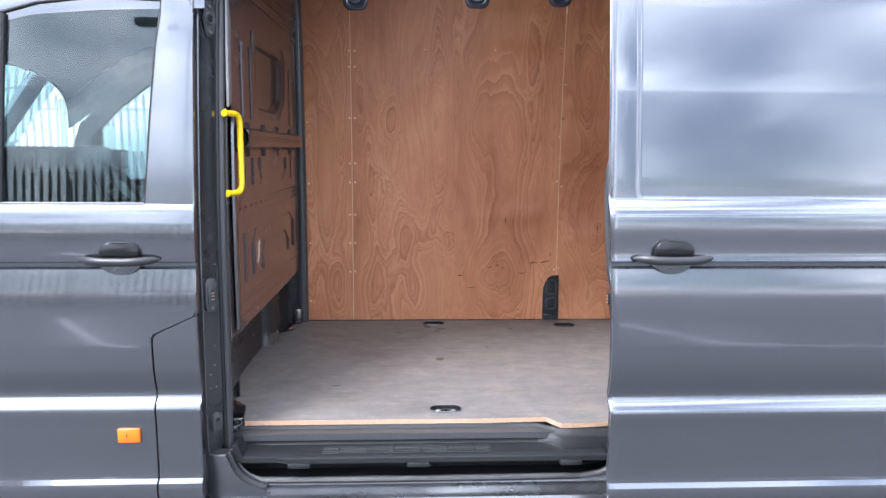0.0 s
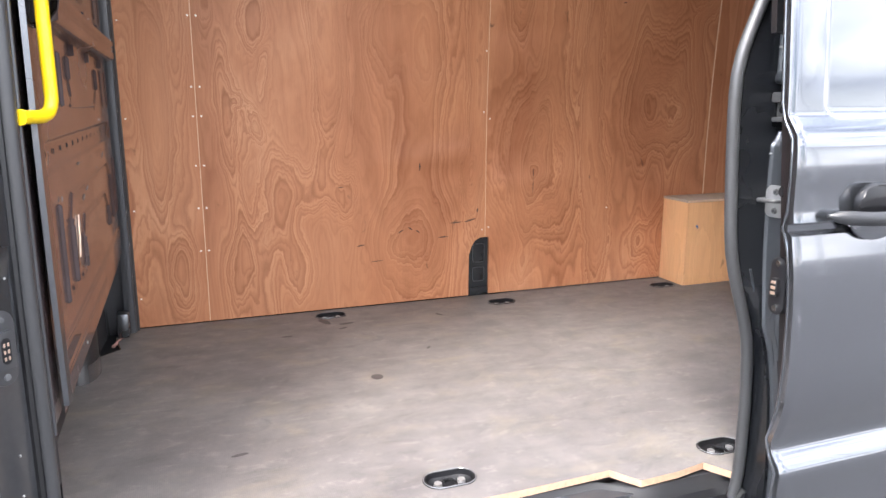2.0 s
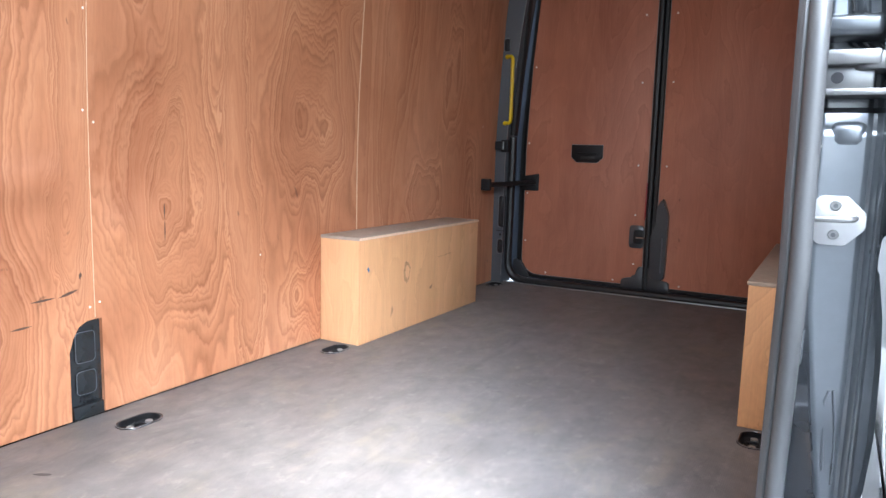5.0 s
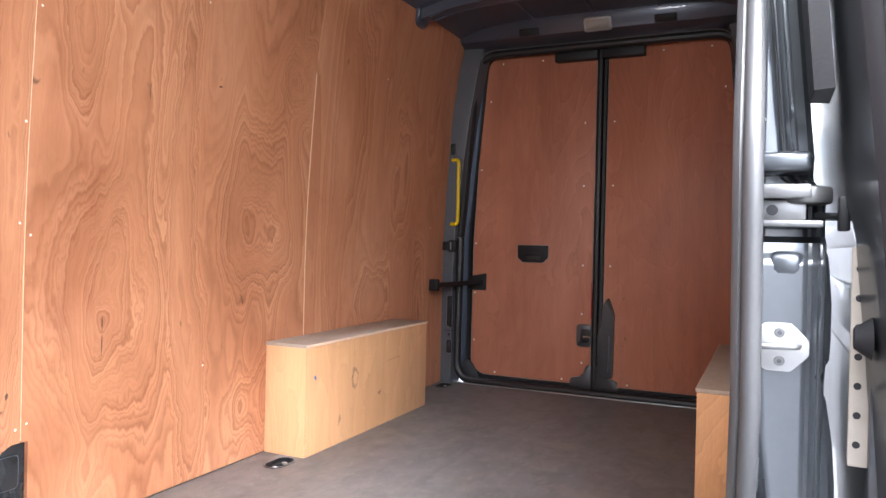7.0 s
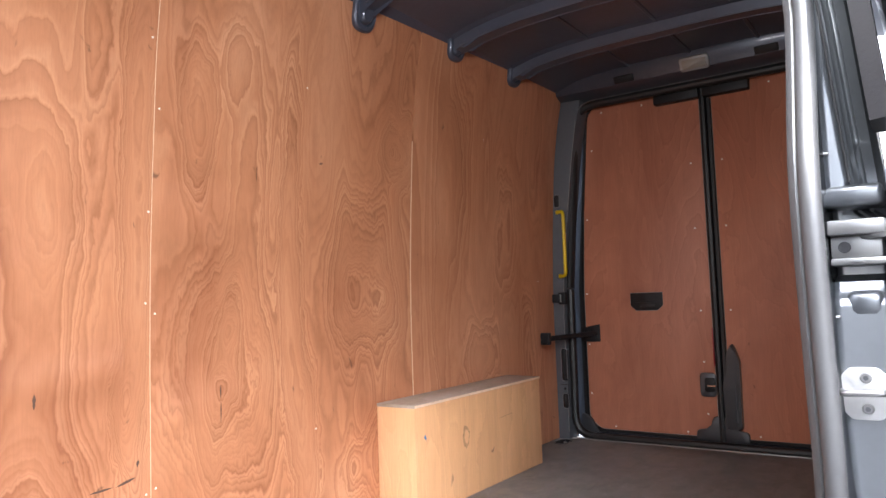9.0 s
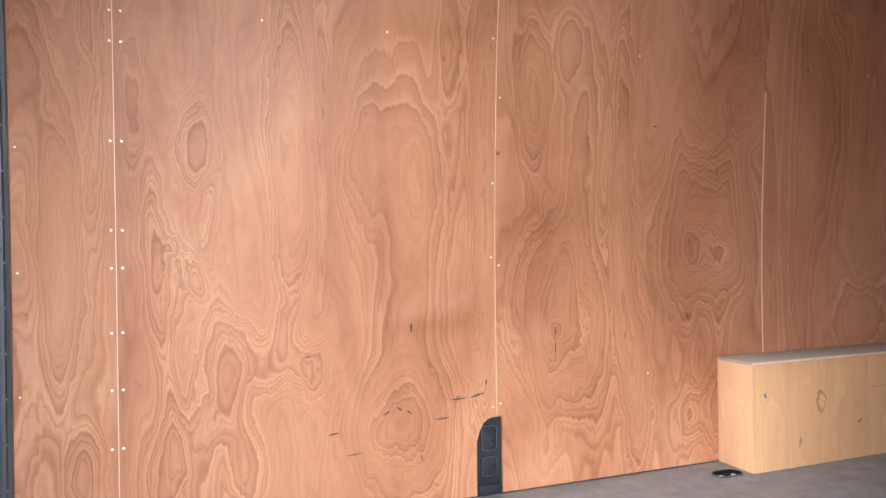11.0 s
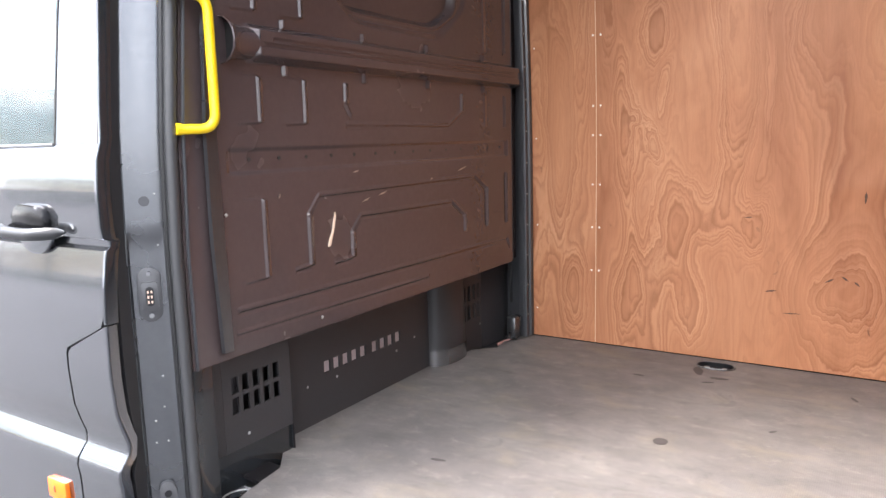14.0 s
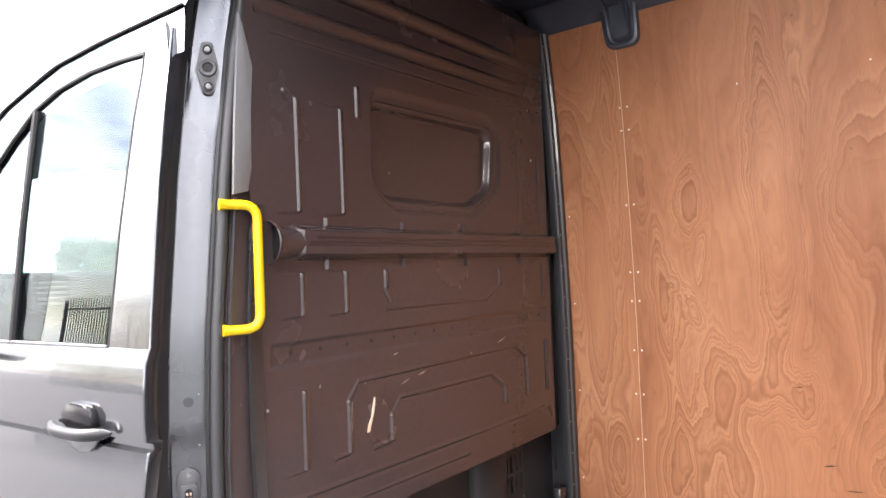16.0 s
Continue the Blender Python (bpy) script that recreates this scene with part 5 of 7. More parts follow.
def rear_door(s):
    """One rear door: s 0 on the wall side, 1 on the side of the sliding door."""
    side = "closed rear van door with red-brown ply lining and pull recess" if s == 0 else "closed rear van door with ply lining and lock column"
    t = thing("rear_door", (RX, mirrored(-0.5, s), DECK), side, "door", "rear doors")

    def mp(p):
        return [(mirrored(y, s), z) for y, z in p]
    shell = rounded([(-0.055, 0.60), (MID + 0.003, 0.60), (MID + 0.003, 2.55), (-0.16, 2.55), (-0.07, 1.45)], 0.06)
    part("door_shell", prism(bmesh.new(), mp(shell), "x", RX + 0.006, RX + 0.075, 0.006), REARFRAME, t)
    cx = 0.020 if s == 0 else 0.043
    lining = rounded([(-0.147, 0.71), (-0.21, 0.652), (MID + cx, 0.652), (MID + cx, 2.515), (-0.26, 2.515), (-0.20, 2.45), (-0.150, 1.45)], 0.05)
    part("lining", prism(bmesh.new(), mp(lining), "x", RX - 0.006, RX + 0.003, 0.001), PLY_DOOR, t)
    # zinc tube: pale lining edge, partly an added highlight outline
    part("lining_edge", tubed([(RX - 0.0058, y, z) for y, z in mp(lining)], 0.0016, 6, True), ZINC, t, "thin pale lining edge, brightened for its highlight")
    ring = bmesh.new()
    loft(ring, [[(x, y, z) for y, z in mp(rounded([(-0.112 - d, 0.63 + d), (MID + cx - 0.028 + d, 0.63 + d), (MID + cx - 0.028 + d, 2.533 - d), (-0.205 - d, 2.533 - d), (-0.112 - d, 1.45)], 0.09, 6))] for x, d in ((RX + 0.006, 0.0), (RX - 0.010, 0.006), (RX - 0.010, 0.020), (RX + 0.006, 0.03))], closed=True)
    part("inner_frame", ring, RUBBER, t)
    part("corner_foot", prism(bmesh.new(), mp(rounded([(-0.10, 0.615), (-0.21, 0.615), (-0.19, 0.66), (-0.155, 0.72), (-0.10, 0.74)], 0.02)), "x", RX - 0.022, RX + 0.002, 0.006), INNER, t)
    part("foot_block", prism(bmesh.new(), mp(rounded([(MID + 0.01, 0.61), (MID + 0.13, 0.61), (MID + 0.13, 0.685), (MID + 0.06, 0.70), (MID + 0.04, 0.76), (MID + 0.01, 0.76)], 0.015)), "x", RX - 0.024, RX + 0.002, 0.006), INNER, t)
    part("top_latch", boxed((RX - 0.055, min(mirrored(MID + 0.01, s), mirrored(MID + 0.24, s)), 2.440), (RX, max(mirrored(MID + 0.01, s), mirrored(MID + 0.25, s)), 2.528), 0.006), BLACK, t)
    for k in range(2):
        o = part("bolt", cyl(bmesh.new(), (0, 0, 0), (-0.005, 0, 0), 0.006, 10), STEEL, t, world=False)
        o.location = Vector((RX - 0.056, mirrored(MID + 0.06 + 0.05 * k, s), 2.49)) - Vector(t.location)
    for y, z in ((-0.31, 2.465), (-0.55, 2.465), (-0.79, 2.46), (-0.80, 2.1), (-0.80, 1.75), (-0.805, 1.31), (-0.805, 1.04), (-0.81, 0.77), (-0.70, 0.67), (-0.30, 0.67), (-0.165, 0.85), (-0.165, 1.13), (-0.165, 1.42), (-0.19, 1.85), (-0.24, 2.25)):
        o = part("screw", cyl(bmesh.new(), (0, 0, 0), (-0.0015, 0, 0), 0.0055, 8, 0.0045), SCREW, t, world=False)
        o.location = Vector((RX - 0.0061, mirrored(y, s), z)) - Vector(t.location)
    return t


d0 = rear_door(0)
bm = prism(bmesh.new(), [(-0.425, 1.415), (-0.605, 1.415), (-0.605, 1.345), (-0.575, 1.318), (-0.455, 1.318), (-0.425, 1.345)], "x", RX - 0.012, RX - 0.004, 0.003)
pull = part("pull_recess", bm, BLACK, d0, "black plastic pull recess")
# bright outline of the recess, drawn in as a highlight
part("pull_rim", tubed([(RX - 0.0065, y, z) for y, z in [(-0.424, 1.416), (-0.606, 1.416), (-0.606, 1.345), (-0.575, 1.317), (-0.455, 1.317), (-0.424, 1.345)]], 0.0014, 6, True), ZINC, pull)
part("pull_lip", boxed((RX - 0.018, -0.575, 1.362), (RX - 0.010, -0.455, 1.372), 0.003), BLACK, pull)
part("pull_lip", boxed((RX - 0.0145, -0.56, 1.335), (RX - 0.0115, -0.48, 1.352), 0.0012), RUBBER, pull)
bm = prism(bmesh.new(), rounded([(-0.128, 1.145), (-0.235, 1.145), (-0.235, 1.245), (-0.128, 1.225)], 0.006), "x", RX - 0.013, RX - 0.005, 0.002)
part("check_plate", bm, BLACK, d0)
bm = bmesh.new()
tube(bm, bend([(RX - 0.018, -0.215, 1.195), (4.08, -0.12, 1.185), (3.87, -0.055, 1.180)], 0.05), 0.019, 8, False, 0.5)
box(bm, (3.845, -0.085, 1.150), (3.875, -0.03, 1.215), 0.006)
part("check_strap", bm, BLACK, d0, "black door check strap reaching over the pillar")
bm = prism(bmesh.new(), rounded([(MID + 0.02, 0.86), (MID + 0.10, 0.86), (MID + 0.10, 0.985), (MID + 0.02, 0.985)], 0.02), "x", RX - 0.016, RX - 0.004, 0.004)
lockp = part("lock_plate", bm, INNER, d0)
part("lock_pocket", prism(bmesh.new(), rect(MID + 0.025, 0.885, MID + 0.075, 0.96, 0.012), "x", RX - 0.022, RX - 0.013, 0.004), BLACK, lockp)
part("lock_pin", tubed([(RX - 0.03, MID + 0.012, 0.918), (RX - 0.026, MID + 0.06, 0.918)], 0.006, 8), STEEL, lockp)
d1 = rear_door(1)
bm = prism(bmesh.new(), rounded([(MID - 0.105, 0.70), (MID - 0.028, 0.70), (MID - 0.020, 0.93), (MID - 0.045, 1.0), (MID - 0.045, 1.09), (MID - 0.075, 1.145), (MID - 0.108, 1.05)], 0.02), "x", RX - 0.045, RX - 0.004, 0.010)
part("lock_column", bm, INNER, d1, "dark grey lock cover column")
part("lock_column_rib", tubed([(RX - 0.046, MID - 0.085, 0.74), (RX - 0.047, MID - 0.085, 0.93)], 0.004, 6), SHUT, d1)
strip = thing("door_centre_seal", (4.19, MID, DECK), "black rubber centre seal between the rear doors", "seal", kind="structure")
bm = bmesh.new()
loft(bm, [[(RX - 0.03, MID + 0.012, z), (RX - 0.034, MID, z), (RX - 0.03, MID - 0.012, z), (RX + 0.01, MID - 0.022, z), (RX + 0.01, MID + 0.022, z)] for z in (0.62, 1.5, 2.53)], closed=True, caps=True)
part("rubber", bm, RUBBER, strip)
part("reflector", boxed((RX - 0.037, MID + 0.013, 1.02), (RX - 0.030, MID + 0.019, 1.22), 0.002), RED, strip, "thin red reflector strip")

# ---- door opening: B pillar ----
bp = thing("front_door_pillar", (-0.05, -1.74, 0.4), "grey painted steel pillar at the front of the side door opening", "pillar", kind="structure")
PR = [(-0.108, 0.10), (-0.106, 0.060), (-0.102, 0.048), (-0.096, 0.044), (-0.090, 0.046), (-0.086, 0.053), (-0.080, 0.064), (-0.068, 0.080), (-0.055, 0.098), (-0.050, 0.108), (-0.049, 0.114), (-0.049, 0.122),
      (-0.043, 0.131), (-0.036, 0.140), (-0.040, 0.146), (-0.075, 0.150)]


def face_x(d):
    """The pillar's slanting face, d behind the body side."""
    return float(np.interp(d, [0.046, 0.053, 0.064, 0.080, 0.098, 0.108], [-0.090, -0.086, -0.080, -0.068, -0.055, -0.050]))


def dent(z):
    """The step pressed into the pillar's face."""
    return 0.007 * (1 - smoothstep(1.225, 1.25, z)) + 0.006 * smoothstep(1.96, 2.0, z)


bm = bmesh.new()
loft(bm, [[(x - (float(dent(z)) if 5 <= i <= 9 else 0), lean(z) + d + (0.012 * max(0, 0.62 - z) * 6 if i < 12 else 0), z) for i, (x, d) in enumerate(PR)] for z in np.concatenate([np.linspace(0.38, 1.2, 14), np.linspace(1.22, 1.27, 4), np.linspace(1.3, 2.44, 22)])])
part("pillar_skin", bm, SHUT, bp)
bm = bmesh.new()
loft(bm, [[(-0.108 + dx, lean(z) + d, z) for dx, d in ((0.0, 0.02), (0.010, 0.028), (0.014, 0.05), (0.004, 0.07), (-0.012, 0.05))] for z in np.linspace(0.40, 2.30, 40)], closed=True, caps=True)
part("door_seal", bm, RUBBER, bp)
zc = 1.115
pn = Vector((0.79, -0.61, 0)).normalized()
turn_p = Matrix.Rotation(math.atan2(pn.y, pn.x), 4, "Z")
cp = part("contact_plate", turned(prism(bmesh.new(), [(v, u) for u, v in oval(0, 0, 0.060, 0.024, 24)], "x", 0.0, 0.006, 0.002), turn_p, (-0.073, lean(zc) + 0.080, zc)), GUIDE, bp, "grey oval contact plate with copper contacts")
part("contact_frame", turned(prism(bmesh.new(), rect(-0.017, -0.034, 0.017, 0.028, 0.004), "x", 0.005, 0.011, 0.002), turn_p, (-0.073, lean(zc) + 0.080, zc)), GUIDE, cp)
part("contact_slot", turned(prism(bmesh.new(), [(v, u) for u, v in oval(0, 0, 0.021, 0.008, 16)], "x", 0.0105, 0.0118), turn_p, (-0.073, lean(zc) + 0.080, zc - 0.003)), BLACK, cp)
for k in range(3):
    for e in (-1, 1):
        part("contact", turned(boxed((0.0112, e * 0.0035 - 0.0018, -0.004 + 0.011 * (k - 1)), (0.0128, e * 0.0035 + 0.0018, 0.002 + 0.011 * (k - 1)), 0.0004, 1), turn_p, (-0.073, lean(zc) + 0.080, zc - 0.003)), COPPER, cp)
for dz in (-0.046, 0.046):
    part("plate_screw", turned(cyl(bmesh.new(), (0.005, 0, dz), (0.009, 0, dz), 0.006, 10, 0.005), turn_p, (-0.073, lean(zc) + 0.080, zc)), CHROME_GREY, cp)
zg = 2.055
gm = lambda b: turned(b, turn_p, (-0.066, lean(zg) + 0.080, zg))
gp = part("guide_plate", gm(prism(bmesh.new(), rounded([(-0.016, -0.040), (-0.012, -0.060), (0.012, -0.060), (0.016, -0.040), (0.025, 0.0), (0.016, 0.040), (0.012, 0.060), (-0.012, 0.060), (-0.016, 0.040), (-0.025, 0.0)], 0.008), "x", 0, 0.007, 0.002)), GUIDE, bp, "grey door guide plate with two screws")
for dz, r0, r1 in ((0, 0.021, 0.010), (-0.042, 0.012, 0.006), (0.042, 0.012, 0.006)):
    bm = bmesh.new()
    loft(bm, [[(x, r * math.cos(a), dz + r * math.sin(a)) for a in np.linspace(0, 2 * math.pi, 21)[:-1]] for x, r in ((0.006, r0), (0.011, r0 - 0.001), (0.012, r0 - 0.003), (0.011, r1 + 0.002), (0.007, r1))], closed=True)
    part("guide_ring", gm(bm), GUIDE, gp)
    part("guide_socket" if dz == 0 else "plate_screw", gm(cyl(bmesh.new(), (0.0065, 0, dz), (0.008 if dz == 0 else 0.010, 0, dz), r1, 14)), BLACK if dz == 0 else RAILSTEEL, gp)
zk = 0.655
ck = part("door_catch", turned(prism(bmesh.new(), rounded([(-0.016, -0.035), (0.016, -0.035), (0.020, 0.01), (0.012, 0.035), (-0.012, 0.035), (-0.020, 0.01)], 0.008), "x", 0, 0.014, 0.004), turn_p, (-0.074, lean(zk) + 0.082, zk)), GUIDE, bp)
part("catch_hole", turned(cyl(bmesh.new(), (0.012, 0, 0.008), (0.0155, 0, 0.008), 0.008, 12), turn_p, (-0.074, lean(zk) + 0.082, zk)), BLACK, ck)
part("plug", turned(cyl(bmesh.new(), (0, 0, 0), (0.002, 0, 0), 0.011, 14), turn_p, (face_x(0.078), lean(1.315) + 0.078, 1.315)), INNER, bp)
for z, d in ((0.78, 0.09), (0.78, 0.07), (0.86, 0.088), (0.93, 0.09), (1.22, 0.10), (1.33, 0.095), (0.83, 0.072)):
    part("spot_weld", turned(cyl(bmesh.new(), (0, 0, 0), (0.0018, 0, 0), 0.0025, 8, 0.0015), turn_p, (face_x(d) - float(dent(z)), lean(z) + d, z)), DULL, bp)
for z in (0.74, 0.95, 1.15, 1.40, 1.44, 1.62, 1.90):
    part("flange_rivet", cyl(bmesh.new(), (-0.060, lean(z) + 0.150, z), (-0.054, lean(z) + 0.149, z), 0.006, 10, 0.004), STEEL, bp)

# ---- C pillar ----
SEALX = [(0.42, 1.395), (0.50, 1.412), (0.60, 1.432), (0.80, 1.430), (0.93, 1.420), (1.00, 1.400), (1.06, 1.374), (1.10, 1.361), (1.16, 1.341), (1.23, 1.332), (1.37, 1.323), (1.50, 1.317), (1.575, 1.322), (1.64, 1.348), (1.70, 1.374), (1.80, 1.410), (2.2, 1.436), (2.45, 1.442)]


SEALY = [(0.4, -1.712), (0.9, -1.716), (1.2, -1.724), (1.82, -1.718), (2.45, -1.655)]


def seal_x(z):
    return float(np.interp(z, *zip(*[(a, b) for a, b in SEALX])))


def softly(f, z, w=0.035):
    return (f(z - w) + 2 * f(z) + f(z + w)) / 4


def pillar_face(z):
    """Front face of the rear door pillar."""
    return max(softly(seal_x, z) + 0.022, 1.425)


cpil = thing("rear_door_pillar", (1.45, -1.75, 0.4), "blue-grey painted steel pillar at the rear of the side door opening", "pillar", kind="structure")
bm = bmesh.new()
rows, flange = [], []
for z in sorted({*np.linspace(0.40, 2.44, 70), 1.392, 1.402, 1.412, 1.424, 1.434, 1.526, 1.536, 1.546, *np.linspace(1.55, 1.62, 8), *np.linspace(1.34, 1.40, 7)}):
    sx = softly(seal_x, z)
    fx = max(sx + 0.022, 1.425) + float((0.014 * smoothstep(1.394, 1.414, z) + 0.041 * smoothstep(1.422, 1.434, z)) * (1 - smoothstep(1.528, 1.546, z)))
    ys_ = skin(z)
    ty = lerp(SEALY, z)
    fi = ty - 0.014 if z > 1.43 else lerp([(0.4, -1.81), (0.86, -1.776), (0.977, -1.761), (1.155, -1.742), (1.3, -1.736), (1.43, -1.735)], z)
    g = ys_ + 0.046 if z > 1.50 else min(-1.790, fi - 0.012)
    blob = float(smoothstep(1.54, 1.56, z) * (1 - smoothstep(1.60, 1.63, z)) + smoothstep(1.32, 1.34, z) * (1 - smoothstep(1.39, 1.41, z)))
    w = blob * 0.006 * noise.noise((z * 55, 0.3, 0.0)) + 0.0015 * noise.noise((z * 25, 4.0, 0.0))
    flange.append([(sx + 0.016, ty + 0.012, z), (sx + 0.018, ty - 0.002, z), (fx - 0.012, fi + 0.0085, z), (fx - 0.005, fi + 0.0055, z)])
    rows.append([(fx - 0.006, fi + 0.006, z), (fx - 0.0035, fi + 0.0040, z), (fx - 0.001, fi + 0.001, z), (fx, fi - 0.002, z), (fx, g + 0.004, z), (fx + 0.002, g, z), (fx + 0.007, g - 0.004, z), (fx + 0.006, g - 0.009, z),
                 (fx + 0.001 - w, g - 0.012 - w, z), (fx - 0.001 - w, g - 0.016, z), (fx + 0.004 - w, g - 0.019 - w, z), (fx + 0.003, g - 0.022, z), (fx - 0.002 + w, g - 0.025, z), (fx + 0.003, min(g - 0.027, ys_ + 0.009), z),
                 (fx + 0.012, ys_ + 0.005, z), (fx + 0.016, ys_ + 0.001, z), (fx + 0.04, ys_, z), (1.56, ys_ + 0.002, z)])
loft(bm, rows)
part("pillar_skin", bm, POST_PAINT, cpil)
# the shade beside the seal is painted: flange split off and coloured near black
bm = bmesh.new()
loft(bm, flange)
part("seal_flange", bm, FLANGE_SHADE, cpil, "flange beside the seal, coloured near black for its shade")
part("channel_rib", tubed([(softly(seal_x, z) + 0.036, lerp(SEALY, z) - 0.012, z) for z in np.linspace(0.98, 1.12, 12)], 0.003, 6), POST_PAINT, cpil)
for run in ([(-1.775, 0.90), (-1.772, 0.95), (-1.769, 1.012), (-1.774, 1.028)], [(-1.779, 1.030), (-1.784, 0.99), (-1.788, 0.94), (-1.788, 0.88)]):
    part("pressed_line", tubed([(pillar_face(z) + 0.0005, y, z) for y, z in run], 0.0022, 6), POST_PAINT, cpil)
sp = part("striker_plate", prism(bmesh.new(), rounded([(-1.797, 1.264), (-1.797, 1.286), (-1.774, 1.309), (-1.740, 1.309), (-1.730, 1.299), (-1.730, 1.251), (-1.740, 1.240), (-1.774, 1.240)], 0.004), "x", 1.418, 1.424, 0.0015), ZINC, cpil, "zinc striker plate with loop")
part("striker_loop", tubed(bend([(1.419, -1.784, 1.279), (1.392, -1.782, 1.279), (1.392, -1.732, 1.277), (1.419, -1.730, 1.277)], 0.010), 0.0045, 10), RAILSTEEL, sp)
for z in (1.2545, 1.2955):
    part("striker_bolt", cyl(bmesh.new(), (1.4185, -1.759, z), (1.4145, -1.759, z), 0.0075, 14, 0.006), RAILSTEEL, sp)
    part("bolt_recess", cyl(bmesh.new(), (1.4146, -1.759, z), (1.4140, -1.759, z), 0.0035, 6), INNER, sp)
rail = thing("door_rail_guide", (1.43, -1.78, 1.47), "bright steel sliding door rail end and roller guide", "rail")
bm = bmesh.new()
box(bm, (1.412, -1.796, 1.487), (1.50, -1.726, 1.508), 0.004)
box(bm, (1.414, -1.812, 1.446), (1.50, -1.728, 1.456), 0.003)
box(bm, (1.428, -1.790, 1.456), (1.50, -1.728, 1.487), 0.003)
part("rail_end", bm, RAILSTEEL, rail)
part("roller_cap", prism(bmesh.new(), [(1.450 + 0.036 * math.cos(a), -1.790 + 0.034 * math.sin(a)) for a in np.linspace(0, 2 * math.pi, 25)[:-1]], "z", 1.480, 1.506, 0.006), RAILSTEEL, rail)
part("rail_screw", cyl(bmesh.new(), (1.4285, -1.745, 1.471), (1.4262, -1.745, 1.471), 0.008, 12), BLACK, rail)
part("rail_hook", boxed((1.44, -1.846, 1.442), (1.47, -1.831, 1.492), 0.003), BLACK, rail)
# groove and pressed shelf of the upper pillar
part("pillar_groove", tubed([(pillar_face(z) - 0.0005, skin(z) + 0.042, z) for z in np.linspace(1.56, 2.34, 24)], 0.0022, 8), RUBBER, cpil)
part("pillar_shelf", boxed((1.418, -1.796, 1.526), (1.50, -1.716, 1.556), 0.009, 3), POST_PAINT, cpil)
part("pillar_shoulder", boxed((1.4235, -1.790, 1.372), (1.50, -1.741, 1.412), 0.014, 4), POST_PAINT, cpil)
for z in (1.375, 1.45, 1.60):
    part("flange_mark", boxed((1.418, -1.735, z), (1.423, -1.728, z + 0.004), 0.001, 1), ZINC, cpil)

# rubber seal round the opening
seal = thing("door_seal", (0.7, -1.69, 0.42), "thick grey-black rubber seal round the side door opening", "seal", kind="structure")
line = [(-0.037, lean(z) + 0.126, z) for z in np.linspace(2.36, 0.52, 30)]
line += [(-0.030, -1.695, 0.47), (0.010, -1.708, 0.435), (0.07, -1.715, 0.418), (0.4, -1.716, 0.416), (0.9, -1.716, 0.416), (1.25, -1.715, 0.418), (1.33, -1.713, 0.428), (1.38, -1.712, 0.455)]
line += [(softly(seal_x, z), lerp(SEALY, z), z) for z in np.linspace(0.52, 2.36, 44)]
line += [(1.40, -1.60, 2.415), (0.9, -1.595, 2.42), (0.4, -1.595, 2.42), (0.08, -1.60, 2.415)]
part("seal_tube", tubed(line, 0.0135, 12, True), SEAL, seal)
part("inner_lip", tubed([(softly(seal_x, z) + 0.010, lerp(SEALY, z) + 0.019, z) for z in np.linspace(0.52, 2.36, 44)], 0.009, 8, False, 0.6), SEAL, seal)
part("seal_lip", tubed([(x - (0.012 if x < 0.06 else 0), y - 0.010, z) for x, y, z in line if x < 1.3 and z < 2.37], 0.008, 8), RUBBER, seal)

# ---- step and sill ----
step = thing("side_step", (0.7, -1.66, 0.5), "dark grey moulded plastic side step below the load floor", "step", kind="structure")
bm = bmesh.new()
xs = [-0.02, 0.0, 0.02, 0.09, 0.14, 0.18, 0.5, 0.95, 1.10, 1.145, 1.19, 1.25, 1.36, 1.39, 1.43, 1.46]
rows = []
for x in xs:
    b = -1.600 if x < 1.12 else (-1.630 if x < 1.17 else -1.662)
    lip = -1.742 if 0.16 < x < 1.40 else -1.728
    wallz = 0.0 if 0.01 < x < 1.40 else 0.045
    rows.append([(x, b, 0.582), (x, b - 0.008, 0.579), (x, b - 0.014, 0.566), (x, b - 0.030, 0.560), (x, min(b - 0.038, -1.648), 0.524 + wallz), (x, -1.70, 0.518 + wallz), (x, lip, 0.516 + wallz), (x, lip - 0.006, 0.512 + wallz), (x, lip - 0.006, 0.494)])
loft(bm, rows)
part("step_tray", bm, STEP, step, smooth=50)
for k in range(5):
    part("tread_rib", tubed([(0.30, -1.665 - 0.014 * k, 0.5205), (0.92, -1.665 - 0.014 * k, 0.5205)], 0.0022, 6), STEP, step)
for k in range(6):
    part("tread_rib", tubed([(0.36 + 0.1 * k, -1.66, 0.521), (0.36 + 0.1 * k, -1.725, 0.521)], 0.0022, 6), STEP, step)
for x in (0.21, 0.64, 1.2):
    part("step_tab", boxed((x - 0.03, -1.757, 0.478), (x + 0.05, -1.738, 0.496), 0.004), STEP, step)
sill = thing("door_sill", (0.7, -1.75, 0.36), "grey painted sill under the side door with seal channel", "sill", kind="structure")
bm = bmesh.new()
PS = [(-1.60, 0.405), (-1.700, 0.405), (-1.712, 0.428), (-1.722, 0.424), (-1.728, 0.404), (-1.75, 0.398), (-1.762, 0.386), (-1.79, 0.380), (-1.80, 0.366), (-1.825, 0.360), (-1.836, 0.34), (-1.82, 0.27), (-1.76, 0.24)]
loft(bm, [[(x, y, z) for y, z in PS] for x in (-0.09, 0.5, 1.0, 1.5)])
part("sill_skin", bm, SHUT, sill)
part("sill_well", boxed((-0.08, -1.70, 0.38), (1.5, -1.55, 0.41)), BLACK, sill)
part("step_back", boxed((-0.08, -1.60, 0.41), (1.5, -1.585, 0.57)), BLACK, sill)
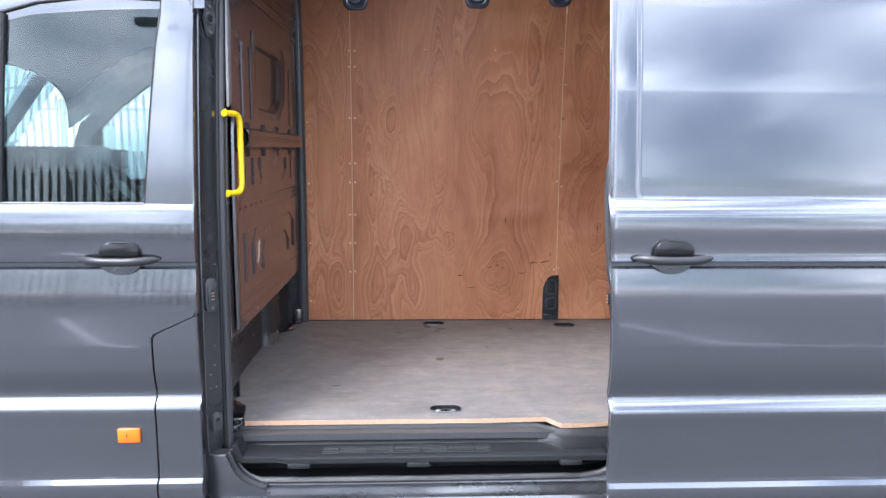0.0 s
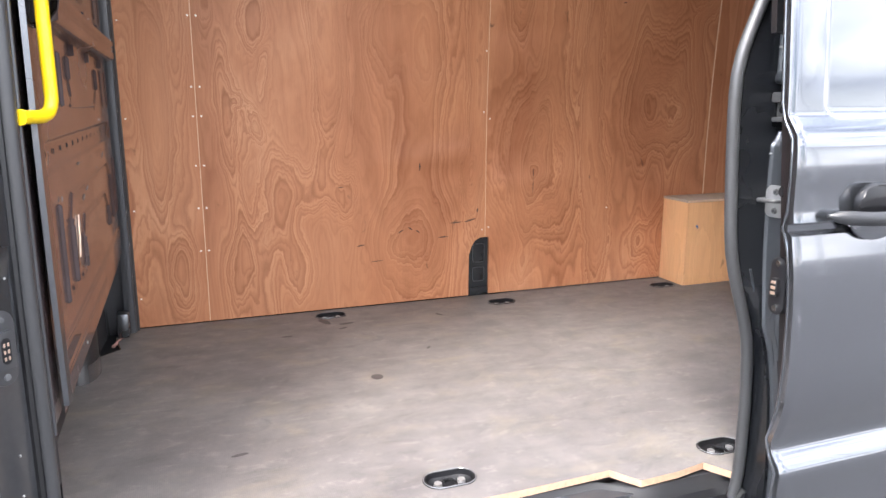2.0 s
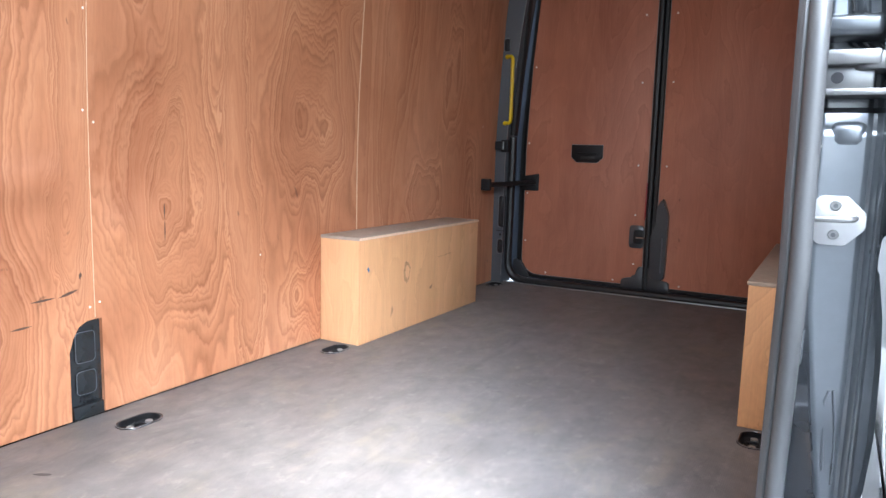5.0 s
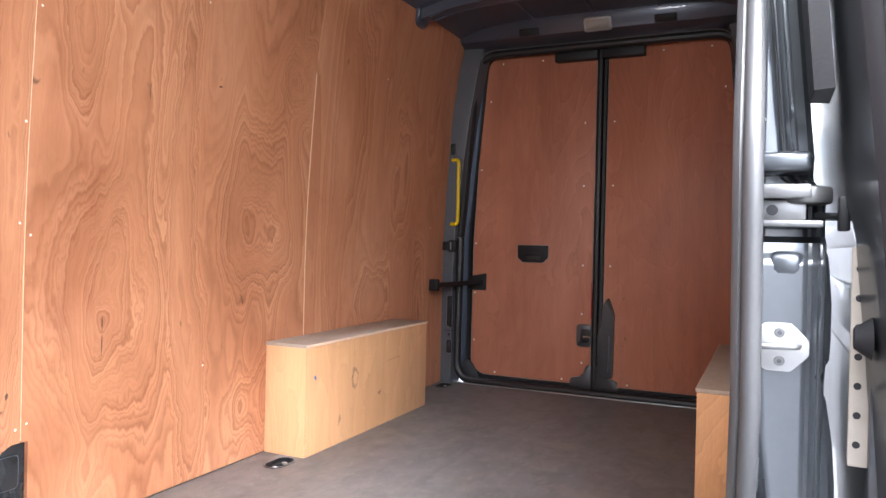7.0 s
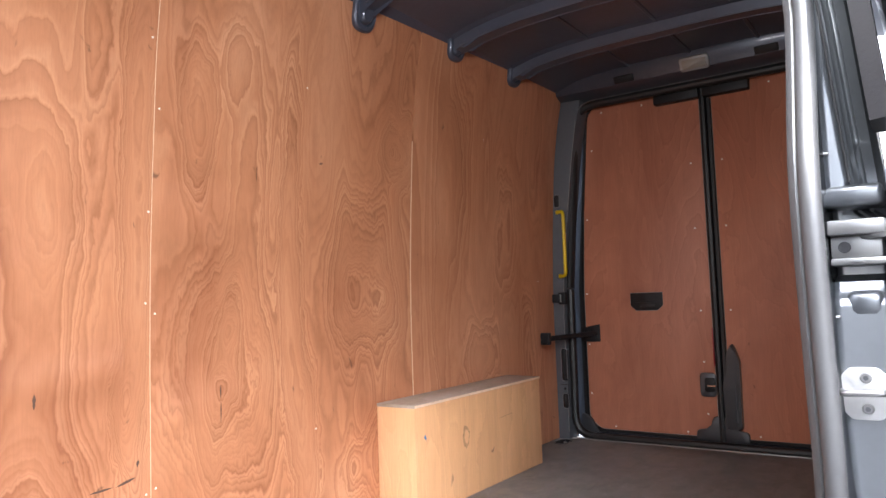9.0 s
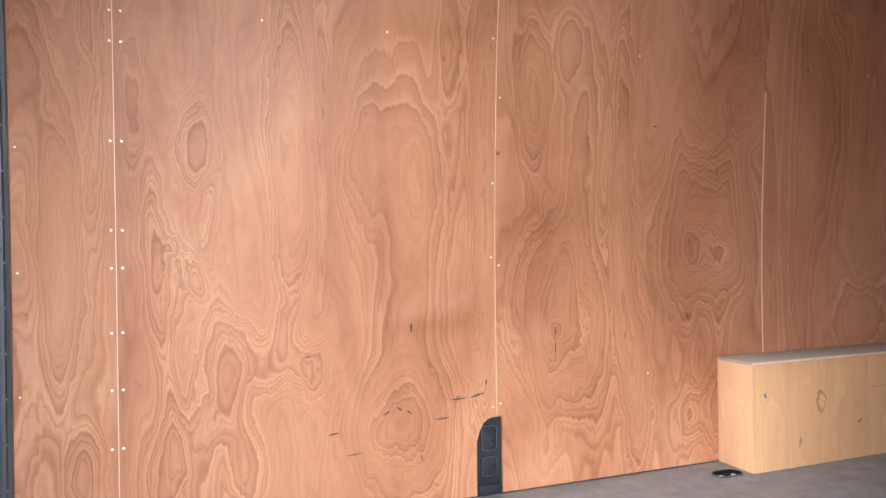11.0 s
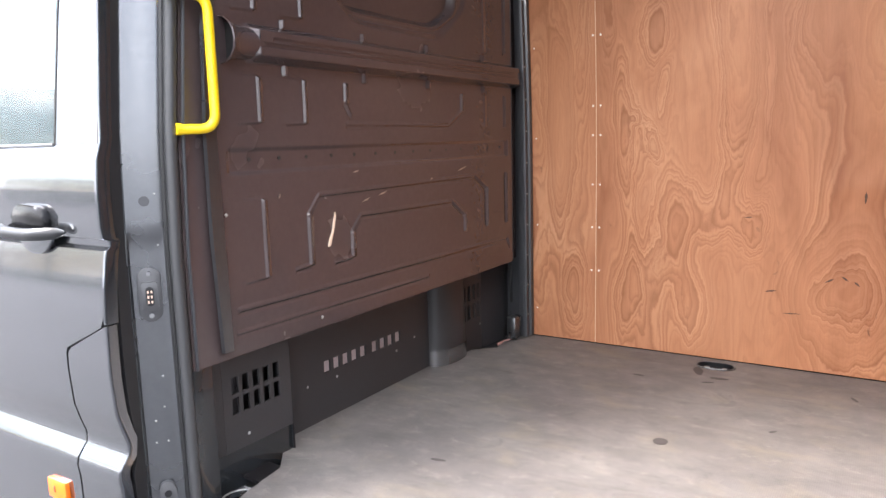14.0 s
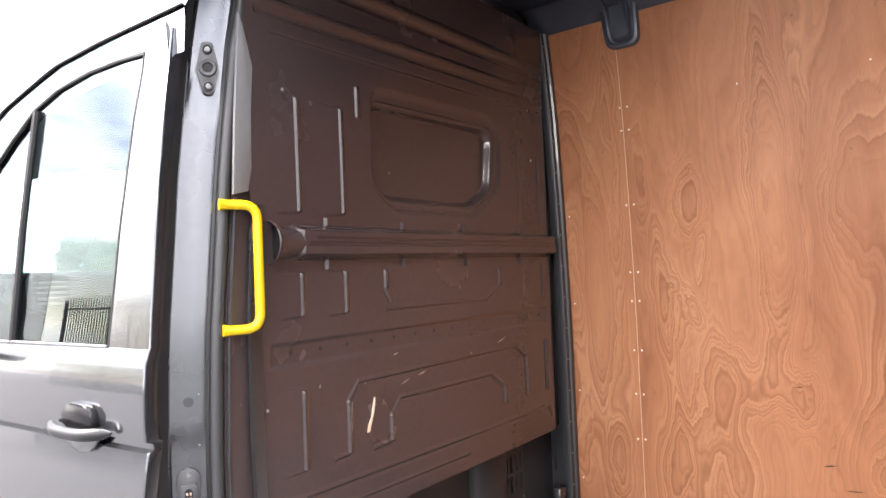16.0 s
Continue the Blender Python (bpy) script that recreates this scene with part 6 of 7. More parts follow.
arc = [(0.105 - 0.135 * math.sin(a), 0.545 - 0.135 * math.cos(a)) for a in np.linspace(0, math.pi / 2, 9)]
for dy, grow, mat_ in ((0.0, 0.0, SHUT), (0.022, 0.018, INNER)):
    pts = [(-0.096, 0.34), (0.105, 0.34)] + [(x + grow * (0.105 - x) / 0.135 * 0.6, z + grow * (0.545 - z) / 0.135 * 0.6) for x, z in arc] + [(-0.096, 0.545)]
    part("sill_corner", prism(bmesh.new(), pts, "y", -1.775 + dy, -1.74 + dy, 0.006), mat_, sill)
part("sill_plate", boxed((1.36, -1.80, 0.382), (1.46, -1.72, 0.398), 0.003), ZINC, sill)

# ---- body panels ----
ZR = [z for z, o in SIDE]


def side_rows(xa, xb, z0, z1, base=SKIN, dz=0.0, n=2, sink=None):
    """Rows of points over a body side: xa, xb may follow the height."""
    fa = xa if callable(xa) else (lambda z: xa)
    fb = xb if callable(xb) else (lambda z: xb)
    zs = sorted({z0, z1, *[z for z in ZR if z0 < z < z1], *np.linspace(z0, z1, 12), *[z for z in (0.985, 0.99, 1.0, 1.02, 1.05, 1.058) if z0 < z < z1]})
    return [[(x, base - out(z) + (sink(x, z) if sink else 0.0), z + dz) for x in np.linspace(fa(z), fb(z), n)] for z in zs]


def skin_part(name, rows, mat, parent, label="", depth=0.012, s=0):
    bm = bmesh.new()
    rows = [[(x, mirrored(y, s), z) for x, y, z in r] for r in rows]
    loft(bm, rows)
    ext = bmesh.ops.extrude_face_region(bm, geom=list(bm.faces))
    bmesh.ops.translate(bm, vec=(0, depth if s == 0 else -depth, 0), verts=[v for v in ext["geom"] if isinstance(v, bmesh.types.BMVert)])
    return part(name, bm, mat, parent, label, smooth=40)


van = thing("van_body", (1.0, MID, 0.0), "metallic grey high-roof panel van body standing on tarmac", "van")
skin_part("side_panel", side_rows(1.53, 4.26, 0.36, 2.45, n=12), PAINT, van)
skin_part("side_panel", side_rows(-0.10, 4.26, 0.36, 2.45, SKIN - 0.06, n=12), PAINT, van, s=1)
skin_part("head_rail", side_rows(-0.10, 1.53, 2.40, 2.45, n=4), PAINT, van)
skin_part("fuel_flap_panel", side_rows(lambda z: np.interp(z, [0.0, 0.982, 0.997, 1.062], [-0.2435, -0.2435, -0.2365, -0.098]), -0.0965, 0.40, 1.062, n=3), PAINT, van, "grey filler panel behind the cab door")
bm = bmesh.new()
loft(bm, [[(x, skin(z) + dy, z) for x, dy in ((-0.0965, 0.0), (-0.0945, 0.003), (-0.094, 0.010), (-0.094, 0.026), (-0.103, 0.028))] for z in sorted({0.40, 1.062, *[z for z in ZR if 0.40 < z < 1.062], *np.linspace(0.40, 1.062, 20)})])
part("panel_hem", bm, PAINT, van, "folded edge of the filler panel")
# black strip added behind the panel gap to darken its line
part("gap_seal", tubed([(-0.2465, skin(z) + 0.012, z) for z in np.linspace(0.40, 0.98, 14)] + [(-0.240, skin(0.997) + 0.012, 0.999), (-0.099, skin(1.06) + 0.012, 1.064)], 0.006, 6), RUBBER, van)
skin_part("front_sill", side_rows(-1.1, -0.095, 0.33, 0.395, n=4), PAINT, van)
bm = bmesh.new()


def top_z(x):
    return float(np.interp(x, [-1.36, -1.15, -0.9, -0.6, -0.3, 0.0, 4.3], [2.02, 2.19, 2.38, 2.54, 2.65, 2.73, 2.76]))


def rail_z(x):
    return float(np.interp(x, [-1.36, -1.1, -0.9, -0.62, -0.4, -0.05, 0.1, 4.3], [1.80, 1.975, 2.075, 2.150, 2.168, 2.180, 2.44, 2.45]))


rows = []
for x in (-1.36, -1.25, -1.15, -1.02, -0.9, -0.75, -0.6, -0.45, -0.3, -0.15, -0.05, 0.1, 1.0, 2.0, 3.0, 4.0, 4.2, 4.27):
    rz, tz = rail_z(x), top_z(x) - (0.03 if x > 4.25 else 0)
    ys_ = skin(rz) - 0.004
    half = []
    for t in np.linspace(0, 1, 9):
        a = t * math.pi / 2
        half.append((ys_ + (MID - 0.05 - ys_) * (1 - max(0.0, math.cos(a)) ** 0.6), rz + (tz - rz) * max(0.0, math.sin(a)) ** 0.8))
    rows.append([(x, y, z) for y, z in half] + [(x, 2 * MID + 0.06 - y, z) for y, z in half[::-1]])
loft(bm, rows)
part("roof", bm, PAINT, van, smooth=40)
# gutter line over the cab door
for s in (0, 1):
    part("gutter", tubed([(x, mirrored(skin(rail_z(x)) - 0.006, s), rail_z(x) + 0.004) for x in np.linspace(-1.36, -0.06, 20)], 0.0028, 6), RUBBER, van)
# painted rail between the gutter and the door frame
for s in (0, 1):
    b = bmesh.new()
    loft(b, [[(x, mirrored(skin(z) + dy, s), z) for z, dy in ((rail_z(x) + 0.004, 0.000), (rail_z(x) - 0.012, 0.002), (rail_z(x) - 0.03, 0.006), (rail_z(x) - 0.10, 0.012))] for x in np.linspace(-1.33, -0.06, 22)])
    part("cant_rail", b, PAINT, van)
# nose
bm = bmesh.new()
rows = []
for x, w, z in ((-1.36, 0.97, 1.44), (-1.7, 0.96, 1.36), (-2.0, 0.93, 1.24), (-2.25, 0.86, 1.10), (-2.38, 0.78, 0.95), (-2.44, 0.72, 0.72), (-2.46, 0.70, 0.45), (-2.40, 0.70, 0.26)):
    rows.append([(x, MID - w, 0.30 if z > 0.5 else 0.26), (x, MID - w, min(z, 0.75)), (x, MID - w + 0.03, z - 0.12 if z > 0.9 else min(z, 0.8)), (x - 0.01, MID - w + 0.16, z - 0.02), (x - 0.02, MID, z), (x - 0.01, MID + w - 0.16, z - 0.02),
                 (x, MID + w - 0.03, z - 0.12 if z > 0.9 else min(z, 0.8)), (x, MID + w, min(z, 0.75)), (x, MID + w, 0.30 if z > 0.5 else 0.26)])
loft(bm, rows)
part("bonnet", bm, PAINT, van)
part("front_bumper", prism(bmesh.new(), rounded([(-2.48, 0.25), (-1.95, 0.25), (-1.95, 0.55), (-2.30, 0.62), (-2.52, 0.55)], 0.06), "y", MID - 0.80, MID + 0.80, 0.03), BLACK, van)
part("grille", prism(bmesh.new(), rounded([(-2.46, 0.62), (-2.40, 0.95), (-2.30, 0.97), (-2.36, 0.62)], 0.02), "y", MID - 0.45, MID + 0.45, 0.01), BLACK, van)
for y in (MID - 0.66, MID + 0.66):
    part("headlight", prism(bmesh.new(), rounded([(-2.42, 0.68), (-2.30, 0.98), (-2.16, 0.98), (-2.26, 0.68)], 0.03), "y", y - 0.15, y + 0.15, 0.03), GLASS, van)
    bm = bmesh.new()
    tube(bm, bend([(-1.36, y * 1 + (0.17 if y < MID else -0.17) - (0.18 if y < MID else -0.18), 2.0), (-1.95, y + (-0.18 if y < MID else 0.18), 1.32)], 0.1), 0.05, 8)
    part("screen_pillar", bm, PAINT, van)
sb = bmesh.new()
loft(sb, [[(-1.33 + 0.02 * abs(t) ** 2, MID + 0.80 * t, 2.05 - 0.05 * t * t) for t in np.linspace(-1, 1, 9)], [(-1.97 + 0.12 * abs(t) ** 2, MID + 0.88 * t, 1.32) for t in np.linspace(-1, 1, 9)]])
ext = bmesh.ops.extrude_face_region(sb, geom=list(sb.faces))
bmesh.ops.translate(sb, vec=(0.004, 0, 0.004), verts=[v for v in ext["geom"] if isinstance(v, bmesh.types.BMVert)])
ws = part("windscreen", sb, GLASS, van)
ws.visible_shadow = False
bm = bmesh.new()
loft(bm, [[(x + 0.05, MID + (0.80 - 0.06 * (x < -1.0)) * t, min(top_z(x) - 0.06, 2.30) - 0.13 * t ** 4) for t in np.linspace(-1, 1, 13)] for x in (-1.30, -1.1, -0.9, -0.6, -0.3, -0.16)])
part("headliner", bm, HEADLINING, van, "pale grey cab headlining")
for s in (0, 1):
    bm = bmesh.new()
    loft(bm, [[(-0.14, mirrored(skin(z) + 0.05, s), z), (-0.10, mirrored(skin(z) + 0.12, s), z), (-0.12, mirrored(skin(z) + 0.35, s), z)] for z in np.linspace(0.5, 2.3, 8)])
    part("pillar_trim", bm, SEATCLOTH, van)
part("cab_floor", boxed((-2.2, MID - 0.88, 0.42), (-0.12, MID + 0.88, 0.50)), BLACK, van)
part("underbody", boxed((-2.2, MID - 0.70, 0.22), (4.2, MID + 0.70, 0.42), 0.03), BLACK, van)
part("rear_bumper", boxed((4.20, MID - 0.90, 0.33), (4.40, MID + 0.90, 0.56), 0.04), BLACK, van)
bm = boxed((-0.375, SKIN - 0.026, 0.622), (-0.300, SKIN - 0.012, 0.671), 0.004)
ind = thing("side_indicator", (-0.338, SKIN - 0.02, 0.646), "small rectangular orange side marker lamp", "marker lamp")
part("lens", bm, ORANGE, ind)
part("lens_core", boxed((-0.346, SKIN - 0.0275, 0.640), (-0.342, SKIN - 0.0262, 0.656), 0.001, 1), GRIP, ind)


# ---- door handles ----
def door_handle(parent, x0, x1, z, base):
    h = part("handle_cup", prism(bmesh.new(), [((x0 + x1) / 2 + 0.072 * math.cos(a), z - 0.004 + 0.052 * math.sin(a)) for a in np.linspace(math.pi, 2 * math.pi, 16)], "y", base + 0.002, base - 0.006, 0.002), PAINT, parent, "grey finger dish under the handle")
    b = bmesh.new()
    prof = rounded([((x0 + x1) / 2 - 0.072, z), ((x0 + x1) / 2 + 0.072, z), ((x0 + x1) / 2 + 0.058, z + 0.052), ((x0 + x1) / 2 - 0.050, z + 0.056)], 0.035, 6)
    prism(b, prof, "y", base - 0.001, base - 0.020, 0.006)
    part("handle_cap", b, HANDLE, h, "black cap above the grip")
    b = bmesh.new()
    n = 15
    rows = []
    for i in range(n):
        t = i / (n - 1)
        x = x0 + (x1 - x0) * t
        w = 0.011 * min(1.0, 3.2 * math.sqrt(max(1e-4, t * (1 - t)))) + 0.003
        yo = base - 0.010 - 0.030 * min(1.0, 4 * t * (1 - t) * 1.25)
        zc_ = z - 0.002 - 0.006 * math.sin(math.pi * t)
        rows.append([(x, yo + 0.8 * w * math.cos(a), zc_ + w * math.sin(a)) for a in np.linspace(0, 2 * math.pi, 11)[:-1]])
    loft(b, rows, closed=True, caps=True)
    part("grip", b, GRIP, h, "dark grey pull grip")


# ---- cab doors ----
REAR = [(1.435, -0.262, -0.1), (1.7, -0.243, -0.098), (1.95, -0.222, -0.096), (2.06, -0.205, -0.094)]
TOPL = [(-0.203, 2.103), (-0.32, 2.108), (-0.45, 2.106), (-0.60, 2.088), (-0.72, 2.053), (-0.84, 1.980), (-1.02, 1.850), (-1.20, 1.680)]


def cab_door(s):
    d = thing("cab_door", (-0.7, mirrored(SKIN, s), 0.4), "closed metallic grey cab door with tinted side window" if s == 0 else "grey cab door across the cab, seen through glass", "door", "cab doors")
    edge_x = lambda z: float(np.interp(z, [0.0, 0.985, 1.0, 1.064, 3], [-0.250, -0.250, -0.243, -0.1, -0.1]))
    skin_part("door_skin", side_rows(-1.36, edge_x, 0.40, 1.436, n=8), PAINT, d, depth=0.03, s=s)
    ring = []
    for z, xi, xo in REAR:
        ring.append([(x, skin(z) + dy, z) for x, dy in ((xi, 0.010), (xi + 0.006, 0.002), ((xi + xo) / 2, 0.0), (xo, 0.0))])
    for (x, z), lift, fwd in zip(TOPL, (0.058, 0.05, 0.05, 0.05, 0.05, 0.055, 0.06, 0.07), (0.075, 0, 0, 0, -0.01, -0.02, -0.04, -0.06)):
        ring.append([(x + fwd * t, skin(z + lift * t) + dy, z + lift * t) for t, dy in ((0, 0.010), (0.08, 0.002), (0.5, 0.0), (1, 0.0))])
    ring.append([(x, skin(1.44) + dy, 1.44) for x, dy in ((-1.28, 0.010), (-1.29, 0.002), (-1.32, 0.0), (-1.36, 0.0))])
    skin_part("window_frame", ring, PAINT, d, depth=0.03, s=s)
    inner = [(x, z) for z, x, _ in REAR] + TOPL + [(-1.28, 1.44)]
    b = bmesh.new()
    tube(b, [(x + 0.004, mirrored(skin(z) + 0.004, s), z) for x, z in inner] + [(-0.8, mirrored(skin(1.437) + 0.004, s), 1.437)], 0.0045, 6, True)
    part("window_rubber", b, RUBBER, d)
    gl = []
    for z in np.linspace(1.43, 2.09, 10):
        xb = float(np.interp(z, [1.43, 2.06, 2.1], [-0.262, -0.205, -0.203]))
        xa = float(np.interp(z, [p[1] for p in TOPL[::-1]], [p[0] for p in TOPL[::-1]])) if z > 1.68 else float(np.interp(z, [1.43, 1.68], [-1.29, -1.20]))
        gl.append([(x, mirrored(skin(z) + 0.012, s), z) for x in np.linspace(min(xa, xb - 0.002), xb, 4)])
    b = bmesh.new()
    loft(b, gl)
    ext = bmesh.ops.extrude_face_region(b, geom=list(b.faces))
    bmesh.ops.translate(b, vec=(0, 0.004 if s == 0 else -0.004, 0), verts=[v for v in ext["geom"] if isinstance(v, bmesh.types.BMVert)])
    w = part("window_pane", b, GLASS, d, "lightly tinted side window glass")
    w.visible_shadow = False
    b = bmesh.new()
    tube(b, [(-0.705, mirrored(skin(2.05) + 0.004, s), 2.05), (-0.713, mirrored(skin(1.75) + 0.004, s), 1.75), (-0.724, mirrored(skin(1.435) + 0.004, s), 1.435)], 0.010, 8)
    part("quarter_bar", b, BLACK, d, "black quarter light divider")
    part("belt_seal", tubed([(-1.28, mirrored(skin(1.437) - 0.003, s), 1.437), (-0.26, mirrored(skin(1.437) - 0.001, s), 1.437)], 0.004, 6), CHROME_GREY, d)
    part("inner_trim", boxed((-1.30, min(mirrored(SKIN + 0.04, s), mirrored(SKIN + 0.10, s)), 0.52), (-0.27, max(mirrored(SKIN + 0.04, s), mirrored(SKIN + 0.10, s)), 1.40), 0.02), BLACK, d)
    b = bmesh.new()
    loft(b, [[(x, mirrored(skin(z) + dy, s), z) for x, dy in ((-0.1, 0.0), (-0.0965, 0.002), (-0.0945, 0.008), (-0.094, 0.030), (-0.103, 0.032))] for z in sorted({1.066, 2.14, *[z for z in ZR if 1.066 < z < 2.14], *np.linspace(1.066, 2.14, 20)})])
    part("edge_hem", b, PAINT, d, "folded painted rear edge")
    b = bmesh.new()
    loft(b, [[(-0.098 + dx, mirrored(lean(z) + 0.6 * (skin(z) - lean(z)) + dy, s), z) for dx, dy in ((-0.004, 0.026), (0.004, 0.028), (0.005, 0.056), (-0.004, 0.058))] for z in np.linspace(0.46, 2.14, 40)], closed=True, caps=True)
    part("edge_rubber", b, RUBBER, d, "black rubber along the rear edge")
    if s == 0:
        door_handle(d, -0.470, -0.209, 1.256, SKIN - 0.004)
    return d


cab_door(0)
cab_door(1)
for s in (0, 1):
    m = thing("wing_mirror", (-1.22, mirrored(-1.98, s), 1.5), "black plastic door mirror on the cab door", "mirror", "door mirrors")
    part("housing", boxed((-1.32, min(mirrored(-2.10, s), mirrored(-1.90, s)), 1.42), (-1.20, max(mirrored(-2.10, s), mirrored(-1.90, s)), 1.78), 0.04, 3), BLACK, m)
    part("arm", boxed((-1.29, min(mirrored(-1.92, s), mirrored(-1.80, s)), 1.44), (-1.23, max(mirrored(-1.92, s), mirrored(-1.80, s)), 1.50), 0.015), BLACK, m)
    part("mirror_glass", boxed((-1.199, min(mirrored(-2.08, s), mirrored(-1.92, s)), 1.45), (-1.196, max(mirrored(-2.08, s), mirrored(-1.92, s)), 1.75)), STEEL, m)

# ---- cab interior ----
dash = thing("dashboard", (-1.4, MID, 0.5), "black plastic dashboard with air vents, seen through the cab window", "dashboard")
part("dash_body", prism(bmesh.new(), rounded([(-1.07, 0.75), (-0.97, 1.15), (-0.98, 1.52), (-1.06, 1.63), (-1.30, 1.60), (-1.85, 1.38), (-1.85, 0.75)], 0.05), "y", MID - 0.80, MID + 0.80, 0.02), BLACK, dash)
for y in (-1.59, -1.05, -0.71, -0.17):
    v = part("vent_frame", prism(bmesh.new(), rect(y - 0.055, 1.505, y + 0.055, 1.61, 0.01), "x", -1.00, -0.955, 0.006), BLACK, dash)
    for k in range(5):
        part("vent_slat", boxed((-0.957, y - 0.045, 1.523 + 0.016 * k), (-0.950, y + 0.045, 1.529 + 0.016 * k), 0.001, 1), CHROME_GREY, v)
wheel = thing("steering_wheel", (-0.85, -0.50, 1.35), "black steering wheel in the cab", "steering wheel")
tw = Matrix.Translation((-0.85, -0.50, 1.40)) @ Matrix.Rotation(radians(55), 4, "Y")
bm = tubed([(0.19 * math.cos(a), 0.19 * math.sin(a), 0) for a in np.linspace(0, 2 * math.pi, 33)[:-1]], 0.015, 10, True)
bmesh.ops.transform(bm, matrix=tw, verts=bm.verts)
part("rim", bm, BLACK, wheel)
bm = cyl(bmesh.new(), (0, 0, -0.03), (0, 0, 0.02), 0.07, 20, 0.06)
for a in (0.3, 2.84, -1.57):
    tube(bm, [(0.05 * math.cos(a), 0.05 * math.sin(a), 0), (0.185 * math.cos(a), 0.185 * math.sin(a), 0)], 0.014, 8)
bmesh.ops.transform(bm, matrix=tw, verts=bm.verts)
part("hub", bm, BLACK, wheel)
part("column", tubed([(-0.88, -0.50, 1.37), (-1.15, -0.50, 1.15)], 0.035, 10), BLACK, wheel)


def seat(y, w, label):
    t = thing("cab_seat", (-0.5, y, 0.5), label, "seat", "cab seats")
    part("seat_base", boxed((-0.78, y - w / 2 + 0.02, 0.501), (-0.28, y + w / 2 - 0.02, 0.80), 0.02), BLACK, t)
    part("cushion", boxed((-0.82, y - w / 2, 0.80), (-0.24, y + w / 2, 0.94), 0.04, 3), SEATCLOTH, t)
    bm = boxed((-0.36, y - w / 2, 0.92), (-0.22, y + w / 2, 1.42), 0.04, 3)
    for v in bm.verts:
        v.co.x += (v.co.z - 0.92) * 0.10
    part("backrest", bm, SEATCLOTH, t)
    return t


seat(-0.42, 0.48, "black cloth driver's seat in the cab")
seat(-1.26, 0.80, "black cloth passenger bench in the cab")

# ---- sliding door, open ----
slide = thing("sliding_door", (1.98, RIDE, 0.45), "open metallic grey sliding side door hanging on its rail", "door")
X0, X1 = 1.272, 2.69
DZ = 0.022


def ride_out(z):
    """The hanging door leans in above its waist."""
    return out(z) - lerp([(1.24, 0.0), (1.262, 0.008), (1.40, 0.008), (1.445, 0.024), (2.45, 0.024)], z)


def door_sink(x, z):
    a = float(smoothstep(X0 + 0.083, X0 + 0.097, x) * (1 - smoothstep(X1 - 0.12, X1 - 0.105, x)) * smoothstep(1.437, 1.452, z) * (1 - smoothstep(2.26, 2.28, z)))
    r = math.hypot(max(0, X0 + 0.13 - x), max(0, 1.48 - z))
    return 0.007 * a * float(1 - smoothstep(0.040, 0.05, r)) if r > 0 and x < X0 + 0.13 and z < 1.48 else 0.007 * a


def edge_lean(z):
    """The leading edge runs back a little below the waist."""
    return float(np.interp(z, [0.4, 0.6, 1.0, 1.3], [0.012, 0.016, 0.010, 0.0]))


zs = sorted({0.43, 2.40, *[z for z in ZR if 0.43 < z < 2.40], *np.linspace(0.43, 2.40, 30), *np.linspace(1.43, 1.48, 8)})
xs = sorted({*np.linspace(X0, X0 + 0.02, 3), *np.linspace(X0 + 0.08, X0 + 0.135, 10), *np.linspace(X0 + 0.15, X1 - 0.13, 12), *np.linspace(X1 - 0.125, X1 - 0.1, 5), X1})
rows = [[(x + edge_lean(z) * (1 - (x - X0) / (X1 - X0)), RIDE - ride_out(z) + door_sink(x, z) + (0.004 if x < X0 + 0.004 else 0), z + DZ) for x in xs] for z in zs]
skin_part("door_skin", rows, PAINT, slide, depth=0.010)
# folded leading edge and inner panel
bm = bmesh.new()
ed = []
for z in np.linspace(0.43, 2.40, 60):
    b = RIDE - ride_out(z)
    bulge = 0.014 * float(smoothstep(1.05, 1.16, z) * (1 - smoothstep(1.52, 1.62, z)))
    yi = float(np.interp(z + DZ, [0.4, 0.775, 1.02, 1.25, 1.44, 1.75, 2.43], [-1.938, -1.920, -1.903, -1.886, -1.868, -1.836, -1.755]))
    ed.append([(px_ + edge_lean(z), py_, pz_) for px_, py_, pz_ in [(X0 + 0.002, b + 0.006, z + DZ), (X0 + 0.001, b + 0.018, z + DZ), (X0 + 0.016, b + 0.024, z + DZ), (X0 + 0.018, min(b + 0.032, yi - 0.014), z + DZ), (X0 + 0.024, yi - 0.010, z + DZ), (X0 + 0.034, yi, z + DZ), (X0 + 0.13, yi + 0.020, z + DZ), (X0 + 0.18, b + 0.076, z + DZ), (X1 - 0.2, b + 0.076, z + DZ), (X1 - 0.03, b + 0.068, z + DZ), (X1, b + 0.012, z + DZ)]])
loft(bm, [r[5:] for r in ed])
part("inner_shell", bm, INNER, slide)
bm = bmesh.new()
loft(bm, [r[3:6] for r in ed])
part("edge_strip", bm, BLACK, slide, "black leading edge face")
bm = bmesh.new()
loft(bm, [r[:4] for r in ed])
part("edge_fold", bm, PAINT, slide, "folded painted leading edge")
for i, dx, r in ((1, -0.0005, 0.0030), (3, -0.001, 0.0026)):
    part("edge_bead", tubed([(row[i][0] + dx, row[i][1], row[i][2]) for row in ed], r, 8), PAINT, slide)
part("edge_groove", tubed([(row[2][0] - 0.0045, row[2][1] - 0.001, row[2][2]) for row in ed], 0.0030, 6), RUBBER, slide)
for zz_ in (0.43, 2.40):
    b = RIDE - ride_out(zz_)
    part("end_cap", boxed((X0 + 0.02, b + 0.012, zz_ + DZ - 0.004), (X1 - 0.02, b + 0.066, zz_ + DZ + 0.004)), SHUT, slide)
bi = RIDE + 0.076
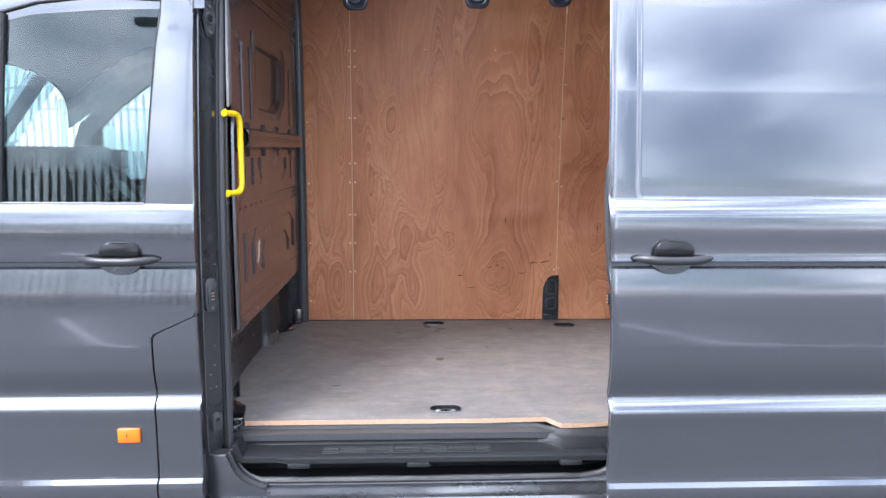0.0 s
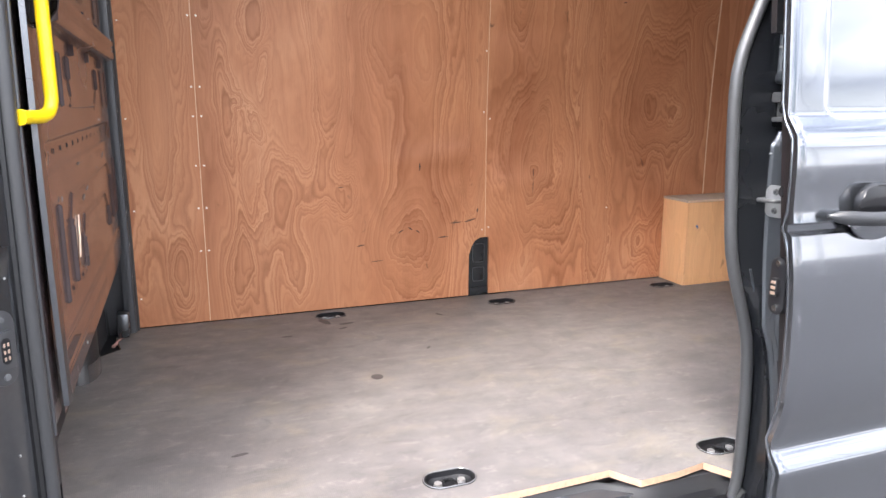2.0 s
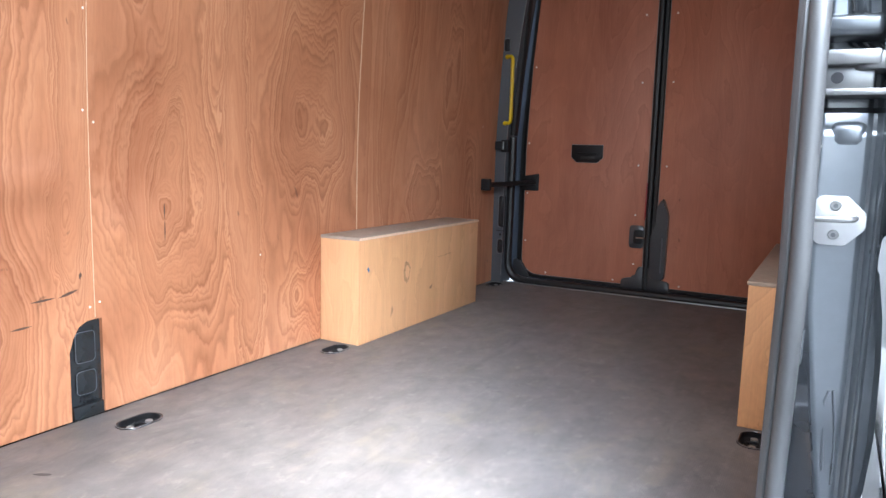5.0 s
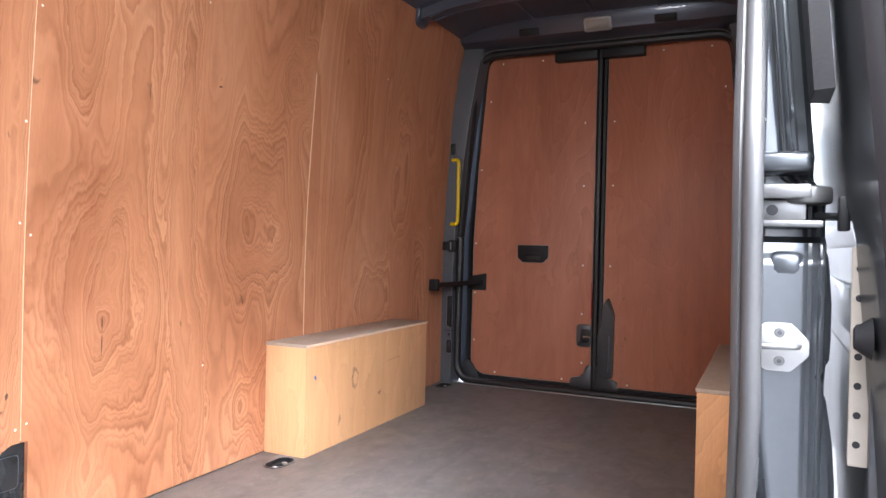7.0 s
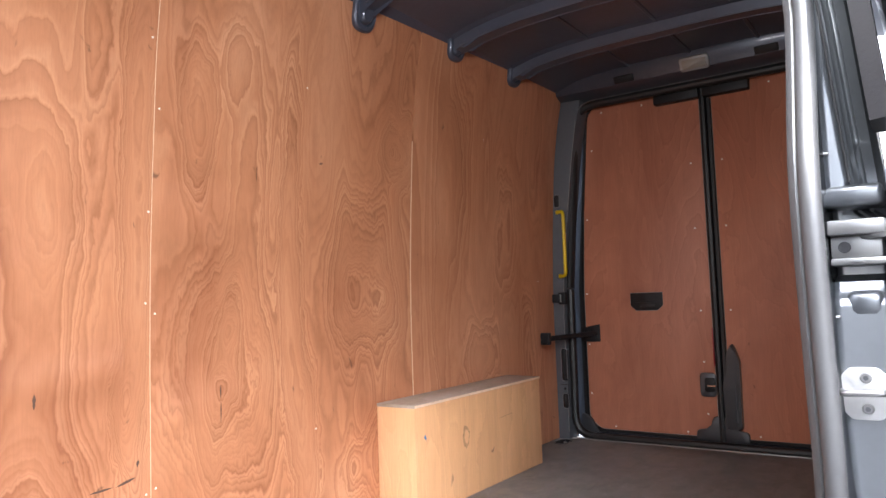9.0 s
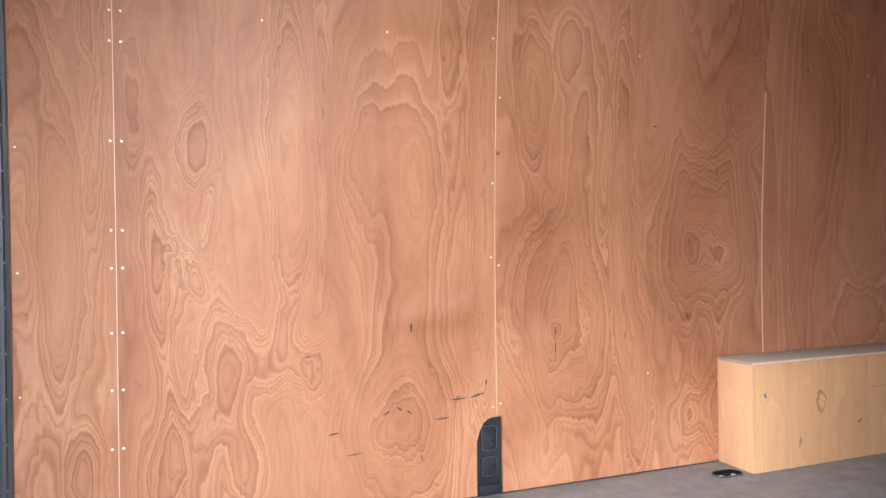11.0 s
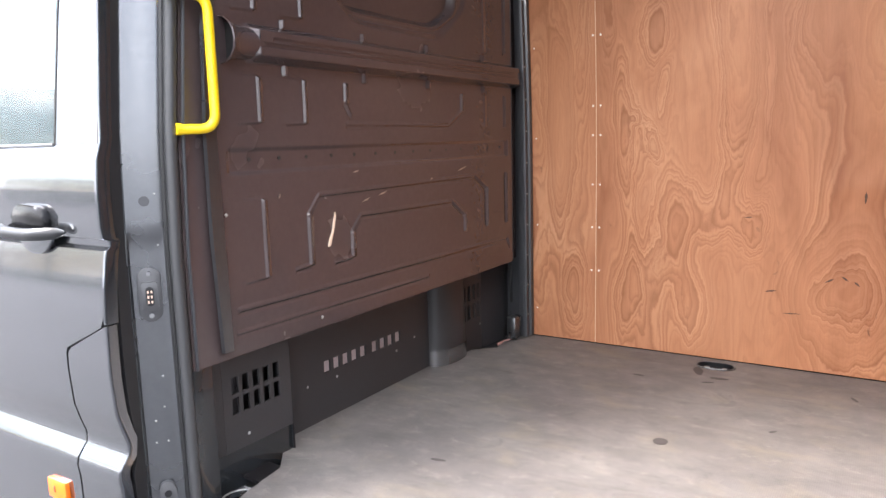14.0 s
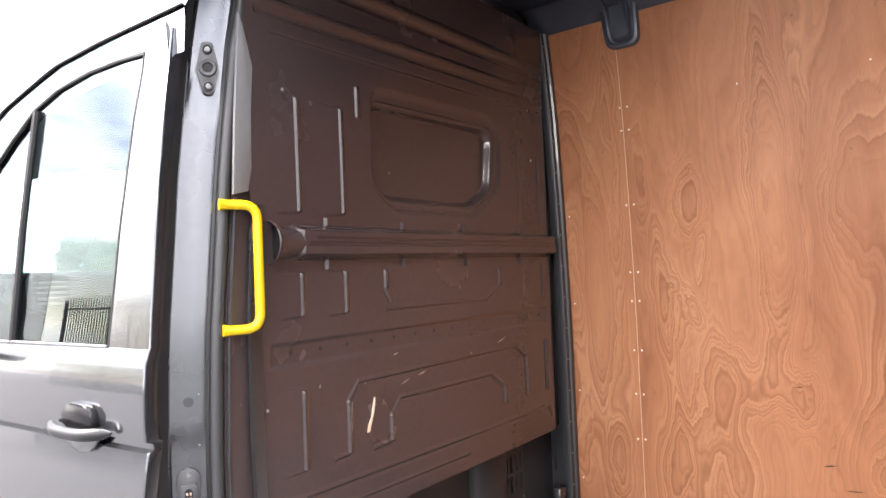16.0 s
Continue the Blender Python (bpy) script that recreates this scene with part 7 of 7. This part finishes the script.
part("inner_lining", prism(bmesh.new(), rounded([(X0 + 0.12, 0.60), (X1 - 0.12, 0.60), (X1 - 0.12, 1.36), (X0 + 0.12, 1.36)], 0.04), "y", bi - 0.006, bi + 0.006, 0.002), INNER, slide)
part("lining_edge", boxed((X0 + 0.135, bi + 0.002, 1.12), (X0 + 0.142, bi + 0.030, 1.42), 0.001, 1), CREAM, slide, "cream lining edge")
for z in np.linspace(1.15, 1.39, 7):
    part("lining_hole", cyl(bmesh.new(), (X0 + 0.134, bi + 0.020, z), (X0 + 0.1365, bi + 0.020, z), 0.005, 10), BLACK, slide)
zc2 = 1.135
eb = RIDE - ride_out(zc2 - DZ) + 0.052
cp2 = part("contact_block", prism(bmesh.new(), [(v * 1.0 + eb, u + zc2) for u, v in oval(0, 0, 0.058, 0.020, 20)], "x", X0 + 0.014, X0 + 0.030, 0.003), BLACK, slide, "black contact block with copper pads")
part("contact_body", boxed((X0 + 0.004, eb - 0.008, zc2 - 0.020), (X0 + 0.016, eb + 0.008, zc2 + 0.016), 0.002), BLACK, cp2)
for k in range(3):
    part("contact", boxed((X0 + 0.0025, eb - 0.006, zc2 - 0.016 + 0.011 * k), (X0 + 0.005, eb + 0.005, zc2 - 0.010 + 0.011 * k), 0.0006, 1), COPPER, cp2)
for dz in (-0.045, 0.045):
    part("block_screw", cyl(bmesh.new(), (X0 + 0.015, eb, zc2 + dz), (X0 + 0.011, eb, zc2 + dz), 0.006, 10), STEEL, cp2)
part("lock_hole", cyl(bmesh.new(), (X0 + 0.026, RIDE + 0.056, 1.318), (X0 + 0.0225, RIDE + 0.056, 1.318), 0.011, 16), BLACK, slide)
part("buffer_cone", cyl(bmesh.new(), (X0 + 0.09, bi + 0.010, 1.30), (X0 + 0.09, bi + 0.030, 1.30), 0.028, 18, 0.014), BLACK, slide)
bm = bmesh.new()
loft(bm, [[(X0 + u, RIDE - ride_out(z) + 0.088 + w, z + DZ) for u, w in ((0.05, 0.0), (0.06, 0.024), (0.15, 0.026), (0.16, 0.0))] for z in np.linspace(1.60, 2.34, 12)], closed=True, caps=True)
part("upper_trim", bm, BLACK, slide)
door_handle(slide, 1.339, 1.603, 1.280, RIDE - 0.004)
part("rail_arm", boxed((1.47, RIDE + 0.07, 1.460), (1.54, -1.80, 1.470), 0.003), BLACK, slide)
for z in (0.52, 2.30):
    part("roller_arm", boxed((1.34, RIDE + 0.06, z), (1.42, -1.66, z + 0.02), 0.004), BLACK, slide)

# ---- wheels ----
def road_wheel(x, s):
    y = mirrored(-1.70, s)
    t = thing("road_wheel", (x, y, 0.345), "black tyre on a silver steel wheel", "wheel", "road wheels")
    bm = bmesh.new()
    prof = [(0.20, -0.10), (0.26, -0.115), (0.32, -0.115), (0.343, -0.09), (0.345, 0.0), (0.343, 0.09), (0.32, 0.115), (0.26, 0.115), (0.20, 0.10)]
    loft(bm, [[(r * math.cos(a), w, r * math.sin(a)) for r, w in prof] for a in np.linspace(0, 2 * math.pi, 41)])
    part("tyre", bm, TYRE, t, world=False)
    bm = bmesh.new()
    e = -1 if s == 0 else 1
    prof = [(0.205, 0.10), (0.195, 0.06), (0.16, 0.05), (0.12, 0.065), (0.07, 0.075), (0.01, 0.075)]
    loft(bm, [[(r * math.cos(a), e * w, r * math.sin(a)) for r, w in prof] for a in np.linspace(0, 2 * math.pi, 31)])
    rim = part("rim", bm, ZINC, t, world=False)
    part("hub_cap", cyl(bmesh.new(), (0, e * 0.074, 0), (0, e * 0.086, 0), 0.045, 20, 0.038), BLACK, rim, world=False)
    for k in range(6):
        a = k * math.pi / 3
        part("wheel_bolt", cyl(bmesh.new(), (0.09 * math.cos(a), e * 0.070, 0.09 * math.sin(a)), (0.09 * math.cos(a), e * 0.084, 0.09 * math.sin(a)), 0.011, 6), STEEL, rim, world=False)
    return t


for x in (-1.5, 2.99):
    for s in (0, 1):
        road_wheel(x, s)

# ---- painted lines on the yard ----
WHITE_LINE = plain("road_paint", (0.55, 0.55, 0.53), 0.8, 0, 0.25, 30)


def painted(x0, y0, x1, y1, w):
    d = Vector((x1 - x0, y1 - y0)).normalized() * w / 2
    return prism(bmesh.new(), [(x0 - d.y, y0 + d.x), (x0 + d.y, y0 - d.x), (x1 + d.y, y1 - d.x), (x1 - d.y, y1 + d.x)], "z", 0.003, 0.006)


for l in ((2.6, -7.1, 3.85, -5.5, 0.10), (3.2, -5.75, 4.5, -5.2, 0.10), (-3.0, -6.9, -1.6, -5.1, 0.10)):
    tagged(part("painted_line", painted(*l), WHITE_LINE), "worn white parking line painted on tarmac", "road marking", "parking lines", "structure")

# ---- yard fences ----
def palisade(y, x0, x1, top, mat, label):
    t = thing("palisade_fence", ((x0 + x1) / 2, y, 0), label, "fence", "palisade fences")
    pale = None
    for x in np.arange(x0, x1, 0.155):
        if pale is None:
            bm = bmesh.new()
            hs = 0.034
            loft(bm, [[(-hs, 0, z), (-hs * 0.4, -0.012, z), (0, 0, z), (hs * 0.4, -0.012, z), (hs, 0, z)] for z in (0.06, top - 0.12)] + [[(-0.014, 0, top), (-0.006, -0.005, top - 0.03), (0, 0, top - 0.03), (0.006, -0.005, top - 0.03), (0.014, 0, top)]])
            pale = part("pale", bm, mat, t, world=False)
            o = pale
        else:
            o = new("pale", pale.data)
            o.parent = t
        o.location = (x - t.location.x, 0, 0)
    for z in (0.35, top - 0.35):
        part("rail", boxed((x0, y + 0.004, z), (x1, y + 0.03, z + 0.05)), mat, t)
    for x in np.arange(x0, x1, 2.75):
        part("post", boxed((x - 0.04, y + 0.03, 0), (x + 0.04, y + 0.10, top - 0.12)), mat, t)
    return t


# this fence is coloured dark to read as a silhouette against the sky
palisade(-12.5, -22.0, -0.6, 3.3, DARKFENCE, "tall palisade fence along the yard, coloured dark as a silhouette")
palisade(10.5, -36.0, -12.0, 1.9, DARKFENCE, "dark palisade fence behind the van")
palisade(10.5, -11.8, 2.0, 2.7, GALV, "galvanised palisade fence behind the van")


def street_lamp(x, y):
    t = thing("street_lamp", (x, y, 0), "slim grey yard lamp post with two heads beside the fence", "street lamp", "yard lamps")
    part("pole", cyl(bmesh.new(), (0, 0, 0), (0, 0, 7.0), 0.075, 12, 0.05), GALV, t, world=False)
    for e in (-1, 1):
        part("arm", tubed([(0, 0, 6.7), (e * 0.25, 0, 6.95), (e * 0.55, 0, 7.05)], 0.03, 8), GALV, t, world=False)
        part("head", boxed((e * 0.75 - 0.24, -0.12, 7.0), (e * 0.75 + 0.24, 0.12, 7.12), 0.03), DARKFENCE, t, world=False)
    return t


lamp_post = street_lamp(-3.7, -12.9)
copy_thing(lamp_post, pose(13.4, -12.9, 0))


# ---- trees ----
def tree(loc, h, seed, label):
    rnd = random.Random(seed)
    t = thing("tree", loc, label, "tree", "trees beyond the fence")
    bm = bmesh.new()
    cyl(bm, (0, 0, 0), (0.1, 0, h * 0.45), 0.16, 10, 0.09)
    tips = []
    for k in range(9):
        a, z = rnd.uniform(0, 6.28), h * rnd.uniform(0.28, 0.5)
        e = Vector((math.cos(a) * h * rnd.uniform(0.14, 0.26), math.sin(a) * h * rnd.uniform(0.14, 0.26), z + h * rnd.uniform(0.15, 0.38)))
        cyl(bm, (0.06, 0, z), e, 0.06, 6, 0.015)
        tips.append(e)
    tips.append(Vector((0, 0, h * 0.85)))
    part("trunk", bm, BARK, t, world=False)
    vs, fs = [], []
    for e in tips:
        for k in range(260):
            d = Vector((rnd.gauss(0, 1), rnd.gauss(0, 1), rnd.gauss(0, 0.8)))
            c = e + d.normalized() * h * 0.16 * rnd.random() ** 0.45 * (0.8 + 0.4 * noise.noise(d * 1.3 + e))
            n = Vector((rnd.gauss(0, 1), rnd.gauss(0, 1), rnd.gauss(0.6, 1))).normalized()
            u = n.orthogonal().normalized()
            w = n.cross(u)
            s = rnd.uniform(0.07, 0.15)
            i = len(vs)
            vs += [c - u * s, c + w * s * 0.6, c + u * s * 1.1, c - w * s * 0.6]
            fs.append((i, i + 1, i + 2, i + 3))
    me = bpy.data.meshes.new("crown")
    me.from_pydata([tuple(v) for v in vs], [], fs)
    me.materials.append(LEAF)
    o = new("crown", me)
    o.parent = t
    return t


ta = tree((-40.0, 21.0, 0), 4.6, 3, "leafy green tree behind the dark fence")
tb = tree((-34.0, 18.0, 0), 4.0, 8, "bushy green tree behind the dark fence")
for i, (x, y, s) in enumerate(((-37.0, 19.0, 1.0), (-43.5, 20.5, 1.1), (-31.0, 19.0, 0.95), (-46.0, 25.0, 1.15), (-28.0, 20.0, 1.1), (-50.0, 24.0, 1.2), (-37.5, 24.0, 1.1), (-24.0, 19.0, 1.0))):
    o = copy_thing(ta if i % 2 else tb, pose(x, y, 0, 0, 0, 50 * i))
    o.scale = (s, s, s)
